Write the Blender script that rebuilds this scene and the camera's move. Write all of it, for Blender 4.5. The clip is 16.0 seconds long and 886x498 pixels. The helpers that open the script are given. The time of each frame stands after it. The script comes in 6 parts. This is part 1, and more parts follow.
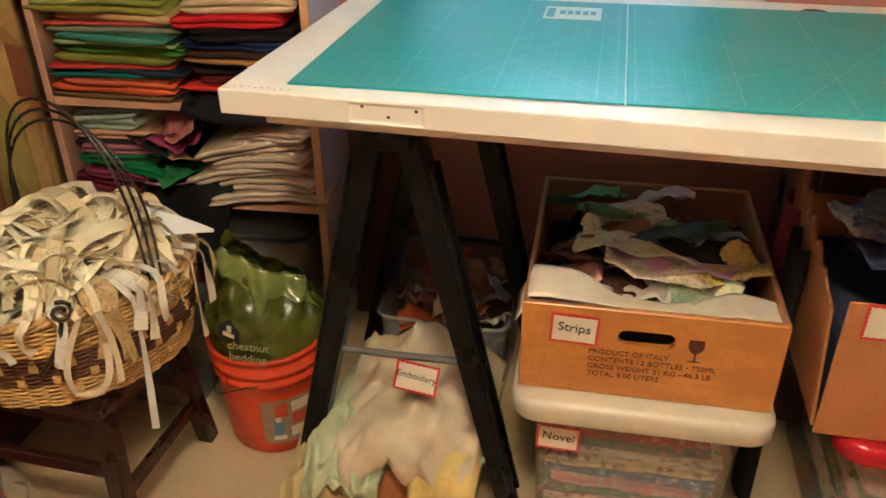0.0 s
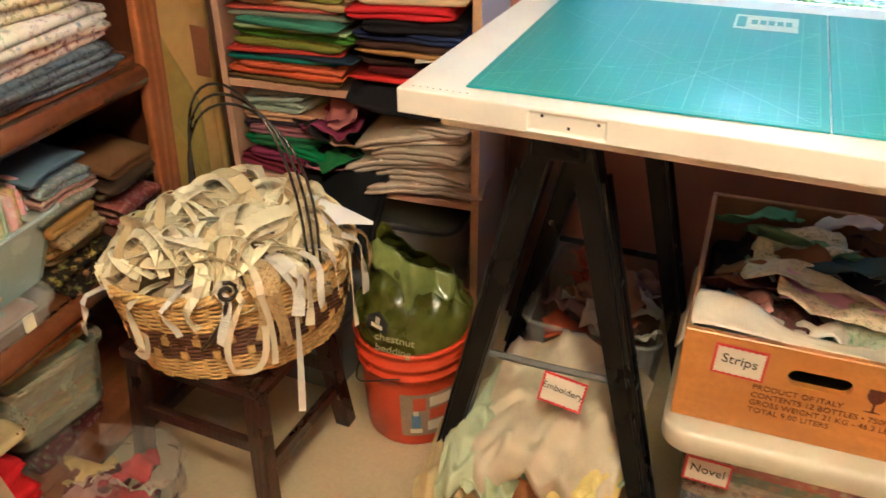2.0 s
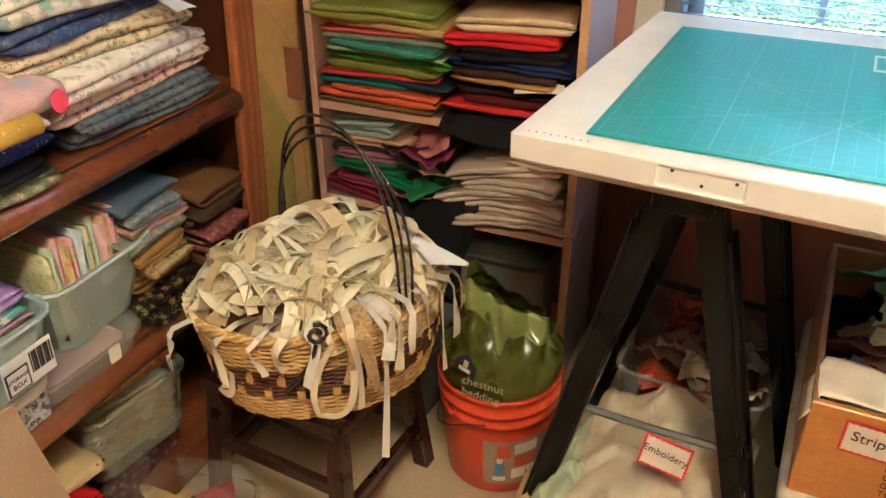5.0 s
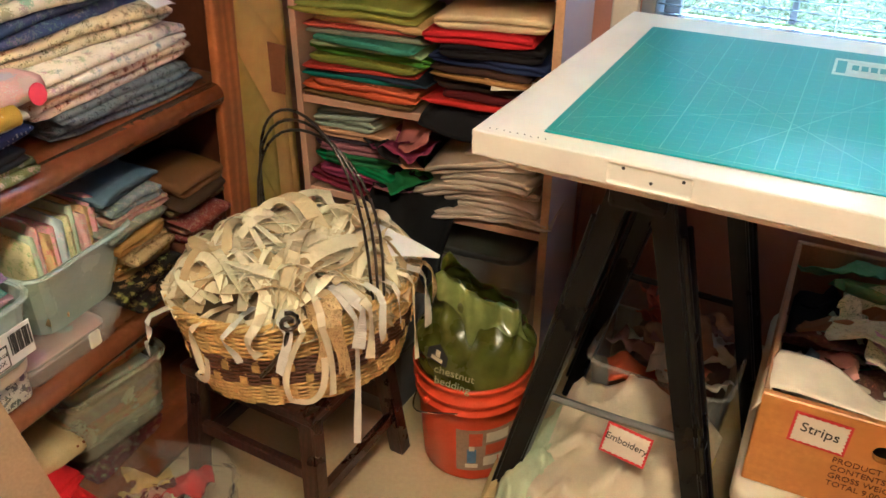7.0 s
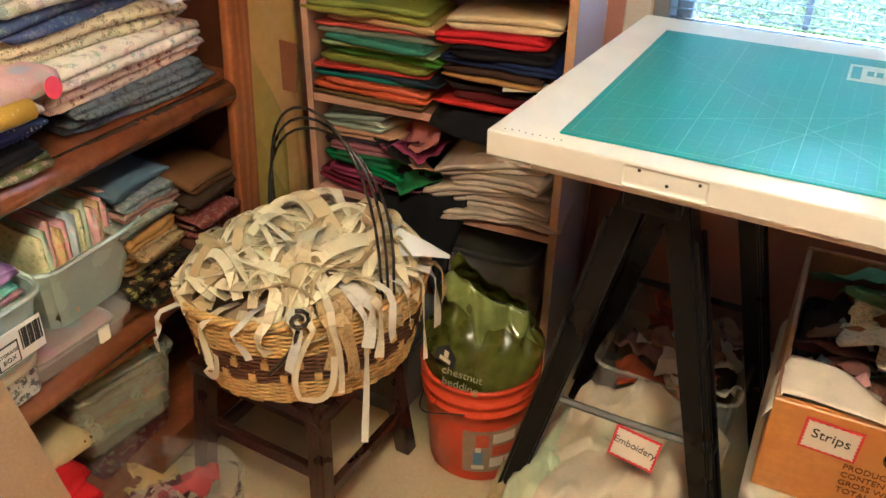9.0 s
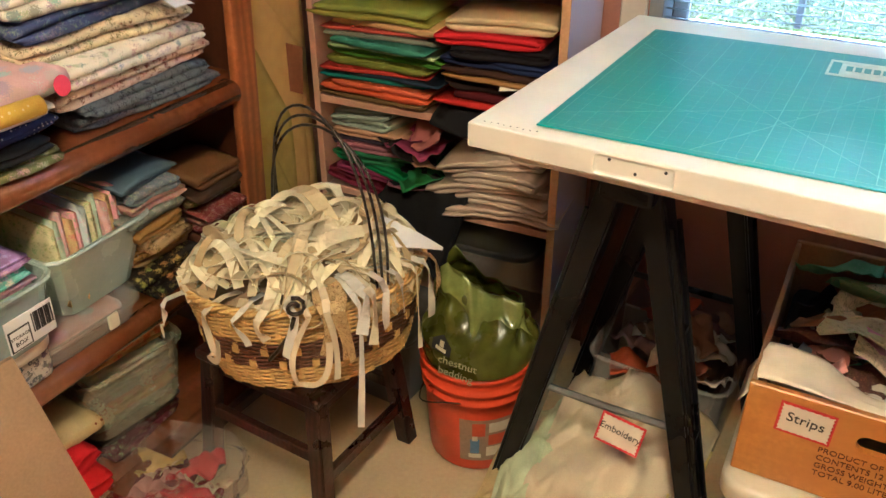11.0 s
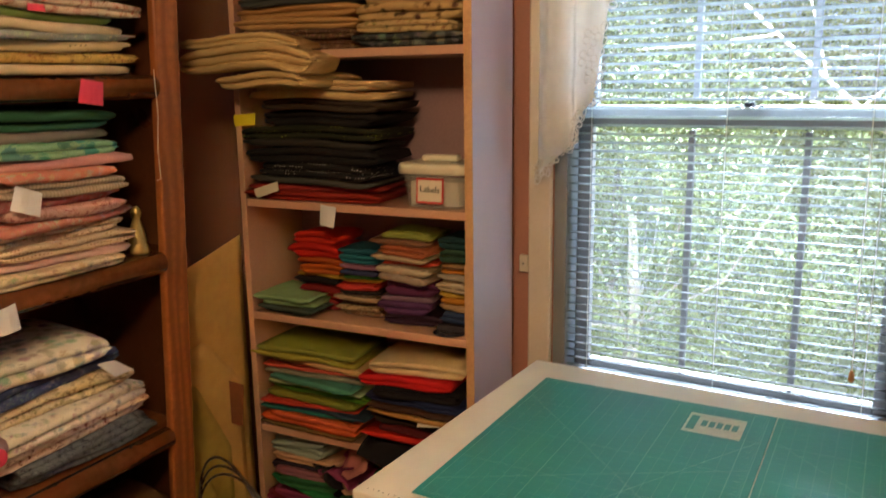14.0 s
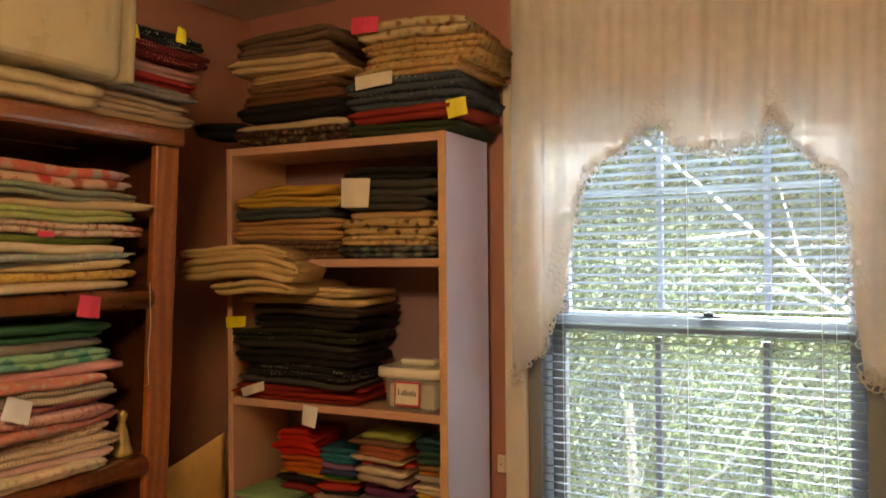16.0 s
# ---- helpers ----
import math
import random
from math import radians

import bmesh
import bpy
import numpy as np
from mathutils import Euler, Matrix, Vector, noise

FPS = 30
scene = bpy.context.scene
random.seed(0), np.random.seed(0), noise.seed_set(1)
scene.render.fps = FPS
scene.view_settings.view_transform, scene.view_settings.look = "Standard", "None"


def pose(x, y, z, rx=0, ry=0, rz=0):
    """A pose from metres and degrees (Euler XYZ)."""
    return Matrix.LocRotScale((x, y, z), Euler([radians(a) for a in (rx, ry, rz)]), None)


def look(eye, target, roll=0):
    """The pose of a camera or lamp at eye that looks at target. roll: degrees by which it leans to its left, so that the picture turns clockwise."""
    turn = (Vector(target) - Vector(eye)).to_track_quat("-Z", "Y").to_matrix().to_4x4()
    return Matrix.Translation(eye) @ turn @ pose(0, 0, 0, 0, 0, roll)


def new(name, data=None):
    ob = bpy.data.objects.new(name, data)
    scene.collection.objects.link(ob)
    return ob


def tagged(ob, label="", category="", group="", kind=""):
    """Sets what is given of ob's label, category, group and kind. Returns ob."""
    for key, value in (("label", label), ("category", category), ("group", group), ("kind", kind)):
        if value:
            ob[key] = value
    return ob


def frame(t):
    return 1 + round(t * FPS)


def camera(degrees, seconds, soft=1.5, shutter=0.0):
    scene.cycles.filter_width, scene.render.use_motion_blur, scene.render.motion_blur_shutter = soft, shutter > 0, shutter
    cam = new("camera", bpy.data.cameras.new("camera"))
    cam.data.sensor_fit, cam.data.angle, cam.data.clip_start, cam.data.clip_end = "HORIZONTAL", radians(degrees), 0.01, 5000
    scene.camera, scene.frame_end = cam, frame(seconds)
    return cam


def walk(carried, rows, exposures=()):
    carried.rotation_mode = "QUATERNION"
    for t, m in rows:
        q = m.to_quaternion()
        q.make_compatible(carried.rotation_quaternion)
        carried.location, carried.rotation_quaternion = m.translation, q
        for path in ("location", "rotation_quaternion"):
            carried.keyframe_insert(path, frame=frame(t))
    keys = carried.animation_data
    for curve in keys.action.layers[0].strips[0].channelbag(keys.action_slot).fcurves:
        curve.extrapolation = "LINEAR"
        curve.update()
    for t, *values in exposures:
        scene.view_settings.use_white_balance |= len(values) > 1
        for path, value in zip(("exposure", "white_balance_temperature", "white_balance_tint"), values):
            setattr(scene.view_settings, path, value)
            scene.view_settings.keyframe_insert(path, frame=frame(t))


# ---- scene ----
cam = camera(57.5, 16.0, shutter=0.4)
PATH = [
    (0, (0.62, -1.076, 1.36), (0.205, 0.606, 0.361), -0.4),
    (0.5, (0.599, -1.072, 1.36), (0.115, 0.586, 0.35), -0.9),
    (1, (0.577, -1.07, 1.367), (0.017, 0.558, 0.349), -0.2),
    (1.5, (0.559, -1.07, 1.375), (-0.039, 0.537, 0.346), 0.8),
    (2, (0.546, -1.05, 1.379), (-0.155, 0.516, 0.35), -0.5),
    (2.5, (0.54, -1.012, 1.381), (-0.274, 0.513, 0.377), -1.4),
    (3, (0.481, -0.994, 1.384), (-0.389, 0.511, 0.394), -1.6),
    (3.5, (0.428, -0.988, 1.386), (-0.438, 0.523, 0.402), -1.2),
    (6, (0.461, -0.986, 1.405), (-0.351, 0.522, 0.373), 0.3),
    (6.5, (0.496, -0.993, 1.41), (-0.31, 0.517, 0.376), 0.8),
    (7, (0.506, -0.991, 1.418), (-0.331, 0.506, 0.39), 0.1),
    (7.5, (0.505, -0.991, 1.417), (-0.367, 0.499, 0.407), -0.6),
    (8, (0.502, -0.992, 1.419), (-0.335, 0.515, 0.405), 0.3),
    (8.5, (0.495, -0.997, 1.416), (-0.337, 0.507, 0.394), 0.6),
    (9, (0.491, -0.999, 1.414), (-0.351, 0.498, 0.39), 0.9),
    (11.5, (0.598, -1.023, 1.418), (-0.321, 0.445, 0.418), -0.5),
    (12, (0.598, -1.016, 1.442), (-0.328, 0.483, 0.495), -0.4),
    (12.5, (0.615, -0.988, 1.512), (-0.342, 0.591, 0.743), -1.1),
    (13, (0.627, -1.052, 1.587), (-0.34, 0.569, 0.925), -1.4),
    (13.5, (0.691, -1.066, 1.636), (-0.302, 0.582, 1.092), -1.9),
    (14, (0.817, -1.018, 1.654), (-0.205, 0.652, 1.246), -0.9),
    (14.5, (0.907, -1.007, 1.68), (-0.16, 0.659, 1.394), -0.6),
    (15, (0.936, -1.032, 1.71), (-0.185, 0.614, 1.524), -0.8),
    (15.5, (0.952, -1.039, 1.725), (-0.159, 0.62, 1.626), -0.7),
    (16, (0.934, -1.057, 1.742), (-0.123, 0.641, 1.758), -0.5),
]
EXPOSURES = [(0.0, 1.45, 4980, 10), (0.5, 1.7, 4980, 10), (2.0, 1.82, 4880, 9), (3.5, 1.68, 4780, 9), (9.0, 1.63, 4820, 9), (12.0, 1.57, 5000, 9), (13.0, 0.95, 5650, 13), (14.5, 0.55, 6700, 19), (16.0, 0.38, 7100, 20)]
walk(cam, [(t, look(eye, target, roll)) for t, eye, target, roll in PATH], EXPOSURES)

# ---- light ----
world = bpy.data.worlds.new("daylight")
scene.world = world
world.use_nodes = True
wn = world.node_tree.nodes
sky = wn.new("ShaderNodeTexSky")
sky.sky_type, sky.sun_disc = "NISHITA", False
sky.sun_elevation, sky.sun_rotation = radians(48), radians(155)
world.node_tree.links.new(sky.outputs[0], wn["Background"].inputs[0])
wn["Background"].inputs[1].default_value = 0.06


def lamp(name, kind, m, energy, colour, size=0.3, angle=0.01):
    data = bpy.data.lights.new(name, kind)
    data.energy, data.color = energy, colour
    if kind == "AREA":
        data.shape, data.size = "DISK", size
    elif kind == "SUN":
        data.angle = angle
    else:
        data.shadow_soft_size = size
    ob = new(name, data)
    ob.matrix_world = m
    return ob


lamp("sun", "SUN", look((0, 0, 0), (-0.55, 0.62, -0.9)), 1.25, (1.0, 0.95, 0.86), angle=radians(0.5))
lamp("ceiling_lamp_glow", "POINT", look((0.63, -1.09, 2.36), (0.25, -0.1, 0.3)), 38.0, (1.0, 0.74, 0.38), size=0.12)
# Unseen disk lamp outdoors, added to stand in for sky light through the window.
sky_fill = lamp("added_sky_fill", "AREA", look((0.4, 3.0, 3.4), (0.4, 0.6, 1.2)), 2800.0, (0.64, 0.84, 1.0), size=1.6)


# ---- materials ----
def mat(name, col, rough=0.6, metal=0.0, var=0.16, scale=14.0, bump=0.15, fine=160.0, col2=None, pattern="", psize=60.0, alpha=1.0, glow=0.0, sheen=0.0, translucent=0.0, island=0.0, spec=0.5, grain=(1.0, 1.0, 0.12)):
    m = bpy.data.materials.new(name)
    m.use_nodes = True
    n, l = m.node_tree.nodes, m.node_tree.links
    bsdf = n["Principled BSDF"]
    tc = n.new("ShaderNodeTexCoord")
    big = n.new("ShaderNodeTexNoise")
    big.inputs["Scale"].default_value, big.inputs["Detail"].default_value = scale, 5
    small = n.new("ShaderNodeTexNoise")
    small.inputs["Scale"].default_value, small.inputs["Detail"].default_value = fine, 3
    l.new(tc.outputs["Object"], big.inputs["Vector"])
    l.new(tc.outputs["Object"], small.inputs["Vector"])
    ramp = n.new("ShaderNodeValToRGB")
    ramp.color_ramp.elements[0].position, ramp.color_ramp.elements[1].position = 0.25, 0.75
    ramp.color_ramp.elements[0].color = (*[c * (1 - var) for c in col], 1)
    ramp.color_ramp.elements[1].color = (*[min(1, c * (1 + var)) for c in col], 1)
    l.new(big.outputs["Fac"], ramp.inputs["Fac"])
    out = ramp.outputs["Color"]
    fine_mix = n.new("ShaderNodeMix")
    fine_mix.data_type, fine_mix.blend_type = "RGBA", "OVERLAY"
    fine_mix.inputs["Factor"].default_value = min(1.0, var * 1.6)
    l.new(out, fine_mix.inputs["A"])
    l.new(small.outputs["Fac"], fine_mix.inputs["B"])
    out = fine_mix.outputs["Result"]
    if pattern in ("floral", "dots", "print"):
        vor = n.new("ShaderNodeTexVoronoi")
        vor.inputs["Scale"].default_value = psize
        vor.inputs["Randomness"].default_value = 0.25 if pattern == "dots" else 1.0
        warp = n.new("ShaderNodeMix")
        warp.data_type = "VECTOR"
        warp.inputs["Factor"].default_value = 0.0 if pattern == "dots" else 0.03
        l.new(tc.outputs["Object"], warp.inputs["A"])
        l.new(small.outputs["Color"], warp.inputs["B"])
        l.new(warp.outputs["Result"], vor.inputs["Vector"])
        cut = n.new("ShaderNodeMath")
        cut.operation = "LESS_THAN"
        cut.inputs[1].default_value = {"dots": 0.22, "floral": 0.35, "print": 0.46}[pattern]
        l.new(vor.outputs["Distance"], cut.inputs[0])
        mixc = n.new("ShaderNodeMix")
        mixc.data_type = "RGBA"
        l.new(cut.outputs[0], mixc.inputs["Factor"])
        l.new(out, mixc.inputs["A"])
        hue = n.new("ShaderNodeMix")
        hue.data_type, hue.blend_type = "RGBA", "MULTIPLY"
        hue.inputs["Factor"].default_value = 0.0 if pattern == "dots" else 0.45
        hue.inputs["A"].default_value = (*(col2 or (0.2, 0.2, 0.2)), 1)
        l.new(vor.outputs["Color"], hue.inputs["B"])
        l.new(hue.outputs["Result"], mixc.inputs["B"])
        out = mixc.outputs["Result"]
    elif pattern in ("stripe", "wood"):
        wave = n.new("ShaderNodeTexWave")
        wave.inputs["Scale"].default_value = psize
        wave.inputs["Distortion"].default_value = 1.0 if pattern == "stripe" else 9.0
        wave.inputs["Detail"].default_value, wave.inputs["Detail Scale"].default_value = 3, 1.2
        if pattern == "wood":
            squash = n.new("ShaderNodeMapping")
            squash.inputs["Scale"].default_value = grain
            l.new(tc.outputs["Object"], squash.inputs["Vector"])
            l.new(squash.outputs["Vector"], wave.inputs["Vector"])
        else:
            l.new(tc.outputs["Object"], wave.inputs["Vector"])
        mixc = n.new("ShaderNodeMix")
        mixc.data_type = "RGBA"
        soft = n.new("ShaderNodeMath")
        soft.operation = "MULTIPLY"
        soft.inputs[1].default_value = 0.75
        l.new(wave.outputs["Fac"], soft.inputs[0])
        l.new(soft.outputs[0], mixc.inputs["Factor"])
        l.new(out, mixc.inputs["A"])
        mixc.inputs["B"].default_value = (*(col2 or [c * 0.6 for c in col]), 1)
        out = mixc.outputs["Result"]
    if island:
        geo = n.new("ShaderNodeNewGeometry")
        ir = n.new("ShaderNodeValToRGB")
        ir.color_ramp.elements[0].color = (*[c * (1 - island) for c in col], 1)
        ir.color_ramp.elements[1].color = (*[min(1, c * (1 + island)) for c in (col2 or col)], 1)
        l.new(geo.outputs["Random Per Island"], ir.inputs["Fac"])
        im = n.new("ShaderNodeMix")
        im.data_type = "RGBA"
        im.inputs["Factor"].default_value = 0.75
        l.new(out, im.inputs["A"])
        l.new(ir.outputs["Color"], im.inputs["B"])
        out = im.outputs["Result"]
    l.new(out, bsdf.inputs["Base Color"])
    bsdf.inputs["Metallic"].default_value = metal
    bsdf.inputs["Alpha"].default_value = alpha
    bsdf.inputs["Specular IOR Level"].default_value = spec
    if sheen:
        bsdf.inputs["Sheen Weight"].default_value = sheen
    rr = n.new("ShaderNodeMapRange")
    rr.inputs["To Min"].default_value, rr.inputs["To Max"].default_value = max(0.03, rough - 0.12), min(1, rough + 0.12)
    l.new(big.outputs["Fac"], rr.inputs["Value"])
    l.new(rr.outputs["Result"], bsdf.inputs["Roughness"])
    if bump:
        bp = n.new("ShaderNodeBump")
        bp.inputs["Strength"].default_value, bp.inputs["Distance"].default_value = bump, 0.004
        l.new(small.outputs["Fac"], bp.inputs["Height"])
        l.new(bp.outputs["Normal"], bsdf.inputs["Normal"])
    if translucent:
        tr = n.new("ShaderNodeBsdfTranslucent")
        l.new(out, tr.inputs["Color"])
        ms = n.new("ShaderNodeMixShader")
        ms.inputs[0].default_value = translucent
        l.new(bsdf.outputs[0], ms.inputs[1])
        l.new(tr.outputs[0], ms.inputs[2])
        l.new(ms.outputs[0], n["Material Output"].inputs["Surface"])
    if glow:
        l.new(out, bsdf.inputs["Emission Color"])
        bsdf.inputs["Emission Strength"].default_value = glow
    return m


WALL = mat("pink_wall_paint", (0.45, 0.205, 0.15), 0.75, var=0.06, scale=3, bump=0.12, fine=220)
CEIL = mat("ceiling_paint", (0.75, 0.70, 0.64), 0.8, var=0.05, scale=2)
FLOOR = mat("cream_vinyl", (0.54, 0.42, 0.25), 0.42, var=0.08, scale=5, bump=0.06, fine=90)
TRIM = mat("cream_trim_paint", (0.66, 0.58, 0.46), 0.5, var=0.06, scale=6, bump=0.08)
WHITE = mat("white_paint_worn", (0.80, 0.77, 0.69), 0.36, var=0.06, scale=9, bump=0.1, fine=120)
MAT_GREEN = mat("cutting_mat_teal", (0.025, 0.29, 0.30), 0.36, var=0.12, scale=5, bump=0.05, fine=300)
LINE = mat("mat_print_white", (0.22, 0.50, 0.48), 0.6, var=0.2, scale=30)
PRINT = mat("mat_label_white", (0.62, 0.70, 0.62), 0.6, var=0.12, scale=60)
# Darker than the shelf stain: the bookcase's inside shade is in this brown.
DARKWOOD = mat("darkened_brown_stain", (0.085, 0.027, 0.010), 0.32, var=0.25, scale=6, pattern="wood", psize=16, col2=(0.075, 0.022, 0.010), bump=0.12, fine=70)
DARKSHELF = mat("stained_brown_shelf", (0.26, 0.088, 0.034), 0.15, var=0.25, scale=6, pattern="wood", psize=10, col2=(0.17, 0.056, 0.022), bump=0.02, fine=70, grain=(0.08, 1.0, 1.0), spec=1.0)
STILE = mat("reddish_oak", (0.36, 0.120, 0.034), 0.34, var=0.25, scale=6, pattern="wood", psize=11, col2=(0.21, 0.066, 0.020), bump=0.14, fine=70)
BACKMAUVE = mat("mauve_back_board", (0.30, 0.19, 0.20), 0.6, var=0.08, scale=6)
PINKWOOD = mat("pink_painted_board", (0.60, 0.345, 0.235), 0.55, var=0.08, scale=7, bump=0.1)
LAVENDER = mat("lavender_painted_board", (0.60, 0.50, 0.58), 0.5, var=0.06, scale=5, bump=0.1)
EDGEWOOD = mat("raw_board_edge", (0.62, 0.36, 0.18), 0.6, var=0.15, scale=12)
BLACKPL = mat("black_plastic", (0.004, 0.004, 0.005), 0.30, var=0.3, scale=12, bump=0.06, spec=0.22)
STOOLWOOD = mat("dark_mahogany", (0.050, 0.018, 0.012), 0.3, var=0.35, scale=8, pattern="wood", psize=24, col2=(0.02, 0.008, 0.006), bump=0.15, fine=80)
ORANGE = mat("orange_bucket_plastic", (0.72, 0.075, 0.012), 0.34, var=0.1, scale=8, bump=0.04)
BAGGREEN = mat("olive_plastic_film", (0.080, 0.090, 0.010), 0.28, var=0.35, scale=11, bump=0.35, fine=34, spec=0.45)
BAGIN = mat("pale_green_film", (0.20, 0.24, 0.06), 0.18, var=0.25, scale=9, bump=0.25, fine=40, spec=0.7)
BAGPRINT = mat("bag_print", (0.42, 0.42, 0.22), 0.5)
CREAMPRINT = mat("cream_print", (0.72, 0.66, 0.5), 0.6)
CRATE = mat("varnished_pine_crate", (0.54, 0.225, 0.035), 0.38, var=0.16, scale=5, pattern="wood", psize=12, col2=(0.47, 0.185, 0.028), bump=0.08, fine=80, grain=(0.08, 1.0, 1.0))
CRATE_IN = mat("crate_inside", (0.42, 0.22, 0.10), 0.6, var=0.15, scale=9)
CARTON = mat("corrugated_cardboard", (0.46, 0.19, 0.055), 0.75, var=0.12, scale=10, bump=0.15)
CARTON2 = mat("tan_cardboard", (0.46, 0.32, 0.19), 0.75, var=0.1, scale=10, bump=0.15)
INK = mat("dark_ink", (0.02, 0.014, 0.012), 0.7, var=0.3, scale=80)
INKBROWN = mat("branded_brown_ink", (0.09, 0.022, 0.008), 0.7, var=0.4, scale=120)
LABELRED = mat("red_label_border", (0.55, 0.03, 0.03), 0.6)
LABELCREAM = mat("cream_label_card", (0.74, 0.66, 0.53), 0.65, var=0.05)
CLEAR = mat("clear_plastic", (0.68, 0.66, 0.60), 0.16, var=0.06, alpha=0.21, spec=0.6, bump=0.05)
FROST = mat("frosted_blue_plastic", (0.58, 0.72, 0.68), 0.25, var=0.08, alpha=0.50, spec=0.6, bump=0.05)
FROSTW = mat("milky_plastic", (0.68, 0.58, 0.40), 0.3, var=0.08, alpha=0.42, bump=0.05)
LIDWHITE = mat("white_plastic_lid", (0.70, 0.64, 0.50), 0.32, var=0.05, bump=0.04)
LIDRED = mat("red_plastic_lid", (0.55, 0.015, 0.02), 0.25, var=0.1, bump=0.04)
STRAW = mat("straw_reed", (0.70, 0.45, 0.14), 0.55, var=0.3, scale=30, bump=0.3, fine=200)
STRAWDARK = mat("brown_reed", (0.14, 0.052, 0.022), 0.55, var=0.35, scale=30, bump=0.3, fine=200)
VINE = mat("dark_metal_handle", (0.085, 0.070, 0.060), 0.30, metal=0.8, var=0.3, scale=30)
STRIPS = mat("muslin_strips", (0.72, 0.54, 0.27), 0.85, var=0.2, scale=16, bump=0.35, fine=260, island=0.4, col2=(0.92, 0.80, 0.55), spec=0.15)
PAPER = mat("white_paper", (0.78, 0.78, 0.80), 0.7, var=0.03)
PATTERN = mat("tan_pattern_paper", (0.66, 0.41, 0.13), 0.7, var=0.12, scale=5, bump=0.2, fine=30)
OLIVE = mat("olive_pattern_paper", (0.46, 0.34, 0.075), 0.7, var=0.14, scale=5, bump=0.2, fine=30)
KRAFT = mat("kraft_tube", (0.36, 0.18, 0.06), 0.7, var=0.12, scale=9)
BROWNCARD = mat("brown_card", (0.22, 0.08, 0.03), 0.7, var=0.12)
# White frame given a grey base: its backlit shade is in the colour.
VINYL = mat("greyed_white_vinyl", (0.23, 0.245, 0.26), 0.35, var=0.04, bump=0.03)
# Near-black copy of the frame colour: the lower sash's shade is painted in.
SASHSHADED = mat("shaded_sash", (0.08, 0.075, 0.07), 0.5, var=0.1)
# White slats given a grey base to hold down the sky lamp's glare.
SLAT = mat("greyed_white_slat", (0.22, 0.235, 0.24), 0.4, var=0.04, bump=0.02, translucent=0.30)
CORD = mat("blind_cord", (0.7, 0.68, 0.62), 0.8)
CURTAIN = mat("white_sheer_cotton", (0.94, 0.92, 0.87), 0.9, var=0.05, scale=30, bump=0.2, fine=400, translucent=0.45, alpha=0.94)
LACE = mat("white_lace", (0.84, 0.80, 0.74), 0.9, var=0.1, scale=60, translucent=0.45)
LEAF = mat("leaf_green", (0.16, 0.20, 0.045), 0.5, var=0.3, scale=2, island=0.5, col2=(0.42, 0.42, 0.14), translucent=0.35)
# Darker leaves for the shrubs; the shade low in the garden is painted in.
LEAFSHADED = mat("leaf_shaded", (0.06, 0.085, 0.022), 0.5, var=0.3, scale=2, island=0.5, col2=(0.15, 0.18, 0.06), translucent=0.3)
BARK = mat("pale_bark", (0.26, 0.235, 0.20), 0.8, var=0.2, scale=20)
LAWN = mat("lawn", (0.24, 0.28, 0.10), 0.8, var=0.4, scale=1.5)
GREYBOX = mat("grey_tub_plastic", (0.14, 0.14, 0.135), 0.4, var=0.1)
GOLD = mat("brass_bell", (0.60, 0.44, 0.16), 0.35, metal=0.7, var=0.2)
REDTAG = mat("hot_pink_paper", (0.75, 0.06, 0.12), 0.6, var=0.05)
YELTAG = mat("yellow_paper", (0.78, 0.66, 0.02), 0.6, var=0.05)
SILVER = mat("disc_silver", (0.35, 0.36, 0.38), 0.15, metal=0.9)
LAMPGLASS = mat("opal_lamp_glass", (1.0, 0.8, 0.55), 0.3, glow=3.0)
BARBLACK = mat("print_black", (0.03, 0.03, 0.035), 0.6)
TOILE = mat("grey_damask_box", (0.62, 0.60, 0.56), 0.5, pattern="print", col2=(0.2, 0.2, 0.22), psize=70)
FILM = mat("crinkled_clear_film", (0.62, 0.56, 0.48), 0.06, alpha=0.07, var=0.1, bump=0.5, fine=30, spec=1.0)
GLASS = mat("window_glass", (0.9, 0.95, 0.95), 0.03, alpha=0.05, var=0.0, bump=0.0, spec=0.3)

FAB = {}


def fabric(col, pattern="", col2=None, psize=70.0):
    key = (col, pattern, col2, psize)
    if key not in FAB:
        FAB[key] = mat("cotton", col, 0.85, var=0.12, scale=18, bump=0.35, fine=420, col2=col2, pattern=pattern, psize=psize, spec=0.12)
    return FAB[key]


# ---- mesh helpers ----
def finish(name, bm, material, smooth=False):
    me = bpy.data.meshes.new(name)
    bmesh.ops.recalc_face_normals(bm, faces=bm.faces)
    if smooth:
        for f in bm.faces:
            f.smooth = True
    bm.to_mesh(me)
    bm.free()
    me.materials.append(material)
    return me


def part(name, bm, material, parent=None, label="", smooth=False, m=None):
    ob = new(name, finish(name, bm, material, smooth))
    if parent is not None:
        ob.parent = parent
    if m is not None:
        ob.matrix_basis = m
    return tagged(ob, label)


def thing(name, label, category, m=None, group="", kind=""):
    ob = new(name)
    ob.empty_display_size = 0.05
    if m is not None:
        ob.matrix_basis = m
    return tagged(ob, label, category, group, kind)


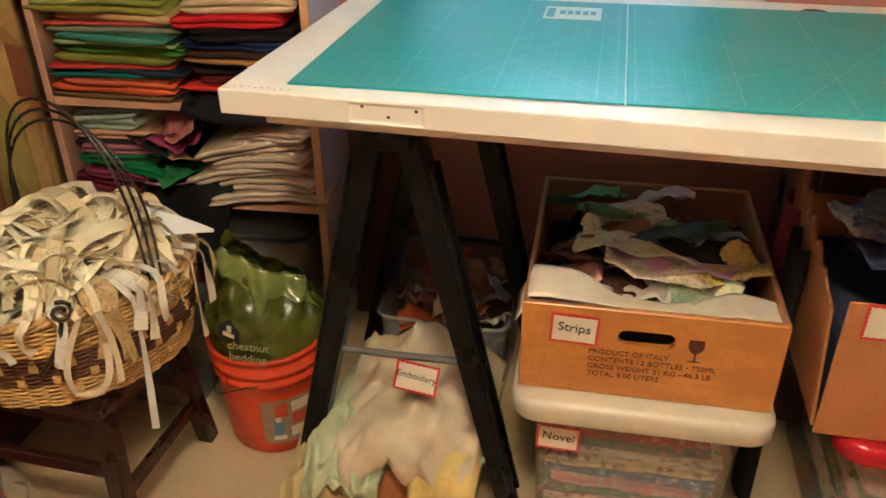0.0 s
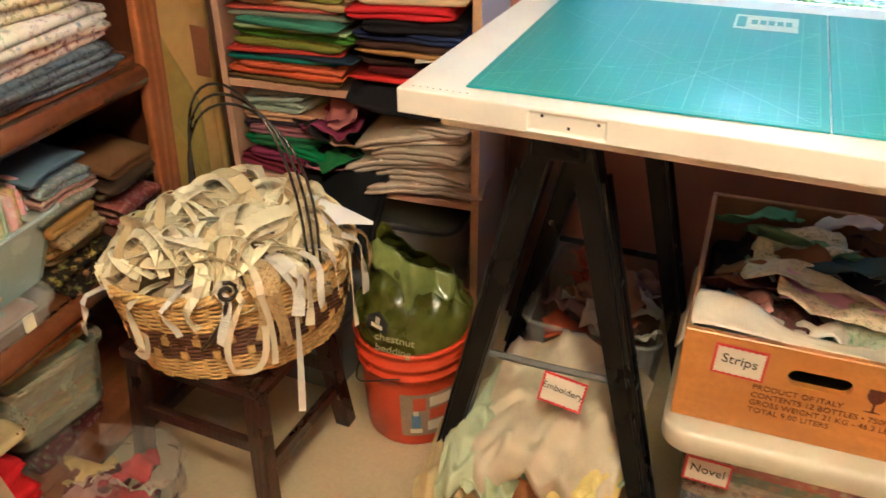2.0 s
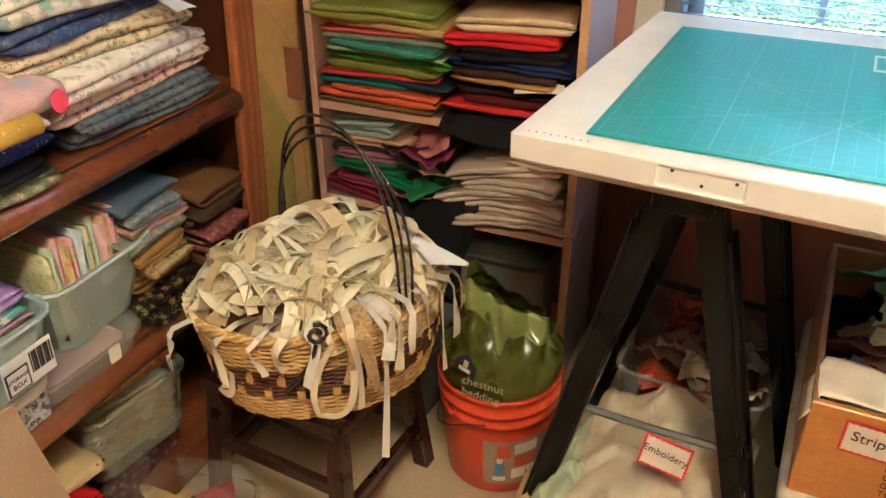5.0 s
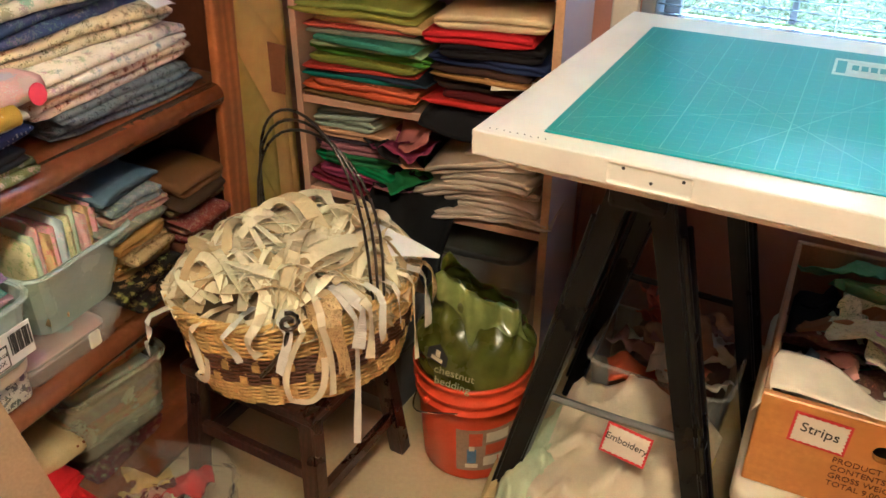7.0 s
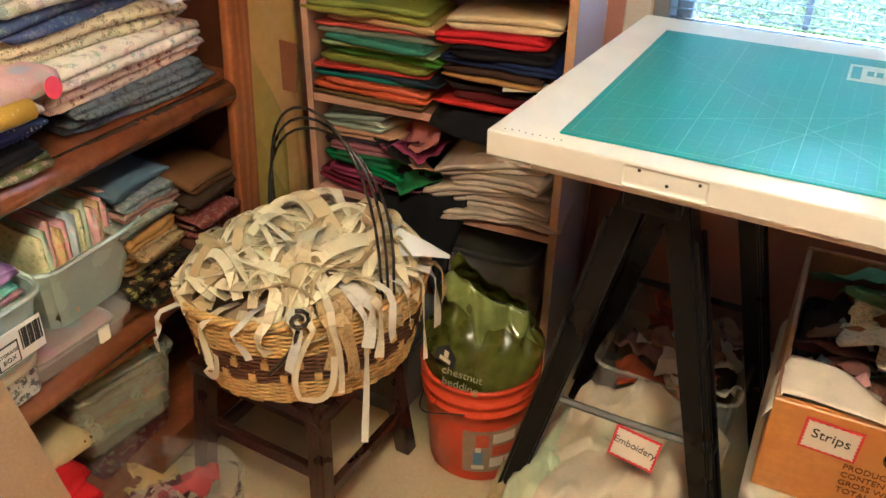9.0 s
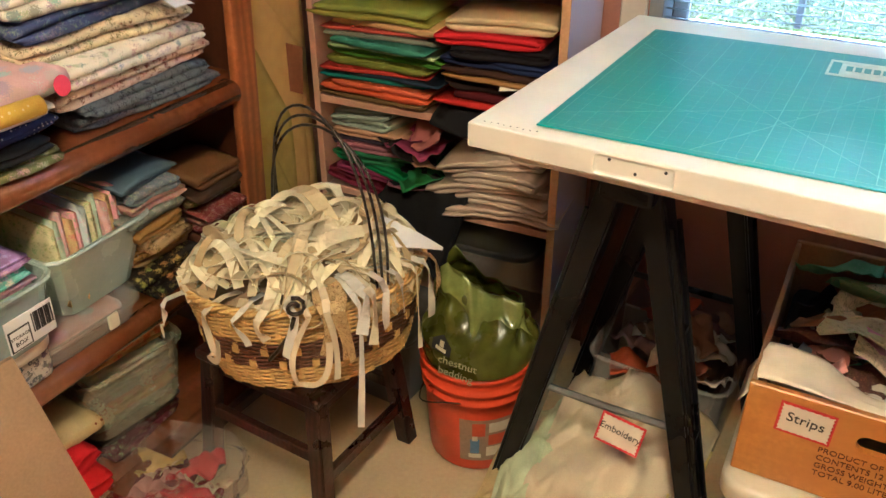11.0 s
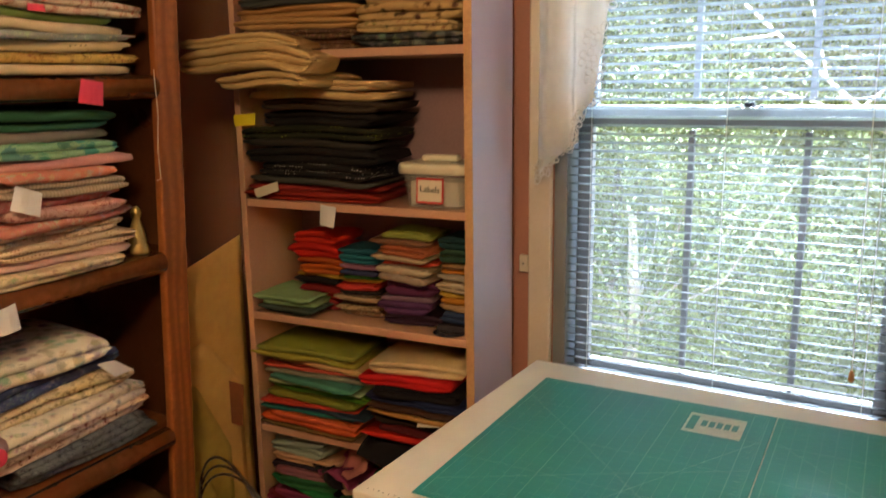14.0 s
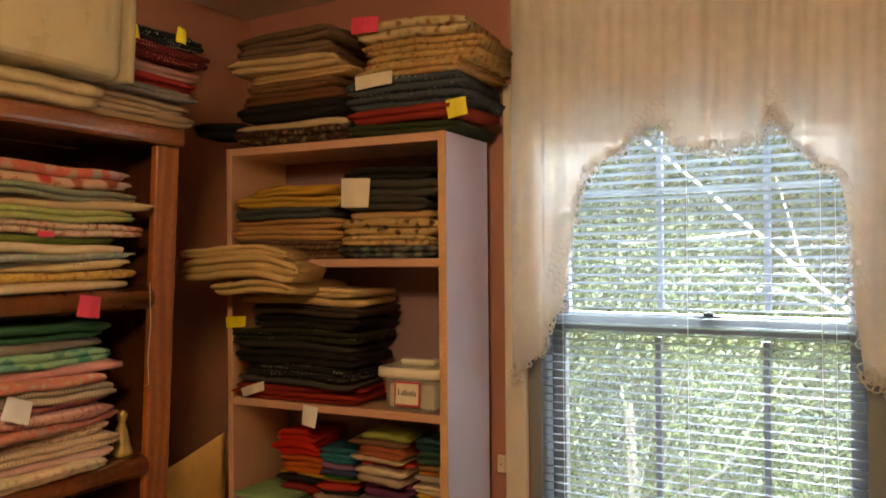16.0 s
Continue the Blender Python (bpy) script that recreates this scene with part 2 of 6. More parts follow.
def box(x0, x1, y0, y1, z0, z1, bevel=0.0, seg=1, bm=None):
    own = bm is None
    bm = bmesh.new() if own else bm
    r = bmesh.ops.create_cube(bm, size=1.0, matrix=Matrix.Translation(((x0 + x1) / 2, (y0 + y1) / 2, (z0 + z1) / 2)) @ Matrix.Diagonal((x1 - x0, y1 - y0, z1 - z0, 1)))
    if bevel:
        edges = list({e for v in r["verts"] for e in v.link_edges})
        bmesh.ops.bevel(bm, geom=edges, offset=bevel, segments=seg, affect="EDGES", profile=0.5)
    return bm


def tube(points, radius, sides=6, bm=None, closed=False, taper=1.0):
    bm = bm or bmesh.new()
    pts = [Vector(p) for p in points]
    n, rings, up = len(pts), [], Vector((0.13, 0.21, 1)).normalized()
    for i, p in enumerate(pts):
        a, b = (pts[i - 1], pts[(i + 1) % n]) if closed else (pts[max(i - 1, 0)], pts[min(i + 1, n - 1)])
        t = (b - a).normalized()
        s = t.cross(up)
        s = s.normalized() if s.length > 1e-4 else Vector((1, 0, 0))
        w = s.cross(t)
        r = radius * (1 + (taper - 1) * i / max(1, n - 1))
        rings.append([bm.verts.new(p + r * (math.cos(k * math.tau / sides) * s + math.sin(k * math.tau / sides) * w)) for k in range(sides)])
    for i in range(n if closed else n - 1):
        for k in range(sides):
            bm.faces.new((rings[i][k], rings[i][(k + 1) % sides], rings[(i + 1) % n][(k + 1) % sides], rings[(i + 1) % n][k]))
    if not closed:
        bm.faces.new(rings[0][::-1])
        bm.faces.new(rings[-1])
    return bm


def lathe(profile, sides=40, bm=None, sx=1.0, sy=1.0):
    bm = bm or bmesh.new()
    rings = []
    for r, z in profile:
        rings.append([bm.verts.new((sx * r * math.cos(k * math.tau / sides), sy * r * math.sin(k * math.tau / sides), z)) for k in range(sides)])
    for a, b in zip(rings, rings[1:]):
        for k in range(sides):
            bm.faces.new((a[k], a[(k + 1) % sides], b[(k + 1) % sides], b[k]))
    bm.faces.new(rings[0][::-1])
    bm.faces.new(rings[-1])
    return bm


def ribbon(points, width, normals=None, bm=None, thick=0.0008):
    """A strip of cloth along points, with a thickness."""
    bm = bm or bmesh.new()
    pts = [Vector(p) for p in points]
    rows = []
    for i, p in enumerate(pts):
        t = (pts[min(i + 1, len(pts) - 1)] - pts[max(i - 1, 0)]).normalized()
        nn = (normals[i] if normals else Vector((0, 0, 1))).normalized()
        s = t.cross(nn)
        s = s.normalized() if s.length > 1e-4 else Vector((1, 0, 0))
        nn = s.cross(t)
        h = nn * thick
        rows.append([bm.verts.new(p + s * width / 2 + h), bm.verts.new(p - s * width / 2 + h), bm.verts.new(p - s * width / 2 - h), bm.verts.new(p + s * width / 2 - h)])
    for a, b in zip(rows, rows[1:]):
        for k in range(4):
            bm.faces.new((a[k], a[(k + 1) % 4], b[(k + 1) % 4], b[k]))
    bm.faces.new(rows[0][::-1])
    bm.faces.new(rows[-1])
    return bm


def sheet(f, nu, nv, thick=0.002, bm=None):
    """A closed thin sheet over f(u, v), with u and v from 0 to 1."""
    bm = bm or bmesh.new()
    P = [[Vector(f(i / nu, j / nv)) for j in range(nv + 1)] for i in range(nu + 1)]
    lo, hi = [], []
    for i in range(nu + 1):
        a, b = [], []
        for j in range(nv + 1):
            du = P[min(i + 1, nu)][j] - P[max(i - 1, 0)][j]
            dv = P[i][min(j + 1, nv)] - P[i][max(j - 1, 0)]
            nn = du.cross(dv)
            nn = nn.normalized() if nn.length > 1e-9 else Vector((0, 0, 1))
            a.append(bm.verts.new(P[i][j] - nn * thick / 2))
            b.append(bm.verts.new(P[i][j] + nn * thick / 2))
        lo.append(a)
        hi.append(b)
    for i in range(nu):
        for j in range(nv):
            bm.faces.new((hi[i][j], hi[i + 1][j], hi[i + 1][j + 1], hi[i][j + 1]))
            bm.faces.new((lo[i][j], lo[i][j + 1], lo[i + 1][j + 1], lo[i + 1][j]))
    for i in range(nu):
        bm.faces.new((lo[i][0], lo[i + 1][0], hi[i + 1][0], hi[i][0]))
        bm.faces.new((lo[i + 1][nv], lo[i][nv], hi[i][nv], hi[i + 1][nv]))
    for j in range(nv):
        bm.faces.new((lo[0][j + 1], lo[0][j], hi[0][j], hi[0][j + 1]))
        bm.faces.new((lo[nu][j], lo[nu][j + 1], hi[nu][j + 1], hi[nu][j]))
    return bm


def writing(name, text, size, material, parent, m, label=""):
    """Letters as a thin mesh that faces local +z of m."""
    cu = bpy.data.curves.new("letters", "FONT")
    cu.body, cu.size, cu.extrude = text, size, 0.0004
    cu.align_x, cu.align_y = "CENTER", "CENTER"
    cu.resolution_u = 3
    tmp = new("letters", cu)
    bpy.context.view_layer.update()
    me = bpy.data.meshes.new_from_object(tmp.evaluated_get(bpy.context.evaluated_depsgraph_get()))
    bpy.data.objects.remove(tmp)
    me.materials.clear()
    me.materials.append(material)
    ob = new(name, me)
    ob.parent, ob.matrix_basis = parent, m
    return tagged(ob, label)


def nz(p, s, k=0.0):
    return noise.noise(Vector(p) * s + Vector((k, k * 1.7, -k)))


def folded(w, d, h, layers, seed, nseg=12, sag=None):
    """Folded cloth as one body with a rounded fold for each layer at local -y; base at z 0, centred on x, front at y 0."""
    rng = random.Random(seed)
    bm = bmesh.new()
    th = h / layers
    prof = []
    for i in range(layers):
        y0, r = rng.uniform(-0.007, 0.009), th * 0.5
        for k in range(6):
            a = math.pi * 1.42 - math.pi * 0.84 * k / 5
            prof.append((y0 + r + r * math.cos(a), th * (i + 0.5) + r * math.sin(a), 1.0))
        if i < layers - 1:
            prof.append((y0 + r * 1.6 + 0.012, th * (i + 1), 1.0))
    prof += [(d * 0.3, h * 0.99, 1.0), (d * 0.7, h, 1.0), (d, h * 0.85, 0.6), (d, h * 0.15, 0.6), (d * 0.7, 0.0, 1.0), (d * 0.3, 0.0, 1.0)]
    e0, e1 = rng.uniform(-0.014, 0.004), rng.uniform(-0.004, 0.014)
    rows = []
    for s in range(nseg + 1):
        u = s / nseg
        x = -w / 2 + w * u
        end = abs(2 * u - 1)
        pinch = 1.0 - 0.34 * end ** 9
        row = []
        for y, z, _ in prof:
            q = (x, y, z + seed * 0.013)
            dx = (e1 * max(0, 2 * u - 1) ** 3 + e0 * max(0, 1 - 2 * u) ** 3) * (1 if z > h * 0.4 else -0.6) + 0.005 * end ** 4 * nz((y, z * 30, u), 18, seed % 37)
            dy = 0.009 * nz((x, 0, z * 3), 11, seed % 97) + 0.004 * nz(q, 40, seed % 89)
            dz = h * 0.07 * nz((x, y, 0.3), 10, seed % 83) + 0.0014 * nz(q, 55, seed % 71)
            zz = max(0.0004, h / 2 + (z - h / 2) * pinch + dz)
            row.append(bm.verts.new((x + dx, y + dy, zz + (sag(x, y) if sag else 0.0))))
        rows.append(row)
    n = len(prof)
    for a, b in zip(rows, rows[1:]):
        for k in range(n):
            bm.faces.new((a[k], a[(k + 1) % n], b[(k + 1) % n], b[k]))
    for cap, flip in ((rows[0], True), (rows[-1], False)):
        c = bm.verts.new(sum((v.co for v in cap), Vector()) / n)
        for k in range(n):
            bm.faces.new((cap[k], c, cap[(k + 1) % n]) if flip else (cap[k], cap[(k + 1) % n], c))
    return bm


SEED = [100]


def stack(frame_m, u0, u1, z, depth, items, group, where, setback=0.0, slope=0.0, lean=0.0):
    """A pile of folded cloths in the frame of a bookcase: u along its front, depth inwards."""
    base = z
    pile = SEED[0] * 0.77
    for it in items:
        word, col, h = it[0], it[1], it[2]
        pattern, col2, psize = it[3:6] if len(it) > 3 else ("", None, 70.0)
        SEED[0] += 1
        rng = random.Random(SEED[0])
        w = (u1 - u0) * rng.uniform(0.78, 1.0)
        off = rng.uniform(-1, 1) * min(0.020, 0.07 * (u1 - u0))
        amp = min(0.007, 0.05 * (z - base))

        def sag(x, y, amp=amp, off=off):
            return amp * (nz((x + off, y * 0.5, 0), 7, pile) - 1.4 * (abs(x + off) / (u1 - u0)) ** 2)
        bm = folded(w, depth * rng.uniform(0.9, 1.0), h * 1.06, 1 if h < 0.024 else 2, SEED[0], 12, sag)
        ob = new("folded_fabric", finish("folded_fabric", bm, fabric(col, pattern, col2, psize), True))
        ob.matrix_basis = frame_m @ pose((u0 + u1) / 2 + off + lean * (z - base), setback + rng.uniform(-0.014, 0.022), z, slope + rng.uniform(-0.8, 0.8), rng.uniform(-1.3, 1.3), rng.uniform(-6.5, 6.5))
        tagged(ob, f"{word} cotton folded {where}", "fabric", group)
        z += h
    return z


def tag_card(name, label, m, w, h, material, text=None, parent=None):
    def f(u, v):
        return ((u - 0.5) * w, (v - 0.5) * h, 0.004 * math.sin(u * 2.5 + v))
    ob = part(name, sheet(f, 4, 4, 0.0008), material, parent, "" if parent is None else label, m=m)
    if parent is None:
        tagged(ob, label, "tag")
    return ob


def zigzag_label(name, text, size, w, h, parent, m, label, category="label"):
    """A cream card with a wavy red border and handwriting."""
    root = thing(name, label, category, m)
    part("border", box(-w / 2, w / 2, -h / 2, h / 2, 0, 0.0009), LABELRED, root, "red scalloped border")
    bm = bmesh.new()
    n, pts = 14, []
    a, b = w / 2 - 0.004, h / 2 - 0.004
    for k in range(4 * n):
        s, q = divmod(k, n)
        t = q / n * 2 - 1
        x, y = ((t * a, -b), (a, t * b), (-t * a, b), (-a, -t * b))[s]
        k2 = 1 + (0.045 if k % 2 else -0.015)
        pts.append(bm.verts.new((x * (2 - k2), y * (2 - k2 * 1.02), 0.0012)))
    bm.faces.new(pts)
    r = bmesh.ops.extrude_face_region(bm, geom=bm.faces[:])
    for v in (g for g in r["geom"] if isinstance(g, bmesh.types.BMVert)):
        v.co.z = 0.0019
    part("card", bm, LABELCREAM, root, "cream card")
    writing("writing", text, size, INK, root, pose(0, 0.003, 0.0024, 0, 0, -2))
    return root


# ---- the room ----
WX, WY, X1, Y0, ZC = -1.075, 0.93, 2.9, -2.9, 2.55
WIN = (-0.03, 0.82, 0.85, 2.14)

part("floor", box(WX - 0.1, X1 + 0.1, Y0 - 0.1, WY + 0.14, -0.1, 0.0), FLOOR)
tagged(bpy.data.objects["floor"], "cream vinyl floor with faint wear", "floor", kind="structure")
tagged(part("ceiling", box(WX - 0.1, X1 + 0.1, Y0 - 0.1, WY + 0.14, ZC, ZC + 0.1), CEIL), "plain off-white painted ceiling", "ceiling", kind="structure")
tagged(part("wall_west", box(WX - 0.1, WX, Y0 - 0.1, WY + 0.14, 0, ZC), WALL), "dusky pink painted wall behind the bookcase", "wall", kind="structure")
tagged(part("wall_east", box(X1, X1 + 0.1, Y0 - 0.1, WY + 0.14, 0, ZC), WALL), "dusky pink painted wall", "wall", kind="structure")
tagged(part("wall_south", box(WX, X1, Y0 - 0.1, Y0, 0, ZC), WALL), "dusky pink painted wall", "wall", kind="structure")
bm = box(WX, WIN[0], WY, WY + 0.14, 0, ZC)
box(WIN[1], X1, WY, WY + 0.14, 0, ZC, bm=bm)
box(WIN[0], WIN[1], WY, WY + 0.14, 0, WIN[2], bm=bm)
box(WIN[0], WIN[1], WY, WY + 0.14, WIN[3], ZC, bm=bm)
tagged(part("wall_north", bm, WALL), "dusky pink painted wall with the window opening", "wall", kind="structure")
bm = box(WX + 0.001, X1, WY - 0.014, WY - 0.001, 0.001, 0.09, 0.003)
tagged(part("baseboard", bm, TRIM), "cream painted baseboard", "baseboard", kind="structure")

# window with sashes, muntins and panes
win = thing("window_1", "white double-hung window with six panes in the upper sash", "window", kind="structure")
x0, x1, z0, z1 = WIN
zm, yg = 1.565, 1.03
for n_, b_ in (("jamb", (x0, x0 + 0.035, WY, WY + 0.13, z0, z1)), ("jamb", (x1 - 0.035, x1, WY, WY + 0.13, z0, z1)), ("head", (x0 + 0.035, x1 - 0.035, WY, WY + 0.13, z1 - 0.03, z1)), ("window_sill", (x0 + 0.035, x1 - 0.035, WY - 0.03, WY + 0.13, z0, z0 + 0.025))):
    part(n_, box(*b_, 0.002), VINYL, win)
for lo, hi, y_, mt in ((z0 + 0.025, zm - 0.004, yg - 0.014, SASHSHADED), (zm - 0.004, z1 - 0.03, yg + 0.012, VINYL)):
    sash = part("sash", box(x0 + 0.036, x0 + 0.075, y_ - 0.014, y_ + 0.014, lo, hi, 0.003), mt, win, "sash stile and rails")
    part("stile", box(x1 - 0.075, x1 - 0.036, y_ - 0.014, y_ + 0.014, lo, hi, 0.003), mt, sash)
    part("rail", box(x0 + 0.075, x1 - 0.075, y_ - 0.014, y_ + 0.014, lo, lo + 0.024, 0.003), mt, sash)
    part("rail", box(x0 + 0.075, x1 - 0.075, y_ - 0.014, y_ + 0.014, hi - 0.024, hi, 0.003), mt, sash)
    for xm in (0.299, 0.564):
        part("muntin", box(xm - 0.0075, xm + 0.0075, y_ - 0.008, y_ + 0.008, lo + 0.035, hi - 0.035, 0.002), mt, sash)
    if mt is VINYL:
        zb = 1.905
        for a, b in ((x0 + 0.075, 0.29), (0.308, 0.555), (0.573, x1 - 0.075)):
            part("muntin", box(a, b, y_ - 0.008, y_ + 0.008, zb - 0.0075, zb + 0.0075, 0.002), mt, sash)
    for a, b in ((x0 + 0.075, 0.29), (0.308, 0.555), (0.573, x1 - 0.075)):
        pane = part("pane", box(a, b, y_ - 0.002, y_ + 0.002, lo + 0.035, hi - 0.035), GLASS, sash, "clear glass pane")
        pane.visible_shadow = False
part("meeting_rail", box(x0 + 0.036, x1 - 0.036, yg - 0.036, yg - 0.0285, zm - 0.006, zm + 0.013, 0.003), VINYL, win, "white meeting rail")
bm = box(0.40, 0.47, yg - 0.056, yg - 0.0365, zm + 0.014, zm + 0.022, 0.003)
box(0.425, 0.45, yg - 0.066, yg - 0.046, zm + 0.0225, zm + 0.030, 0.003, bm=bm)
part("sash_lock", bm, BLACKPL, win, "dark sash lock")
for b_ in ((x0 - 0.066, x0 - 0.001, z0 - 0.09, z1 + 0.07), (x1 + 0.001, x1 + 0.066, z0 - 0.09, z1 + 0.07)):
    tagged(part("trim", box(b_[0], b_[1], WY - 0.02, WY - 0.001, b_[2], b_[3], 0.004), TRIM), "cream painted window casing", "trim", kind="structure")
tagged(part("trim", box(x0 - 0.0005, x1 + 0.0005, WY - 0.02, WY - 0.001, z1 + 0.001, z1 + 0.07, 0.004), TRIM), "cream painted window head casing", "trim", kind="structure")
tagged(part("trim", box(x0 - 0.0005, x1 + 0.0005, WY - 0.02, WY - 0.001, z0 - 0.09, z0 - 0.001, 0.004), TRIM), "cream painted window apron", "trim", kind="structure")

# venetian blind
blind = thing("venetian_blind", "white narrow-slat venetian blind lowered with open slats", "blind", pose(0.395, 0.955, 0))
bm = bmesh.new()
rows = []
for sx in (-0.408, 0.408):
    top = [(-0.0125, 0.0), (-0.006, 0.0018), (0.0, 0.0024), (0.006, 0.0018), (0.0125, 0.0)]
    pr = [(y, z + 0.0005) for y, z in top] + [(y, z - 0.0005) for y, z in top[::-1]]
    rows.append([bm.verts.new((sx, y, z)) for y, z in pr])
for k in range(10):
    bm.faces.new((rows[0][k], rows[0][(k + 1) % 10], rows[1][(k + 1) % 10], rows[1][k]))
bm.faces.new(rows[0][::-1])
bm.faces.new(rows[1])
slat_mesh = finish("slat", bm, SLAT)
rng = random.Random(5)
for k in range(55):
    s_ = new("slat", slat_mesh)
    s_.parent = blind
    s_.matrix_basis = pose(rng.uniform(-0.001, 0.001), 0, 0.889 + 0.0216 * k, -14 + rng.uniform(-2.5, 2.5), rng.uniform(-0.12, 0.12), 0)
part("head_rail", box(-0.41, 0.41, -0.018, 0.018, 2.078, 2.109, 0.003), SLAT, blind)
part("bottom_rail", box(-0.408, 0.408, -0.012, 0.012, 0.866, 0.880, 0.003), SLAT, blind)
for cx in (-0.33, 0.0, 0.33):
    part("ladder_cord", tube([(cx, -0.0135, 0.875), (cx, -0.0135, 2.08)], 0.0009, 5), CORD, blind)
part("pull_cord", tube([(0.30, -0.022, 2.08), (0.302, -0.024, 1.5), (0.305, -0.024, 1.0)], 0.0011, 5), CORD, blind)
part("tassel", lathe([(0.003, 0.0), (0.007, 0.004), (0.006, 0.02), (0.003, 0.028)], 12, ), KRAFT, blind, "small wooden tassel", m=pose(0.305, -0.024, 0.972))
part("tilt_wand", tube([(-0.30, -0.025, 2.08), (-0.298, -0.027, 1.62)], 0.003, 6), CLEAR, blind)

# curtain valance with lace edge
PROFILE = [(-0.05, 1.41), (-0.03, 1.42), (0.03, 1.50), (0.095, 1.60), (0.112, 1.76), (0.13, 1.90), (0.20, 1.965), (0.27, 2.01), (0.31, 2.045), (0.345, 2.06), (0.385, 2.00), (0.435, 1.99), (0.51, 1.975), (0.575, 2.0), (0.615, 2.05), (0.645, 1.98), (0.735, 1.92), (0.752, 1.83), (0.765, 1.60), (0.785, 1.48), (0.86, 1.43), (0.93, 1.40)]


def hem(x):
    for (a, za), (b, zb) in zip(PROFILE, PROFILE[1:]):
        if a <= x <= b:
            return za + (zb - za) * (x - a) / (b - a)
    return PROFILE[-1][1]


def curtain_at(u, v):
    x = -0.05 + 0.98 * u
    z = 2.435 + (hem(x) - 2.435) * v
    deep = 0.010 + 0.012 * v
    wide = nz((x * 7.5, 0, 3.1), 1.0, 2)
    y = 0.870 + deep * math.sin(x * 46 + 2.6 * math.sin(x * 11)) * (0.55 + wide) + 0.004 * math.sin(x * 190 + 2 * v) * (1 - 0.7 * v) + 0.007 * nz((x, 0, z), 9)
    y -= 0.030 * v * math.exp(-((x - 0.505 + 0.03 * v) / 0.016) ** 2) + 0.022 * v * math.exp(-((x - 0.80) / 0.022) ** 2)
    return (x + 0.006 * v * math.sin(x * 60), y, z)


curtain = thing("lace_valance_curtain", "white cotton valance with eyelet lace hem hung over the window", "curtain")
part("cloth", sheet(curtain_at, 190, 16, 0.0012), CURTAIN, curtain, "gathered white cotton", True)
part("rod", tube([(-0.045, 0.885, 2.395), (0.925, 0.885, 2.395)], 0.008, 10), WHITE, curtain)
for xb in (-0.035, 0.915):
    part("bracket", box(xb - 0.008, xb + 0.008, 0.885, WY - 0.0005, 2.382, 2.391, 0.002), WHITE, curtain)
bm = bmesh.new()
rng = random.Random(8)
for k in range(120):
    u = (k + rng.uniform(-0.3, 0.3)) / 120
    u = min(max(u, 0.0), 1.0)
    p = Vector(curtain_at(u, 1.0))
    dx = Vector(curtain_at(min(u + 0.004, 1), 1.0)) - Vector(curtain_at(max(u - 0.004, 0), 1.0))
    steps = 2 if abs(dx.z) > 0.02 else 1
    for q in range(steps + (1 if k % 3 == 0 else 0)):
        c = p + Vector((rng.uniform(-0.006, 0.006), rng.uniform(-0.003, 0.003), rng.uniform(-0.012, 0.016) + (dx.z * (q / max(1, steps) - 0.5))))
        ra, rb, th = rng.uniform(0.006, 0.011), rng.uniform(0.009, 0.017), rng.uniform(0, 3.1)
        ring = [(c.x + math.cos(a) * ra * math.cos(th) - math.sin(a) * rb * math.sin(th), c.y, c.z + math.cos(a) * ra * math.sin(th) + math.sin(a) * rb * math.cos(th)) for a in [j * math.tau / 9 for j in range(9)]]
        tube(ring, 0.0019, 4, bm, True)
for cx, cz in ((0.315, 2.06), (0.345, 2.09), (0.335, 2.03), (0.37, 2.05), (0.30, 2.03), (0.617, 2.085), (0.61, 2.05), (0.63, 2.02), (0.60, 2.015), (0.10, 1.66), (0.085, 1.70), (0.095, 1.75), (0.762, 1.72), (0.755, 1.78), (0.77, 1.68)):
    for j in range(5):
        a0 = j * math.tau / 5
        c = (cx + 0.015 * math.cos(a0), cz + 0.015 * math.sin(a0))
        ring = [(c[0] + 0.009 * math.cos(a), 0.852 + 0.006 * math.sin(5 * cx + a0), c[1] + 0.009 * math.sin(a)) for a in [q * math.tau / 8 for q in range(8)]]
        tube(ring, 0.0014, 4, bm, True)
tagged(part("lace_edge", bm, LACE, curtain, "open eyelet lace edge"), kind="stuff")

# small plate on the wall beside the casing
plate = thing("wall_plate", "small cream plastic plate on the pink wall", "wall plate", pose(-0.113, WY - 0.0005, 1.165))
part("plate", box(-0.013, 0.013, -0.012, 0, -0.024, 0.024, 0.003), TRIM, plate)
part("screw", lathe([(0.003, 0.0), (0.0025, 0.0015)], 8), GREYBOX, plate, m=pose(0, -0.0118, 0.0, 90))
outlet = thing("outlet", "ivory wall outlet under the table", "outlet", pose(0.80, WY - 0.0005, 0.66))
part("plate", box(-0.036, 0.036, -0.006, 0, -0.058, 0.058, 0.003), TRIM, outlet)
for dz in (-0.026, 0.026):
    part("socket", box(-0.014, 0.014, -0.0105, -0.0062, dz - 0.016, dz + 0.016, 0.003), BARBLACK, outlet)

# ceiling light
cl = thing("ceiling_light", "round opal ceiling light giving warm light", "ceiling light", pose(0.63, -1.09, ZC))
part("canopy", lathe([(0.15, -0.035), (0.155, -0.02), (0.14, -0.001)], 32), WHITE, cl)
part("diffuser", lathe([(0.03, -0.105), (0.09, -0.095), (0.13, -0.065), (0.145, -0.036)], 32), LAMPGLASS, cl, "glowing opal glass")

# ---- outside ----
tagged(part("ground", box(-40, 40, 1.1, 80, -0.9, -0.7), LAWN), "grass lawn outside the window", "ground", kind="structure")


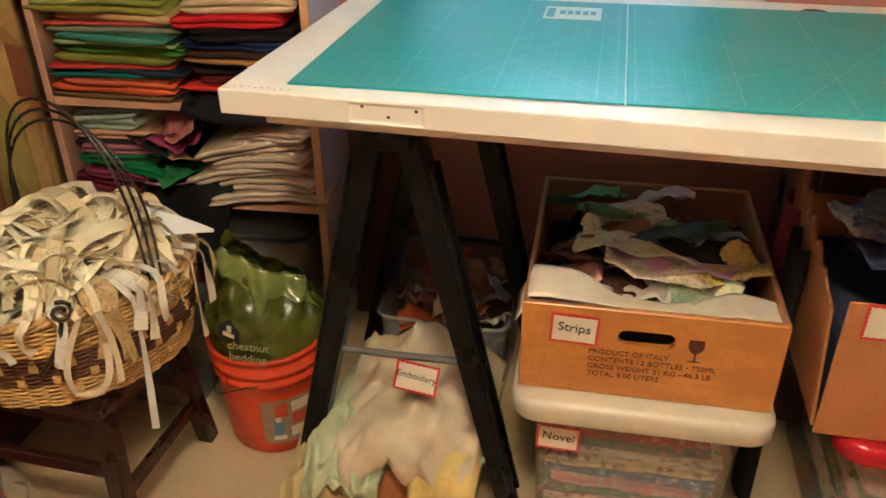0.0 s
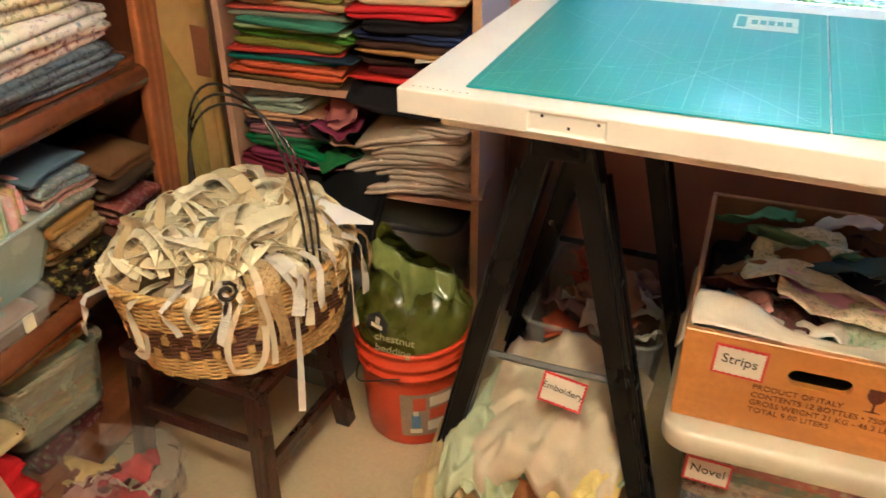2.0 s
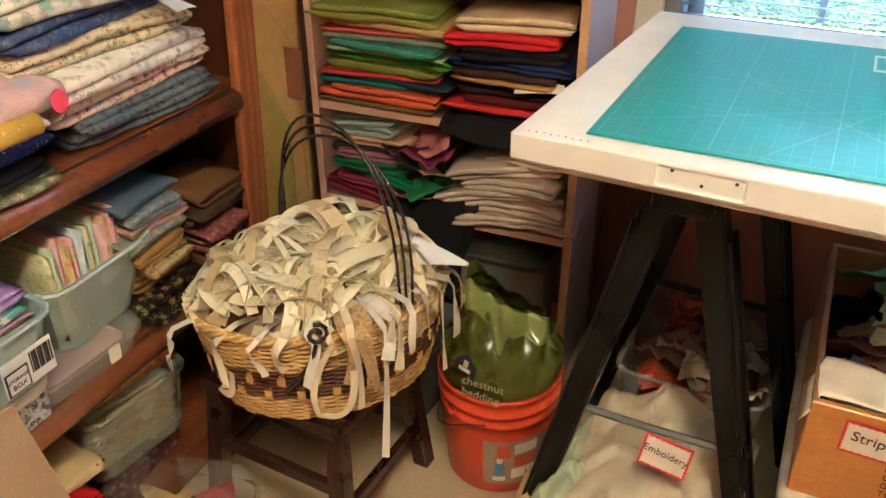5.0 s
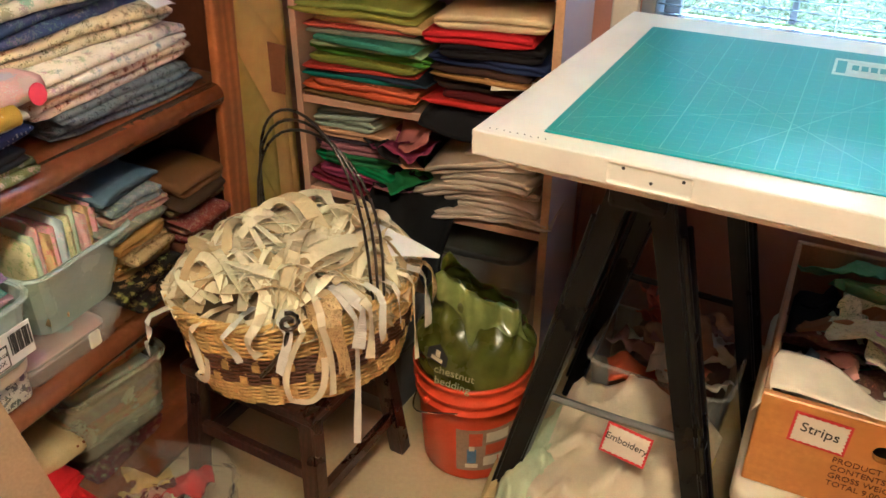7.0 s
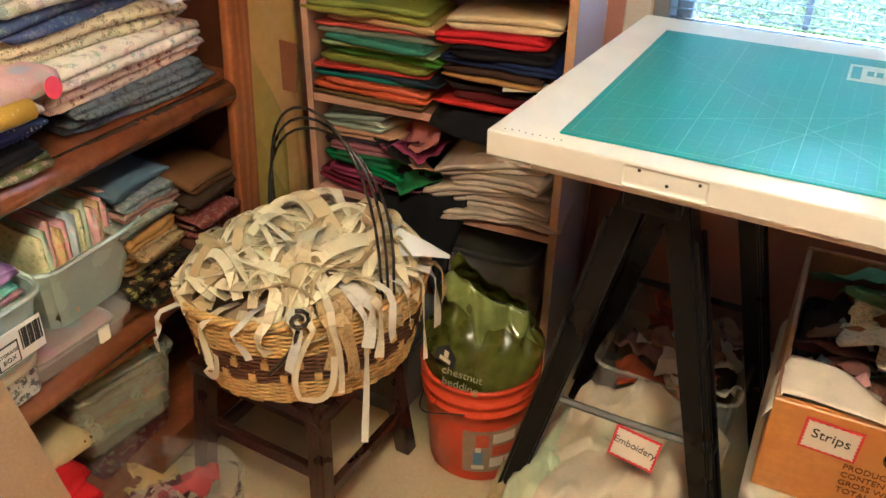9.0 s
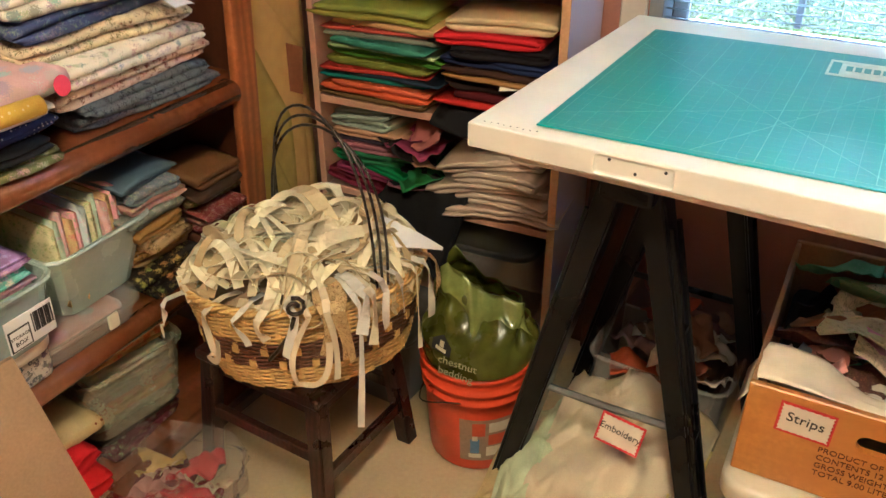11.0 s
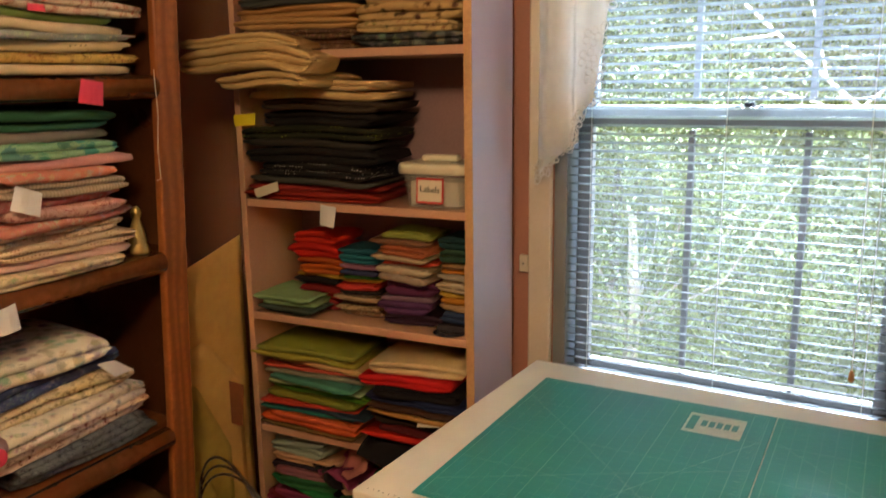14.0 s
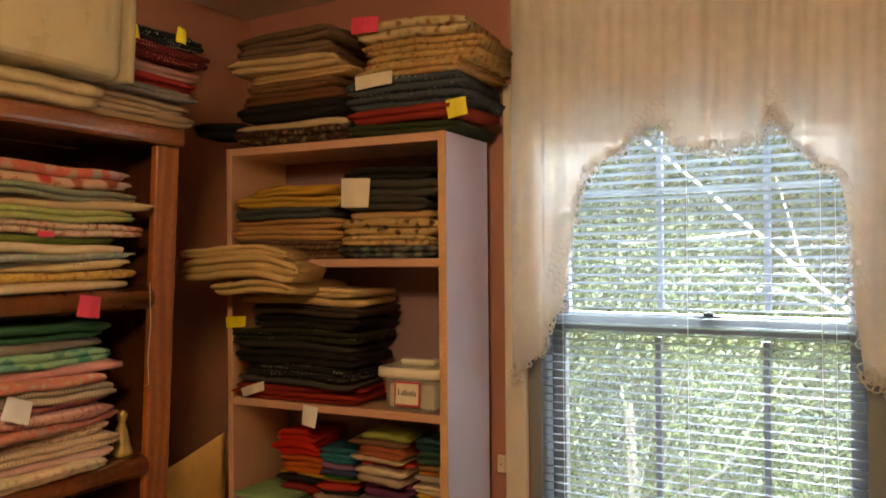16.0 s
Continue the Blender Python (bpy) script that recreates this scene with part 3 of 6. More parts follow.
def leaves(center, radii, count, size, seed):
    rng = random.Random(seed)
    verts, faces = [], []
    for _ in range(count):
        while True:
            p = Vector((rng.uniform(-1, 1), rng.uniform(-1, 1), rng.uniform(-1, 1)))
            if 0.25 < p.length < 1 and nz(p * 2.2, 1.0, seed) > -0.25:
                break
        c = Vector(center) + Vector((p.x * radii[0], p.y * radii[1], p.z * radii[2]))
        a = Vector((rng.gauss(0, 1), rng.gauss(0, 1), rng.gauss(0, 0.6))).normalized()
        b = a.cross(Vector((rng.gauss(0, 1), rng.gauss(0, 1), rng.gauss(0, 1)))).normalized()
        s = size * rng.uniform(0.6, 1.4)
        i = len(verts)
        verts += [tuple(c - a * s), tuple(c + b * s * 0.42), tuple(c + a * s), tuple(c - b * s * 0.42)]
        faces.append((i, i + 1, i + 2, i + 3))
    me = bpy.data.meshes.new("crown")
    me.from_pydata(verts, [], faces)
    return me


def shrub(name, label, base, center, radii, count, size, seed, material, category):
    root = thing(name, label, category, pose(*base))
    rel = [center[k] - base[k] for k in range(3)]
    me = leaves(rel, radii, count, size, seed)
    me.materials.append(material)
    crown = new("crown", me)
    crown.parent = root
    bm = tube([(0, 0, 0), (0.05, 0, rel[2] * 0.5), (0.0, 0.05, rel[2])], 0.07, 7, taper=0.4)
    rng = random.Random(seed)
    for _ in range(7):
        a = rng.uniform(0, math.tau)
        e = Vector((rel[0] + radii[0] * 0.7 * math.cos(a), rel[1] + radii[1] * 0.7 * math.sin(a), rel[2] + radii[2] * rng.uniform(-0.2, 0.7)))
        tube([(0.03, 0, rel[2] * 0.45), tuple(e * 0.6), tuple(e)], 0.014, 5, bm, taper=0.25)
    part("trunk", bm, BARK, root, "pale bark trunk and limbs")


shrub("garden_shrub", "leafy green shrub outside the window", (-0.9, 4.2, -0.7), (-0.9, 4.2, 0.75), (1.5, 0.9, 1.5), 40000, 0.016, 3, LEAFSHADED, "shrub")
shrub("garden_shrub", "leafy green shrub outside the window", (1.0, 5.0, -0.7), (0.8, 5.0, 0.6), (1.5, 0.9, 1.25), 36000, 0.016, 4, LEAFSHADED, "shrub")
shrub("garden_tree", "sunlit pale green tree beyond the shrubs", (-2.2, 7.6, -0.7), (-1.9, 7.4, 2.8), (2.6, 1.6, 2.5), 56000, 0.028, 6, LEAF, "tree")
shrub("garden_tree", "sunlit pale green tree beyond the shrubs", (1.6, 8.4, -0.7), (1.3, 8.2, 3.0), (2.8, 1.6, 2.6), 56000, 0.028, 7, LEAF, "tree")
shrub("garden_tree", "sunlit pale green tree beyond the shrubs", (-6.0, 10.5, -0.7), (-5.5, 10.5, 2.6), (3.4, 1.8, 3.2), 5200, 0.11, 9, LEAF, "tree")
branch = thing("bare_branch", "pale bare branch crossing in front of the trees", "branch", pose(0, 3.3, -0.7))
rng = random.Random(12)
part("limb", tube([(2.3, 0, 0.0), (1.3, 0, 1.3), (0.6, 0, 2.1), (0.34, 0, 2.33), (-0.14, 0.05, 2.77), (-0.7, 0.1, 3.25)], 0.016, 6, taper=0.4), BARK, branch)
for a, b in (((0.34, 0, 2.33), (0.20, 0, 2.85)), ((0.1, 0.03, 2.55), (-0.6, 0, 2.5)), ((0.6, 0, 2.1), (0.05, 0, 2.3)), ((0.5, 0.0, 2.2), (1.1, 0, 2.75)), ((0.8, 0, 1.88), (1.2, 0, 2.3))):
    mid = [(a[k] + b[k]) / 2 + rng.uniform(-0.06, 0.06) for k in range(3)]
    part("twig", tube([a, mid, b], 0.007, 5, taper=0.4), BARK, branch)

# ---- the door used as a cutting table ----
table = thing("cutting_table", "white painted door laid flat as a cutting table", "table")
TZ0, TZ1 = 0.918, 0.958
bm = box(0.0, 2.03, 0.0, 0.766, TZ0, TZ1, 0.0025, 2)
slab = part("door_slab", bm, WHITE, table, "worn white painted door")
cutter = new("cutter", finish("cutter", box(0.209, 0.329, -0.01, 0.003, TZ0 - 0.001 + 0.004, TZ1 - 0.004, 0.006, 3), TRIM))
mod = slab.modifiers.new("mortise", "BOOLEAN")
mod.object, mod.operation, mod.solver = cutter, "DIFFERENCE", "EXACT"
bpy.context.view_layer.update()
dg = bpy.context.evaluated_depsgraph_get()
cut_mesh = bpy.data.meshes.new_from_object(slab.evaluated_get(dg))
slab.modifiers.clear()
slab.data = cut_mesh
bpy.data.objects.remove(cutter)
for hx, hz in ((0.232, 0.951), (0.272, 0.937), (0.315, 0.949)):
    part("screw_hole", lathe([(0.0026, 0), (0.0026, 0.0005)], 10), BARBLACK, table, m=pose(hx, 0.0029, hz - 0.004, 90))
bm = bmesh.new()
for k in range(9):
    lathe([(0.0012, TZ1 + 0.0001), (0.001, TZ1 + 0.0008)], 6, bm)
    for v in list(bm.verts)[-12:]:
        v.co.x += 0.022 + 0.011 * k
        v.co.y += 0.016 + 0.0012 * (k % 3)
part("nail_hole_row", bm, BARBLACK, table, "row of small nail holes")
part("underside_batten", box(0.06, 1.95, 0.03, 0.70, TZ0 - 0.022, TZ0 - 0.0005, 0.002), WHITE, table)
part("knob_hole", lathe([(0.027, TZ1 + 0.0002), (0.026, TZ1 + 0.0009)], 24), BARBLACK, table, m=pose(0.955, 0.69, 0))


def mat_thing(x, y, yaw, w, d, label):
    root = thing("cutting_mat", label, "cutting mat", pose(x, y, TZ1 + 0.0003, 0, 0, yaw), "cutting mats on the table")
    part("mat", box(0, w, 0, d, 0, 0.0032, 0.001), MAT_GREEN, root, "teal self-healing plastic")
    bm = bmesh.new()
    z = 0.0033

    def line(a, b, t):
        a, b = Vector((*a, z)), Vector((*b, z))
        s = (b - a).normalized().cross(Vector((0, 0, 1))) * t
        vs = [bm.verts.new(p) for p in (a + s, b + s, b - s, a - s)]
        bm.faces.new(vs)
    e = 0.013
    for k in range(1, int((w - 2 * e) / 0.0254) + 1):
        line((e + 0.0254 * k, e), (e + 0.0254 * k, d - e), 0.0006 if k % 6 == 0 else 0.00022)
    for k in range(1, int((d - 2 * e) / 0.0254) + 1):
        line((e, e + 0.0254 * k), (w - e, e + 0.0254 * k), 0.0005 if k % 6 == 0 else 0.00018)
    for a, b in (((e, e), (w - e, e)), ((w - e, e), (w - e, d - e)), ((w - e, d - e), (e, d - e)), ((e, d - e), (e, e))):
        line(a, b, 0.0005)
    z = 0.00335
    line((w - e, e), (e, e + w - 2 * e), 0.0006)
    z = 0.00342
    line((w * 0.45, e), (w - e, e + (w * 0.55 - e) * 1.732), 0.0006)
    z = 0.00349
    line((e, e + 0.05), (w - e, e + 0.05 + (w - 2 * e) * 0.577), 0.0006)
    tagged(part("ruled_grid", bm, LINE, root, "fine pale ruled lines"), kind="stuff")
    bm = bmesh.new()
    z = 0.00356
    for k in range(int((d - 2 * e) / 0.0127)):
        line((w - e - 0.004, e + 0.0127 * k), (w - e - (0.012 if k % 2 else 0.017), e + 0.0127 * k), 0.0005)
    tagged(part("ruler_scale", bm, LINE, root), kind="stuff")
    return root


m1 = mat_thing(0.098, 0.040, 2.1, 0.512, 0.614, "teal cutting mat with ruled grid lying on the white table")
lab = part("printed_panel", box(0.350, 0.462, 0.462, 0.562, 0.00365, 0.0039), PRINT, m1, "pale printed instruction panel")
for k in range(5):
    part("print_bar", box(0.380 + 0.015 * k, 0.391 + 0.015 * k, 0.500, 0.53, 0.00395, 0.0041), MAT_GREEN, lab)
for k in range(3):
    part("print_bar", box(0.355, 0.371, 0.475 + 0.024 * k, 0.500 + 0.024 * k, 0.00395, 0.0041), MAT_GREEN, lab)
mat_thing(0.6116, 0.059, 2.1, 0.50, 0.614, "teal cutting mat with ruled grid beside the first mat")


# trestles
def trestle(x, label):
    root = thing("sawhorse", label, "sawhorse", pose(x, 0, 0), "sawhorses under the table")
    part("top_beam", box(-0.045, 0.045, 0.085, 0.64, 0.838, 0.8955, 0.008, 2), BLACKPL, root)
    for y, ye, tag in ((0.135, 0.14, 1), (0.60, 0.60, 1)):
        for sx in (-1, 1):
            top, foot = Vector((0.03 * sx, y, 0.865)), Vector((0.232 * sx, ye, 0.0))
            bm = bmesh.new()
            d = foot - top
            vs = []
            for p, w in ((top, 0.022), (foot, 0.018)):
                for qx, qy in ((-w, -0.026), (w, -0.026), (w, 0.026), (-w, 0.026)):
                    vs.append(bm.verts.new((p.x + qx, p.y + qy, p.z)))
            for k in range(4):
                bm.faces.new((vs[k], vs[(k + 1) % 4], vs[4 + (k + 1) % 4], vs[4 + k]))
            bm.faces.new(vs[:4][::-1])
            bm.faces.new(vs[4:])
            bmesh.ops.bevel(bm, geom=bm.edges[:], offset=0.004, segments=2, affect="EDGES")
            leg = part("leg", bm, BLACKPL, root)
            a, b = top + d * 0.08, top + d * 0.93
            n_ = Vector((sx, 0, 0.23)).normalized() * 0.0265
            part("rib", tube([tuple(a + n_ + Vector((0, -0.018, 0))), tuple(b + n_ * 0.85 + Vector((0, -0.018, 0)))], 0.005, 5), BLACKPL, leg)
            part("rib", tube([tuple(a + n_ + Vector((0, 0.018, 0))), tuple(b + n_ * 0.85 + Vector((0, 0.018, 0)))], 0.005, 5), BLACKPL, leg)
            for f_ in (0.3, 0.55, 0.8):
                c = top + d * f_
                part("web", box(c.x - 0.006 + n_.x * 0.8, c.x + 0.006 + n_.x * 0.8, c.y - 0.017, c.y + 0.017, c.z - 0.006, c.z + 0.006), BLACKPL, leg)
    part("spreader", tube([(-0.135, 0.14, 0.382), (0.0, 0.138, 0.386), (0.135, 0.14, 0.392)], 0.0075, 6), GREYBOX, root, "grey metal spreader bar")
    part("spreader", tube([(-0.135, 0.60, 0.40), (0.135, 0.60, 0.40)], 0.0075, 6), BLACKPL, root)
    return root


trestle(0.235, "black plastic folding sawhorse holding up the table")
trestle(1.72, "black plastic folding sawhorse at the far end of the table")
zigzag_label("hanging_label", "Emboidery", 0.0185, 0.086, 0.062, None, pose(0.27, 0.118, 0.352, 72, 0, 4) @ pose(0, 0, 0, 0, 0, -8), "cream label reading Emboidery with red scalloped border")

# ---- stool, basket of strips, bucket ----
stool = thing("step_stool", "dark mahogany wooden stool with splayed legs", "stool", pose(-0.45, 0.045, 0))
part("seat", box(-0.172, 0.172, -0.152, 0.152, 0.318, 0.345, 0.007, 3), STOOLWOOD, stool, "dark worn seat")
part("apron", box(-0.135, 0.135, -0.128, -0.112, 0.275, 0.317, 0.002), STOOLWOOD, stool)
part("apron", box(-0.135, 0.135, 0.112, 0.128, 0.275, 0.317, 0.002), STOOLWOOD, stool)
part("apron", box(-0.150, -0.135, -0.111, 0.111, 0.275, 0.317, 0.002), STOOLWOOD, stool)
part("apron", box(0.135, 0.150, -0.111, 0.111, 0.275, 0.317, 0.002), STOOLWOOD, stool)
for sx in (-1, 1):
    for sy in (-1, 1):
        bm = bmesh.new()
        vs = []
        for px, py, pz, w in ((0.148, 0.125, 0.3175, 0.019), (0.170, 0.160, 0.0, 0.019)):
            for qx, qy in ((-w, -w), (w, -w), (w, w), (-w, w)):
                vs.append(bm.verts.new((sx * px + qx, sy * py + qy, pz)))
        for k in range(4):
            bm.faces.new((vs[k], vs[(k + 1) % 4], vs[4 + (k + 1) % 4], vs[4 + k]))
        bm.faces.new(vs[:4][::-1])
        bm.faces.new(vs[4:])
        bmesh.ops.bevel(bm, geom=bm.edges[:], offset=0.003, segments=2, affect="EDGES")
        part("leg", bm, STOOLWOOD, stool)
for sx in (-1, 1):
    part("stretcher", box(sx * 0.163 - 0.009, sx * 0.163 + 0.009, -0.128, 0.128, 0.105, 0.135, 0.002), STOOLWOOD, stool)
for sy in (-1, 1):
    part("stretcher", box(-0.142, 0.142, sy * 0.142 - 0.009, sy * 0.142 + 0.009, 0.165, 0.195, 0.002), STOOLWOOD, stool)

BASK = pose(-0.405, 0.045, 0.3455, 0, 0, 48)
basket = thing("wicker_basket", "oval woven wicker basket with brown checked band standing on the stool", "basket", BASK)
BA, BB, BH = 0.236, 0.170, 0.195
part("base", lathe([(0.84, 0.0), (0.86, 0.006), (0.8, 0.010)], 48, None, BA, BB), STRAW, basket)
NS = 44
rows_n = 38
for i in range(rows_n):
    f_ = i / (rows_n - 1)
    k_ = 0.86 + 0.17 * f_ ** 0.8
    z = 0.006 + BH * f_
    pts = []
    for j in range(NS * 3):
        a = j * math.tau / (NS * 3)
        wv = 0.0026 * math.cos(a * NS / 2 + (math.pi if i % 2 else 0))
        pts.append(((BA * k_ + wv) * math.cos(a), (BB * k_ + wv) * math.sin(a), z + 0.0015 * nz((math.cos(a), math.sin(a), i), 3)))
    dark = 11 <= i <= 23
    part("weaver", tube(pts, 0.0034, 5, None, True), STRAWDARK if dark else STRAW, basket, "brown stained reed" if dark else "", True)
for j in range(NS):
    a = (j + 0.5) * math.tau / NS
    pts = []
    for q in range(8):
        f_ = q / 7
        k_ = 0.86 + 0.17 * f_ ** 0.8
        wv = 0.0055 * math.cos(q * 2.6 + j * math.pi)
        pts.append(((BA * k_ + wv) * math.cos(a), (BB * k_ + wv) * math.sin(a), 0.006 + BH * f_))
    part("stave", ribbon(pts, 0.011, [Vector((math.cos(a), math.sin(a), 0.1))] * 8, thick=0.0012), STRAW, basket)
for j in range(NS):
    for i_, f_ in ((0, 0.36), (1, 0.53)):
        if (j + i_) % 2:
            continue
        a = (j + 0.5) * math.tau / NS
        k_ = 0.86 + 0.17 * f_ ** 0.8
        o_ = [((BA * k_ + 0.0065) * math.cos(a), (BB * k_ + 0.0065) * math.sin(a), 0.006 + BH * f_ + dz) for dz in (-0.008, -0.003, 0.003, 0.008)]
        part("check", ribbon(o_, 0.015, [Vector((math.cos(a), math.sin(a), 0.1))] * 4, thick=0.0012), STRAW, basket, "pale square of reed")
for i in range(3):
    pts = []
    for j in range(120):
        a = j * math.tau / 120
        kk = a * 18 + i * math.tau / 3
        pts.append(((BA * 1.035 + 0.006 * math.cos(kk)) * math.cos(a), (BB * 1.045 + 0.006 * math.cos(kk)) * math.sin(a), BH + 0.012 + 0.006 * math.sin(kk)))
    part("rim", tube(pts, 0.0048, 6, None, True), STRAW, basket, "twisted straw rim", True)
BI = BASK.inverted()
for k in range(3):
    o = (k - 1.0) * 0.0075
    A, B = BI @ Vector((-0.212 + o, 0.045 + o, 0.55)), BI @ Vector((-0.552 - 0.6 * o, 0.125 - o, 0.55))
    top = BI @ Vector((-0.380 + o, 0.080 + o, 0.885 - 0.021 * k))
    pts = []
    for q in range(21):
        a = math.pi * q / 20
        c = (A + B) / 2
        pts.append(tuple(c + (A - B) / 2 * math.cos(a) + (top - c) * math.sin(a) ** 0.62))
    part("handle_rod", tube(pts, 0.0029, 8), VINE, basket, "dark bent metal handle rod", True)
c = BI @ Vector((-0.285, -0.128, 0.585))
pts = [(c.x + (0.007 + 0.0011 * q) * math.cos(q * 0.62), c.y, c.z + (0.007 + 0.0011 * q) * math.sin(q * 0.62)) for q in range(14)]
part("scroll", tube(pts, 0.0042, 6), VINE, basket, "curled dark metal scroll", True)
pts = [tuple(BI @ Vector(p)) for p in ((-0.284, -0.134, 0.565), (-0.30, -0.135, 0.52), (-0.335, -0.138, 0.47), (-0.36, -0.135, 0.44))]
part("scroll_stem", tube(pts, 0.0045, 6), VINE, basket)


def dome(x, y):
    r = (x / (BA * 1.02)) ** 2 + (y / (BB * 1.02)) ** 2
    return BH + 0.012 + 0.082 * max(-0.3, 1 - r * r) + 0.022 * nz((x, y, 0), 9, 4)


rng = random.Random(21)
bm = bmesh.new()
for k in range(290):
    a, r = rng.uniform(0, math.tau), math.sqrt(rng.uniform(0, 1.0))
    x, y = BA * 0.9 * r * math.cos(a), BB * 0.9 * r * math.sin(a)
    h = rng.uniform(0, math.tau) if r < 0.55 else a + math.pi / 2 + rng.uniform(-0.9, 0.9) + (math.pi if rng.random() < 0.5 else 0)
    L, n_ = rng.uniform(0.08, 0.20), 16
    curl = rng.uniform(-2.6, 2.6)
    lift = rng.uniform(0.0, 0.022) if rng.random() < 0.8 else rng.uniform(0.02, 0.05)
    pts, nrm = [], []
    for q in range(n_):
        t = q / (n_ - 1)
        z = dome(x, y) + lift * math.sin(math.pi * t) + 0.010 * (k / 300)
        rr = (x / (BA * 1.04)) ** 2 + (y / (BB * 1.04)) ** 2
        if rr > 1.0:
            z -= (math.sqrt(rr) - 1.0) * 0.35
            x, y = x * 0.95, y * 0.95
        pts.append((x, y, z))
        nrm.append(Vector((0.5 * math.sin(curl * t + k), 0.5 * math.cos(curl * t * 1.3 + k), 1)))
        h += curl * 0.055 + rng.uniform(-0.06, 0.06)
        x += L / n_ * math.cos(h)
        y += L / n_ * math.sin(h)
    ribbon(pts, rng.uniform(0.013, 0.032), nrm, bm, 0.0005)
heap = part("fabric_strips", bm, STRIPS, None, m=BASK)
tagged(heap, "tangled heap of cream and white fabric strips filling the basket", "fabric strips", kind="stuff")
# Core under the strips is brown so the gaps look shaded.
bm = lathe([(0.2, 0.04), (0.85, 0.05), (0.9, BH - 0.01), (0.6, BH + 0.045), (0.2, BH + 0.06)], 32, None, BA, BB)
tagged(part("shaded_strips_core", bm, fabric((0.30, 0.22, 0.13)), None, m=BASK), "packed strips core coloured dark for shade between the cream strips", "fabric strips", kind="stuff")


def dangle(x, y, z, length, width, material, label, loop=False, seed=0):
    """A strip that hangs over the basket's rim from a place in the room."""
    rng = random.Random(seed)
    c = Vector((x, y, z))
    out = (c - Vector((-0.405, 0.045, z))).normalized()
    side = out.cross(Vector((0, 0, 1)))
    pts, nrm = [c - out * 0.07 + Vector((0, 0, 0.012)), c - out * 0.03 + Vector((0, 0, 0.018)), c + Vector((0, 0, 0.012))], [Vector((0, 0, 1)), Vector((0, 0, 1)), out + Vector((0, 0, 1))]
    n_ = 18
    for q in range(1, n_ + 1):
        t = q / n_
        pts.append(c + out * (0.012 + 0.006 * math.sin(3 * t + seed)) + side * (0.012 * math.sin(2.6 * t + seed) + (0.028 * math.sin(t * 2.6) if loop else 0)) - Vector((0, 0, length * t)))
        nrm.append(out + side * 0.7 * math.sin(t * 3 + seed))
    if loop:
        for q in range(1, 15):
            t = q / 14
            pts.append(c + out * 0.02 + side * (0.014 - 0.055 * math.sin(t * 1.6)) - Vector((0, 0, length * (1.0 + 0.10 * math.sin(t * 3.1) - 0.62 * t * t))))
            nrm.append(out)
    ob = part("fabric_strip", ribbon(pts, width * 0.8, nrm, None, 0.0005), material, None)
    tagged(ob, label, "fabric strip", "strips hanging from the basket")


S1, S2, S3 = fabric((0.80, 0.70, 0.50)), fabric((0.78, 0.74, 0.66)), fabric((0.62, 0.44, 0.20), "floral", (0.22, 0.10, 0.04), 120.0)
S4 = fabric((0.66, 0.60, 0.50))
for row in ((-0.455, -0.175, 0.545, 0.10, 0.018, S1, "cream cotton strip looped over the basket rim", True), (-0.385, -0.165, 0.55, 0.06, 0.016, S2, "white cotton strip over the basket rim", False),
            (-0.275, -0.115, 0.57, 0.15, 0.016, S1, "cream cotton strip hanging in a loop", True), (-0.235, -0.075, 0.575, 0.12, 0.018, S3, "tan printed cotton strip hanging down", False),
            (-0.218, -0.045, 0.58, 0.30, 0.017, S2, "long white strip hanging below the stool seat", False), (-0.205, -0.015, 0.58, 0.11, 0.024, S1, "cream cotton strip over the basket rim", False),
            (-0.195, 0.02, 0.58, 0.09, 0.018, S2, "white cotton strip over the basket rim", False), (-0.185, 0.055, 0.58, 0.08, 0.016, S4, "greyish cream strip over the basket rim", False),
            (-0.180, 0.10, 0.575, 0.18, 0.016, S1, "cream strip hanging from the basket rim", False), (-0.175, 0.135, 0.57, 0.11, 0.024, S4, "pale strip with red print hanging from the rim", False),
            (-0.255, -0.095, 0.575, 0.10, 0.024, S3, "tan printed cotton strip over the basket rim", False), (-0.248, -0.085, 0.58, 0.17, 0.018, S1, "cream cotton strip hanging down", False), (-0.228, -0.062, 0.58, 0.14, 0.026, S3, "tan floral strip hanging down", False),
            (-0.212, -0.03, 0.585, 0.08, 0.030, S2, "wide white strip over the basket rim", False), (-0.30, -0.13, 0.57, 0.09, 0.022, S2, "white cotton strip over the basket rim", False), (-0.34, -0.15, 0.56, 0.05, 0.024, S1, "short cream strip over the basket rim", False),
            (-0.182, 0.17, 0.565, 0.07, 0.018, S3, "tan printed strip over the basket rim", False), (-0.55, -0.20, 0.54, 0.05, 0.018, S2, "white cotton strip over the basket rim", True)):
    dangle(*row[:6], row[6], row[7], seed=int(row[0] * -1000))


def note_at(u, v):
    return (0.14 * (u - 0.5), 0.075 * (v - 0.5) * (1.1 - u), 0.006 * math.sin(3 * u))


note = part("paper_note", sheet(note_at, 8, 4, 0.0006), PAPER, None, m=pose(-0.212, 0.140, 0.618, 26, 12, 22))
tagged(note, "white folded paper note tucked into the basket", "paper")

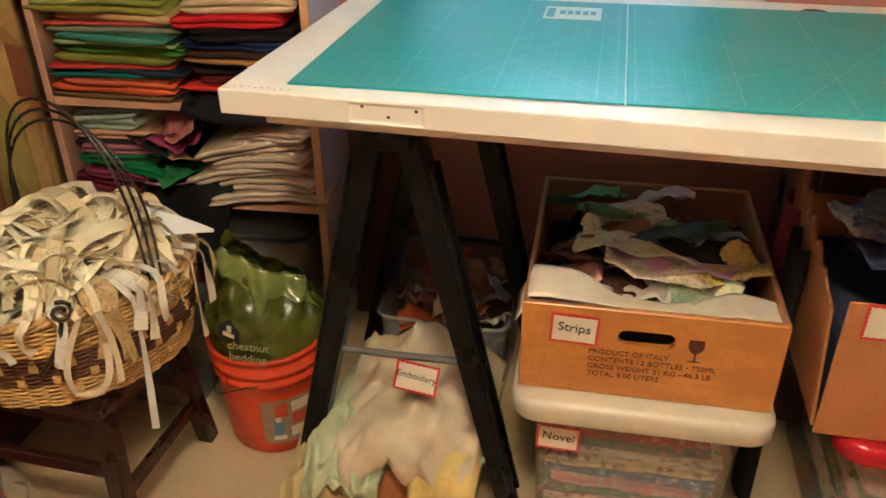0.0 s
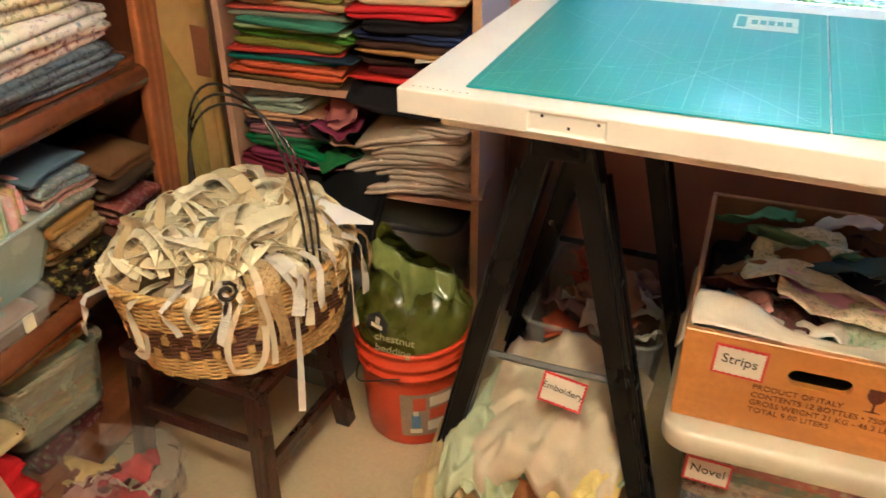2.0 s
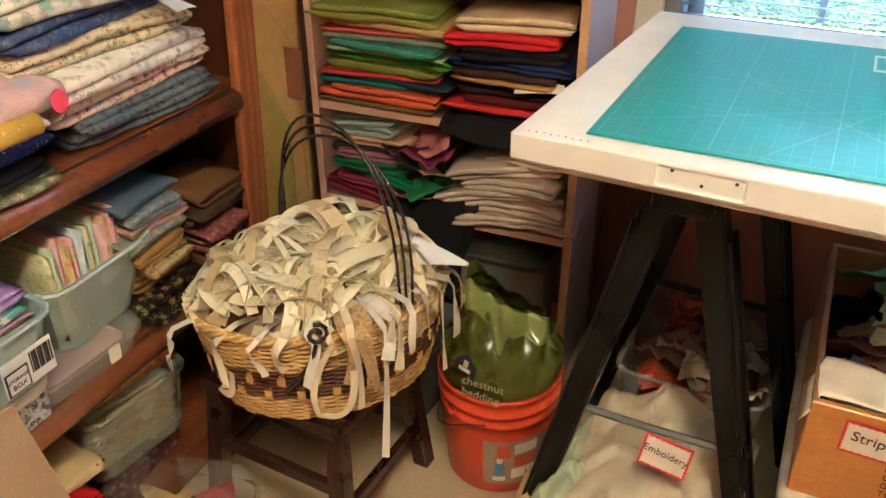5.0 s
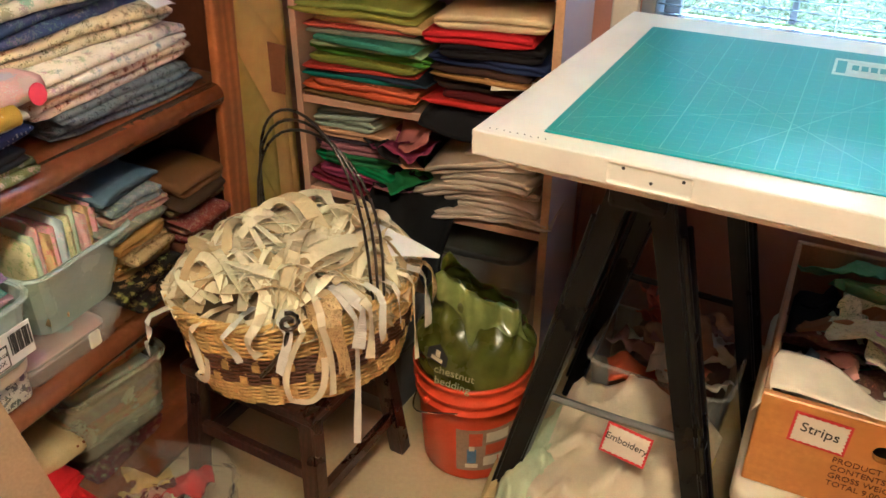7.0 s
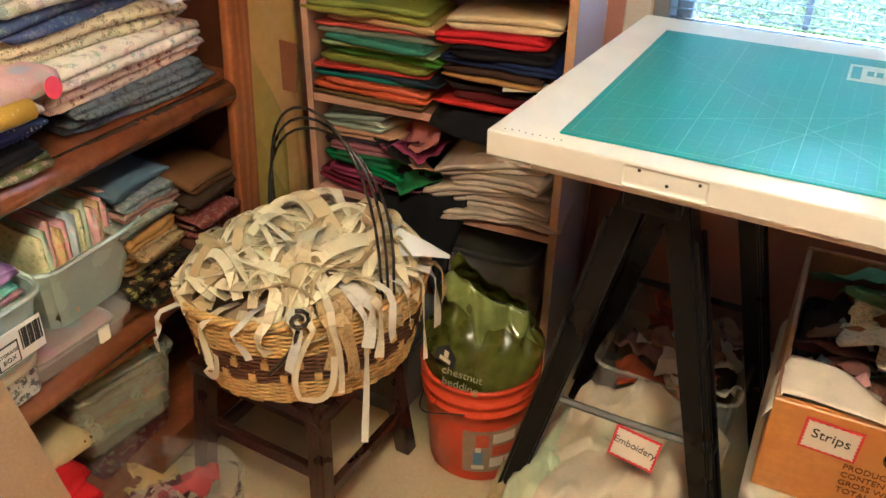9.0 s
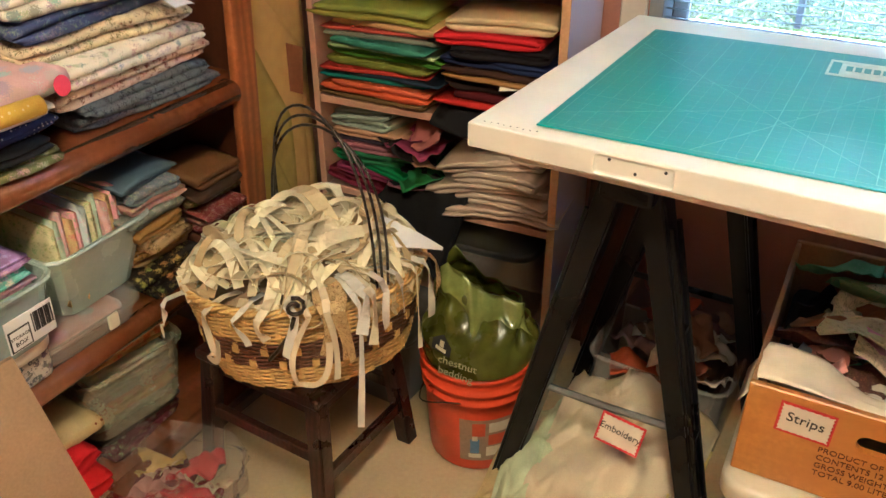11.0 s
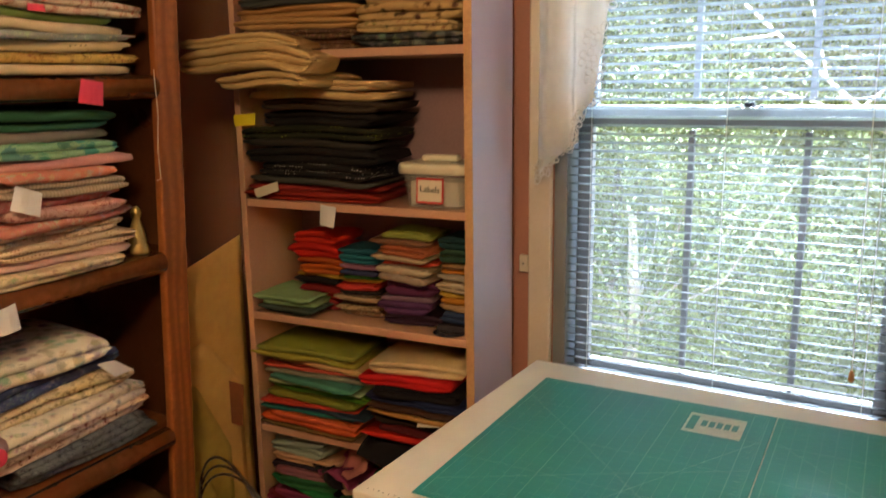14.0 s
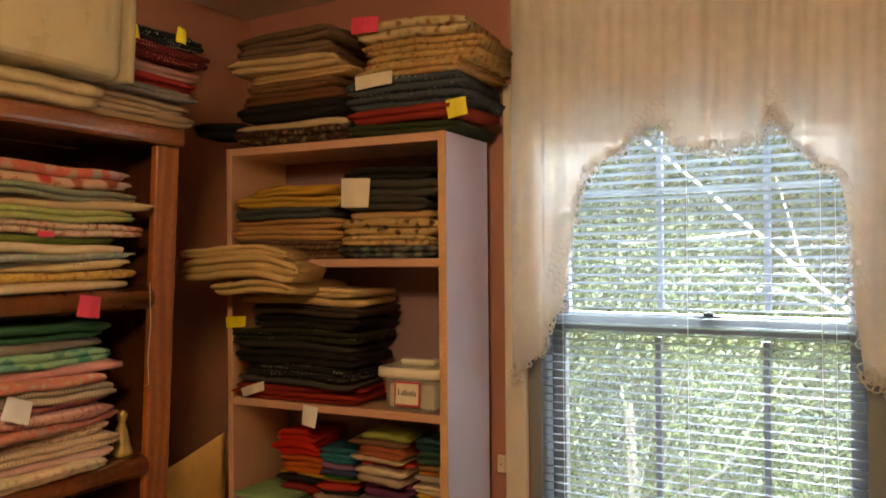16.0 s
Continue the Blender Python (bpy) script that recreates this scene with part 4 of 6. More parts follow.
bucket = thing("plastic_bucket", "orange plastic bucket with printed grey label", "bucket", pose(-0.135, 0.298, 0.0005))
prof = [(0.108, 0.0), (0.113, 0.006), (0.124, 0.17), (0.1265, 0.205), (0.133, 0.207), (0.133, 0.214), (0.128, 0.217), (0.129, 0.235), (0.136, 0.237), (0.136, 0.246), (0.130, 0.249), (0.131, 0.272), (0.137, 0.274), (0.1375, 0.284), (0.132, 0.286), (0.127, 0.280), (0.122, 0.20), (0.108, 0.012)]
part("body", lathe(prof, 56), ORANGE, bucket, "", True)


def on_bucket(bm, a0, a1, z0, z1, r0, slope=0.066, lift=0.0008):
    n_ = max(2, int((a1 - a0) / 5))
    cols = []
    for k in range(n_ + 1):
        a = radians(a0 + (a1 - a0) * k / n_)
        cols.append([bm.verts.new(((r0 + slope * z + lift) * math.cos(a), (r0 + slope * z + lift) * math.sin(a), z)) for z in (z0, z1)])
    for p, q in zip(cols, cols[1:]):
        bm.faces.new((p[0], q[0], q[1], p[1]))
    return bm


LBL = mat("grey_printed_label", (0.34, 0.24, 0.16), 0.5, var=0.15, scale=20)
LOR = mat("label_orange", (0.62, 0.10, 0.03), 0.5)
LBLUE = mat("label_blue", (0.12, 0.24, 0.42), 0.5)
lb = part("paper_label", on_bucket(bmesh.new(), -80, -8, 0.035, 0.165, 0.1125), LBL, bucket, "grey paper label with orange and white shapes", True)
for a0, a1, z0, z1, mm in ((-66, -52, 0.115, 0.155, LOR), (-48, -22, 0.125, 0.155, CREAMPRINT), (-48, -22, 0.085, 0.118, LOR), (-50, -20, 0.05, 0.08, CREAMPRINT), (-68, -58, 0.06, 0.105, LBLUE), (-70, -56, 0.045, 0.058, CREAMPRINT), (-66, -60, 0.10, 0.115, CREAMPRINT), (-40, -26, 0.055, 0.075, LOR)):
    part("label_shape", on_bucket(bmesh.new(), a0, a1, z0, z1, 0.1125, 0.066, 0.0016), mm, lb, "", True)
part("handle_pin", lathe([(0.009, 0), (0.009, 0.008), (0.004, 0.010)], 12), ORANGE, bucket, m=pose(-0.05, -0.125, 0.225, 90, 0, -22))
part("handle_wire", tube([(0.135 * math.cos(a) * 1.02, 0.138 * math.sin(a) * 1.02, 0.225 - 0.09 * math.sin((a - 1.9) / 3.14 * 3.14) ** 2) for a in [1.95 + 0.15 * q for q in range(21)]], 0.0018, 5), SILVER, bucket, "thin steel wire handle")

bag = thing("bedding_bag", "crumpled olive green plastic bedding bag stuffed in the orange bucket", "plastic bag", pose(-0.135, 0.298, 0.262, 0, 0, 25.5))
BAG_TOP = [(-1.0, 0.120), (-0.86, 0.180), (-0.62, 0.248), (-0.50, 0.262), (-0.30, 0.232), (0.05, 0.198), (0.35, 0.176), (0.55, 0.168), (0.85, 0.152), (1.0, 0.118)]


def bag_top(s_):
    for (p, zp), (q, zq) in zip(BAG_TOP, BAG_TOP[1:]):
        if p <= s_ <= q:
            f_ = (s_ - p) / (q - p)
            return zp + (zq - zp) * f_
    return 0.12


def bag_at(u, v):
    """A round sack below, pressed flat towards its slanting open mouth; local x runs along the mouth."""
    a = math.tau * u
    c, d = math.cos(a), math.sin(a)
    top = bag_top(c) - (0.030 if d < 0 else 0.0) * abs(d) ** 0.5
    z = top * v
    w = v ** 1.6
    rx = 0.110 + 0.016 * math.sin(math.pi * min(1.0, 0.15 + v)) - 0.004 * w
    ry = (0.110 + 0.014 * math.sin(math.pi * min(1.0, 0.15 + v))) * (1 - 0.70 * w)
    fold = 0.030 * (abs(nz((c * 1.5 + z * 5.0, d * 0.6, z * 9.0 - c * 0.8), 1.0, 8)) - 0.12) + 0.018 * (abs(nz((c * 2.2 - z * 7.0, d * 1.2, z * 16.0), 1.0, 4)) - 0.1) + 0.003 * nz((c * 6, d * 6, z * 40), 1.0, 5)
    fold *= 0.35 + 0.9 * v
    return ((rx + fold) * c, (ry + fold) * d, z + 0.006 * nz((c * 5, d * 5, 1), 1.5, 2) * v)


part("bag_film", sheet(bag_at, 132, 44, 0.0012), BAGGREEN, bag, "glossy olive printed film", True)


def bag_lip(u, v):
    s_ = -0.62 + 1.55 * u
    a = -math.acos(max(-1.0, min(1.0, s_)))
    w_ = 0.026 + 0.008 * math.sin(7 * u) + 0.04 * max(0.0, 1 - abs(u - 0.36) / 0.12)
    p = Vector(bag_at(a / math.tau, 1.0))
    q = Vector(bag_at(a / math.tau, 1.0 - w_ / max(0.1, p.z)))
    e = p.lerp(q, v)
    back = Vector((p.x, p.y + 0.018, bag_top(s_) + 0.004))
    e = back.lerp(e, min(1.0, v * 3.0)) if v < 0.34 else e
    return (e.x, e.y - 0.005 , e.z)


part("bag_mouth", sheet(bag_lip, 40, 10, 0.001), BAGIN, bag, "pale inside of the turned bag mouth", True)


def on_bag(az, z, r, tilt=0.0):
    a = radians(az)
    return pose(r * math.cos(a), r * math.sin(a), z, 0, 0, az + 90) @ pose(0, 0, 0, 84, 0, 0) @ pose(0, 0, 0, 0, 0, tilt)


for text, z, az in (("chestnut", 0.066, -106), ("bedding", 0.036, -108)):
    writing("writing", text, 0.026, BAGPRINT, bag, on_bag(az, z, 0.137, -5))
bm = bmesh.new()
vs = [bm.verts.new(p) for p in ((-0.026, 0.0, 0), (0.026, 0.0, 0), (0.026, 0.026, 0), (0.0, 0.048, 0), (-0.026, 0.026, 0))]
bm.faces.new(vs)
logo = part("bag_emblem", bm, BARBLACK, bag, "dark house-shaped emblem with pale mark", m=on_bag(-124, 0.082, 0.136, -8))
part("emblem_mark", box(-0.014, 0.014, 0.005, 0.014, 0.0006, 0.0016), CREAMPRINT, logo)
part("emblem_mark", box(-0.005, 0.006, 0.016, 0.032, 0.0006, 0.0016), CREAMPRINT, logo)

# ---- under the table ----
bin1 = thing("storage_bin", "clear plastic bin with white lid full of novelty prints", "storage bin", pose(0.685, 0.40, 0, 0, 0, 3))


def tub(root, w, d, h, material, taper=0.92, t=0.003, rim=True, label=""):
    bm = bmesh.new()
    rings = []
    for z, k, o in ((0.0015, taper, 0), (h, 1.0, 0), (h, 1.0, -t), (0.0015 + t, taper, -t)):
        ring = []
        r = 0.035
        for cx, cy, a0 in ((w / 2 * k - r, d / 2 * k - r, 0), (-w / 2 * k + r, d / 2 * k - r, 90), (-w / 2 * k + r, -d / 2 * k + r, 180), (w / 2 * k - r, -d / 2 * k + r, 270)):
            for q in range(4):
                a = radians(a0 + 30 * q)
                ring.append(bm.verts.new((cx + (r + o) * math.cos(a), cy + (r + o) * math.sin(a), z)))
        rings.append(ring)
    n_ = len(rings[0])
    for a, b in zip(rings, rings[1:]):
        for k in range(n_):
            bm.faces.new((a[k], a[(k + 1) % n_], b[(k + 1) % n_], b[k]))
    bm.faces.new(rings[0][::-1])
    bm.faces.new(rings[-1])
    part("tub", bm, material, root, label)
    if rim:
        pts = []
        r = 0.035
        for cx, cy, a0 in ((w / 2 - r, d / 2 - r, 0), (-w / 2 + r, d / 2 - r, 90), (-w / 2 + r, -d / 2 + r, 180), (w / 2 - r, -d / 2 + r, 270)):
            for q in range(4):
                a = radians(a0 + 30 * q)
                pts.append((cx + (r + 0.004) * math.cos(a), cy + (r + 0.004) * math.sin(a), h - 0.002))
        part("rim", tube(pts, 0.005, 6, None, True), material, root)


def lid(root, w, d, z, h, material, label):
    """A lid with rounded corners and a softly rounded upper edge."""
    bm = bmesh.new()
    rc = min(0.055, w * 0.2)
    e = min(0.018, h * 0.42)
    rings = []
    for zz, ins in [(z, 0.002), (z + 0.002, 0.0)] + [(z + h - e + e * math.sin(q * math.pi / 8), e * (1 - math.cos(q * math.pi / 8))) for q in range(5)] + [(z + h + 0.0006, e + 0.02)]:
        ring = []
        for cx, cy, a0 in ((w / 2 - rc, d / 2 - rc, 0), (-w / 2 + rc, d / 2 - rc, 90), (-w / 2 + rc, -d / 2 + rc, 180), (w / 2 - rc, -d / 2 + rc, 270)):
            for q in range(7):
                a = radians(a0 + 15 * q)
                ring.append(bm.verts.new((cx + (rc - ins) * math.cos(a), cy + (rc - ins) * math.sin(a), zz)))
        rings.append(ring)
    n_ = len(rings[0])
    for a, b in zip(rings, rings[1:]):
        for k in range(n_):
            bm.faces.new((a[k], a[(k + 1) % n_], b[(k + 1) % n_], b[k]))
    bm.faces.new(rings[0][::-1])
    bm.faces.new(rings[-1])
    return part("lid", bm, material, root, label, True)


PRINTS = [((0.55, 0.12, 0.14), (0.75, 0.6, 0.5)), ((0.70, 0.56, 0.5), (0.5, 0.1, 0.1)), ((0.10, 0.22, 0.16), (0.6, 0.5, 0.3)), ((0.62, 0.28, 0.32), (0.8, 0.7, 0.6)), ((0.10, 0.14, 0.25), (0.6, 0.6, 0.6)), ((0.58, 0.46, 0.22), (0.3, 0.1, 0.05)), ((0.66, 0.60, 0.50), (0.2, 0.3, 0.2)), ((0.16, 0.30, 0.30), (0.7, 0.4, 0.4))]


def fill(m, w, d, z0, layers, h, palette, group, where, seed, words="printed"):
    rng = random.Random(seed)
    for k in range(layers):
        c1, c2 = palette[(k + seed) % len(palette)]
        ob = new("folded_fabric", finish("folded_fabric", folded(w * rng.uniform(0.8, 0.98), d * 0.9, h, 2, seed + k), fabric(c1, "floral", c2, 55.0), True))
        ob.matrix_basis = m @ pose(0, -d / 2 + 0.008, z0 + h * k, rng.uniform(-1, 1), rng.uniform(-2.5, 2.5), rng.uniform(-2, 2))
        tagged(ob, f"{words} cotton fabric folded {where}", "fabric", group)


tub(bin1, 0.40, 0.52, 0.322, CLEAR, 0.93, label="clear plastic tub")
lid(bin1, 0.482, 0.625, 0.3235, 0.0465, LIDWHITE, "glossy cream white lid")
fill(pose(0.685, 0.40, 0, 0, 0, 3), 0.35, 0.46, 0.010, 11, 0.026, PRINTS, "fabrics in the bin", "inside the clear bin", 40)
zigzag_label("bin_label", "Novel", 0.026, 0.084, 0.058, None, pose(0.553, 0.124, 0.252, 88, 0, 3) @ pose(0, 0, 0, 0, 0, -2), "cream label reading Novel with red scalloped border")

CM = pose(0.470, 0.120, 0.3712, 0, 0, 3.0)
crate = thing("wine_crate", "varnished pine wine crate with printed front standing on the bin lid", "crate", CM)
W, D, Hc, T = 0.457, 0.54, 0.19, 0.014
front = part("front_panel", box(0, W, 0, T, 0, Hc, 0.002), CRATE, crate, "varnished front with hand hole")
cutter = new("cutter", finish("cutter", box(0.172, 0.272, -0.02, 0.04, 0.118, 0.150, 0.0145, 4), CRATE))
cutter.matrix_world = CM
mod = front.modifiers.new("hole", "BOOLEAN")
mod.object, mod.operation, mod.solver = cutter, "DIFFERENCE", "EXACT"
bpy.context.view_layer.update()
dg = bpy.context.evaluated_depsgraph_get()
cut_mesh = bpy.data.meshes.new_from_object(front.evaluated_get(dg))
front.modifiers.clear()
front.data = cut_mesh
bpy.data.objects.remove(cutter)
part("back_panel", box(0, W, D - T, D, 0, Hc, 0.002), CRATE_IN, crate)
part("side_panel", box(0, 0.010, T + 0.0005, D - T - 0.0005, 0, Hc - 0.001, 0.002), CRATE_IN, crate, "paler side board")
part("side_panel", box(W - 0.010, W, T + 0.0005, D - T - 0.0005, 0, Hc - 0.001, 0.002), CRATE_IN, crate, "paler side board")
part("bottom_panel", box(0.0105, W - 0.0105, T + 0.0005, D - T - 0.0005, 0.001, 0.009), CRATE_IN, crate)
for k, t_ in enumerate(("PRODUCT OF ITALY", "CONTENTS 12 BOTTLES • 750ML", "GROSS WEIGHT 21 KG - 46.3 LB", "TOTAL 9.00 LITERS")):
    ob = writing("writing", t_, 0.0155, INKBROWN, crate, pose(0, 0, 0))
    xs = [v.co.x for v in ob.data.vertices]
    ob.matrix_basis = pose(0.124 - min(xs), -0.0007, 0.098 - 0.0165 * k, 90)
bm = bmesh.new()
prof = [(0.0008, 0), (0.012, 0.0005), (0.0125, 0.002), (0.002, 0.004), (0.0018, 0.018), (0.008, 0.022), (0.0135, 0.030), (0.014, 0.038), (0.0125, 0.048)]
vs = [bm.verts.new((x, 0, z)) for x, z in prof] + [bm.verts.new((-x, 0, z)) for x, z in prof[::-1]]
bm.faces.new(vs)
part("glass_emblem", bm, INKBROWN, crate, "printed wine glass emblem", m=pose(0.308, -0.0008, 0.096))
zigzag_label("crate_label", "Strips", 0.026, 0.086, 0.062, None, CM @ pose(0.095, -0.0006, 0.142, 90, 0, 0) @ pose(0, 0, 0, 0, 0, -2), "cream label reading Strips with red scalloped border")

rng = random.Random(33)
SCRAP = [((0.10, 0.24, 0.12), "dots", (0.25, 0.4, 0.25)), ((0.13, 0.30, 0.15), "floral", (0.5, 0.6, 0.4)), ((0.48, 0.52, 0.40), "floral", (0.2, 0.35, 0.2)), ((0.05, 0.10, 0.13), "", None), ((0.20, 0.10, 0.05), "", None), ((0.08, 0.035, 0.03), "floral", (0.3, 0.15, 0.1)), ((0.56, 0.56, 0.36), "floral", (0.6, 0.6, 0.3)), ((0.48, 0.28, 0.40), "", None), ((0.52, 0.44, 0.32), "floral", (0.3, 0.3, 0.2)), ((0.66, 0.62, 0.54), "", None), ((0.50, 0.42, 0.12), "floral", (0.35, 0.25, 0.05)), ((0.03, 0.03, 0.04), "", None), ((0.40, 0.20, 0.18), "", None), ((0.30, 0.36, 0.42), "", None)]


def scrap(m, x, y, z, w, d, yaw, mtl, label, seed, group):
    def f(u, v):
        a, b = (u - 0.5) * w * (1 + 0.25 * nz((v * 2, seed, 0), 1)), (v - 0.5) * d
        return (a, b, 0.032 * nz((u * 1.8, v * 1.8, seed * 0.37), 1.5) + 0.010 * nz((u * 5, v * 5, seed * 0.2), 1.0) + 0.016 * math.sin(4 * u + seed) * v)
    ob = part("fabric_scrap", sheet(f, 10, 8, 0.0014), mtl, None, smooth=True, m=m @ pose(x, y, z, random.Random(seed).uniform(-28, 12), random.Random(seed + 1).uniform(-16, 16), yaw))
    tagged(ob, label, "fabric scrap", group)


LAY = [(0, 0.10, 0.46, 0.165, 0.15, 0.12, -20, "green gingham"), (1, 0.20, 0.40, 0.155, 0.24, 0.12, 5, "green floral"), (2, 0.19, 0.37, 0.165, 0.16, 0.10, 15, "pale green floral"), (1, 0.30, 0.39, 0.152, 0.2, 0.1, -6, "green floral"), (3, 0.26, 0.32, 0.165, 0.17, 0.10, 14, "dark teal"), (4, 0.13, 0.31, 0.150, 0.2, 0.09, 12, "brown"), (5, 0.10, 0.24, 0.140, 0.18, 0.1, -5, "maroon print"), (11, 0.33, 0.29, 0.140, 0.2, 0.14, 8, "black"), (6, 0.22, 0.24, 0.160, 0.26, 0.11, -8, "pale lime floral"), (7, 0.28, 0.20, 0.164, 0.26, 0.08, -7, "mauve"), (8, 0.24, 0.165, 0.165, 0.20, 0.09, -3, "tan floral"), (10, 0.37, 0.20, 0.165, 0.13, 0.12, 20, "mustard floral"), (12, 0.08, 0.17, 0.13, 0.12, 0.1, 5, "rust"), (13, 0.36, 0.36, 0.14, 0.12, 0.1, 25, "blue grey"), (9, 0.27, 0.475, 0.175, 0.12, 0.05, -8, "white"), (5, 0.36, 0.44, 0.14, 0.14, 0.12, 0, "maroon print"), (2, 0.15, 0.29, 0.155, 0.12, 0.07, -12, "grey green"), (6, 0.33, 0.17, 0.15, 0.15, 0.08, -20, "pale lime floral")]
for k, (ci, x, y, z, w, d, yaw, word) in enumerate(LAY):
    c1, pt, c2 = SCRAP[ci]
    scrap(CM, x, y, z + 0.016, w, d, yaw, fabric(tuple(min(0.8, q * 1.6) for q in c1), pt, c2, 110.0), f"crumpled {word} cotton scrap in the wine crate", 200 + k, "scraps in the crate")
for k in range(34):
    c1, pt, c2 = SCRAP[(k * 5 + 3) % len(SCRAP)]
    scrap(CM, rng.uniform(0.08, 0.38), rng.uniform(0.1, 0.44), rng.uniform(0.105, 0.150), 0.10 + 0.05 * rng.random(), 0.09, rng.uniform(-60, 60), fabric(c1, pt, c2, 110.0), "crumpled mixed cotton scrap in the wine crate", 300 + k, "scraps in the crate")
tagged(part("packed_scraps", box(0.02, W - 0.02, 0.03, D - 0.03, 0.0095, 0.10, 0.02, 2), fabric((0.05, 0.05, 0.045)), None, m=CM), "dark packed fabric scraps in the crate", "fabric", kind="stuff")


def muslin(u, v):
    x = -0.012 + 0.462 * u
    y = 0.018 + 0.085 * v * (1 + 0.2 * math.sin(u * 9)) - (0.02 if u < 0.05 else 0)
    drop = max(0.0, 0.05 - u) * 0.9
    return (x, y, 0.188 - drop - 0.022 * v * (0.2 + u) - 0.012 * u + 0.014 * math.sin(u * 7 + 1.0) * v + 0.010 * nz((u * 5, v * 2, 0), 1.3, 2) + 0.006)


tagged(part("muslin_cloth", sheet(muslin, 40, 8, 0.001), fabric((0.80, 0.72, 0.58)), None, smooth=True, m=CM), "white muslin cloth draped over the crate front edge", "fabric")

carton = thing("cardboard_carton", "open brown cardboard carton with ragged flaps full of scraps", "carton", pose(0.985, 0.09, 0.387, 0, 0, 2))
for b_ in ((0, 0.46, 0, 0.005, 0.0, 0.27), (0, 0.46, 0.395, 0.40, 0, 0.27), (0.455, 0.46, 0.006, 0.394, 0, 0.27)):
    part("panel", box(*b_, 0.0015), CARTON, carton)
part("panel", box(0.006, 0.454, 0.006, 0.394, 0.001, 0.006), CARTON, carton)


def flap(u, v):
    h = 0.24 + 0.10 * v + 0.03 * math.sin(v * 40) * v
    return (0.003 - 0.02 * u, 0.02 + 0.40 * v, h * u + 0.001)


part("flap", sheet(flap, 8, 24, 0.005), CARTON, carton, "torn upright side flap")
zigzag_label("carton_label", "1\"", 0.03, 0.086, 0.066, None, pose(1.055, 0.0915, 0.625, 90, 0, 2), "cream label reading 1 inch with red scalloped border")
PM = pose(0.985, 0.09, 0.387, 0, 0, 2)
BLUES = [((0.08, 0.12, 0.28), "floral", (0.6, 0.65, 0.7)), ((0.45, 0.5, 0.6), "floral", (0.1, 0.15, 0.35)), ((0.03, 0.04, 0.08), "", None), ((0.62, 0.64, 0.68), "", None), ((0.14, 0.22, 0.38), "dots", (0.7, 0.7, 0.7))]
for k in range(20):
    c1, pt, c2 = BLUES[k % 5]
    scrap(PM, rng.uniform(0.07, 0.4), rng.uniform(0.06, 0.34), rng.uniform(0.28, 0.36), 0.14, 0.12, rng.uniform(-80, 80), fabric(c1, pt, c2, 90.0), "crumpled blue cotton scrap in the cardboard carton", 400 + k, "scraps in the carton")
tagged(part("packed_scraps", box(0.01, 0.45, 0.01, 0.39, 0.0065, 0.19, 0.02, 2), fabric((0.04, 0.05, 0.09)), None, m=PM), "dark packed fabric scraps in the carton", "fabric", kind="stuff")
bin2 = thing("storage_bin", "clear plastic bin with red lid under the carton", "storage bin", pose(1.27, 0.36, 0, 0, 0, 2))
tub(bin2, 0.42, 0.50, 0.345, CLEAR, 0.93, label="clear plastic tub")
lid(bin2, 0.50, 0.57, 0.346, 0.040, LIDRED, "glossy red lid")
fill(pose(1.27, 0.36, 0, 0, 0, 2), 0.37, 0.44, 0.010, 8, 0.03, PRINTS, "fabrics in the bin", "inside the clear bin", 60)
# dark bundle between the crate and the carton
for k, (x, y, z, c) in enumerate(((0.952, 0.34, 0.30, (0.03, 0.03, 0.03)), (0.955, 0.46, 0.32, (0.30, 0.06, 0.08)))):
    def roll(u, v, x=x, y=y, z=z, k=k):
        a = math.tau * u
        return (x + 0.020 * math.cos(a) + 0.006 * nz((v, k, u), 4), y + 0.05 * math.sin(a), 0.001 + (z * 2.1 - 0.02 * k) * v)
    tagged(part("fabric_roll", sheet(roll, 16, 10, 0.002), fabric(c), None, smooth=True), "upright dark roll of cloth beside the carton", "fabric roll")
# dark cabinet against the wall under the table
cab = thing("low_cabinet", "dark brown low cabinet against the wall under the table", "cabinet", pose(1.42, 0.74, 0))
part("body", box(-0.42, 0.42, -0.16, 0.17, 0.0, 0.80, 0.004), DARKWOOD, cab)
for sx in (-1, 1):
    dr = part("door", box(sx * 0.21 - 0.195, sx * 0.21 + 0.195, -0.178, -0.1605, 0.03, 0.77, 0.003), DARKWOOD, cab)
    part("knob", lathe([(0.005, 0), (0.012, 0.012), (0.010, 0.02)], 12), GOLD, dr, m=pose(sx * 0.05, -0.1785, 0.5, 90))

# embroidery box with draped cloth
eb = thing("fabric_box", "pale green plastic box heaped with folded cream cloth", "box", pose(0.235, 0.235, 0, 0, 0, 2))
tub(eb, 0.33, 0.30, 0.17, mat("pale_green_plastic", (0.42, 0.52, 0.36), 0.3, alpha=0.85), 0.9)
part("cardboard_liner", box(-0.10, 0.12, -0.160, -0.157, 0.0, 0.135), CARTON, eb)


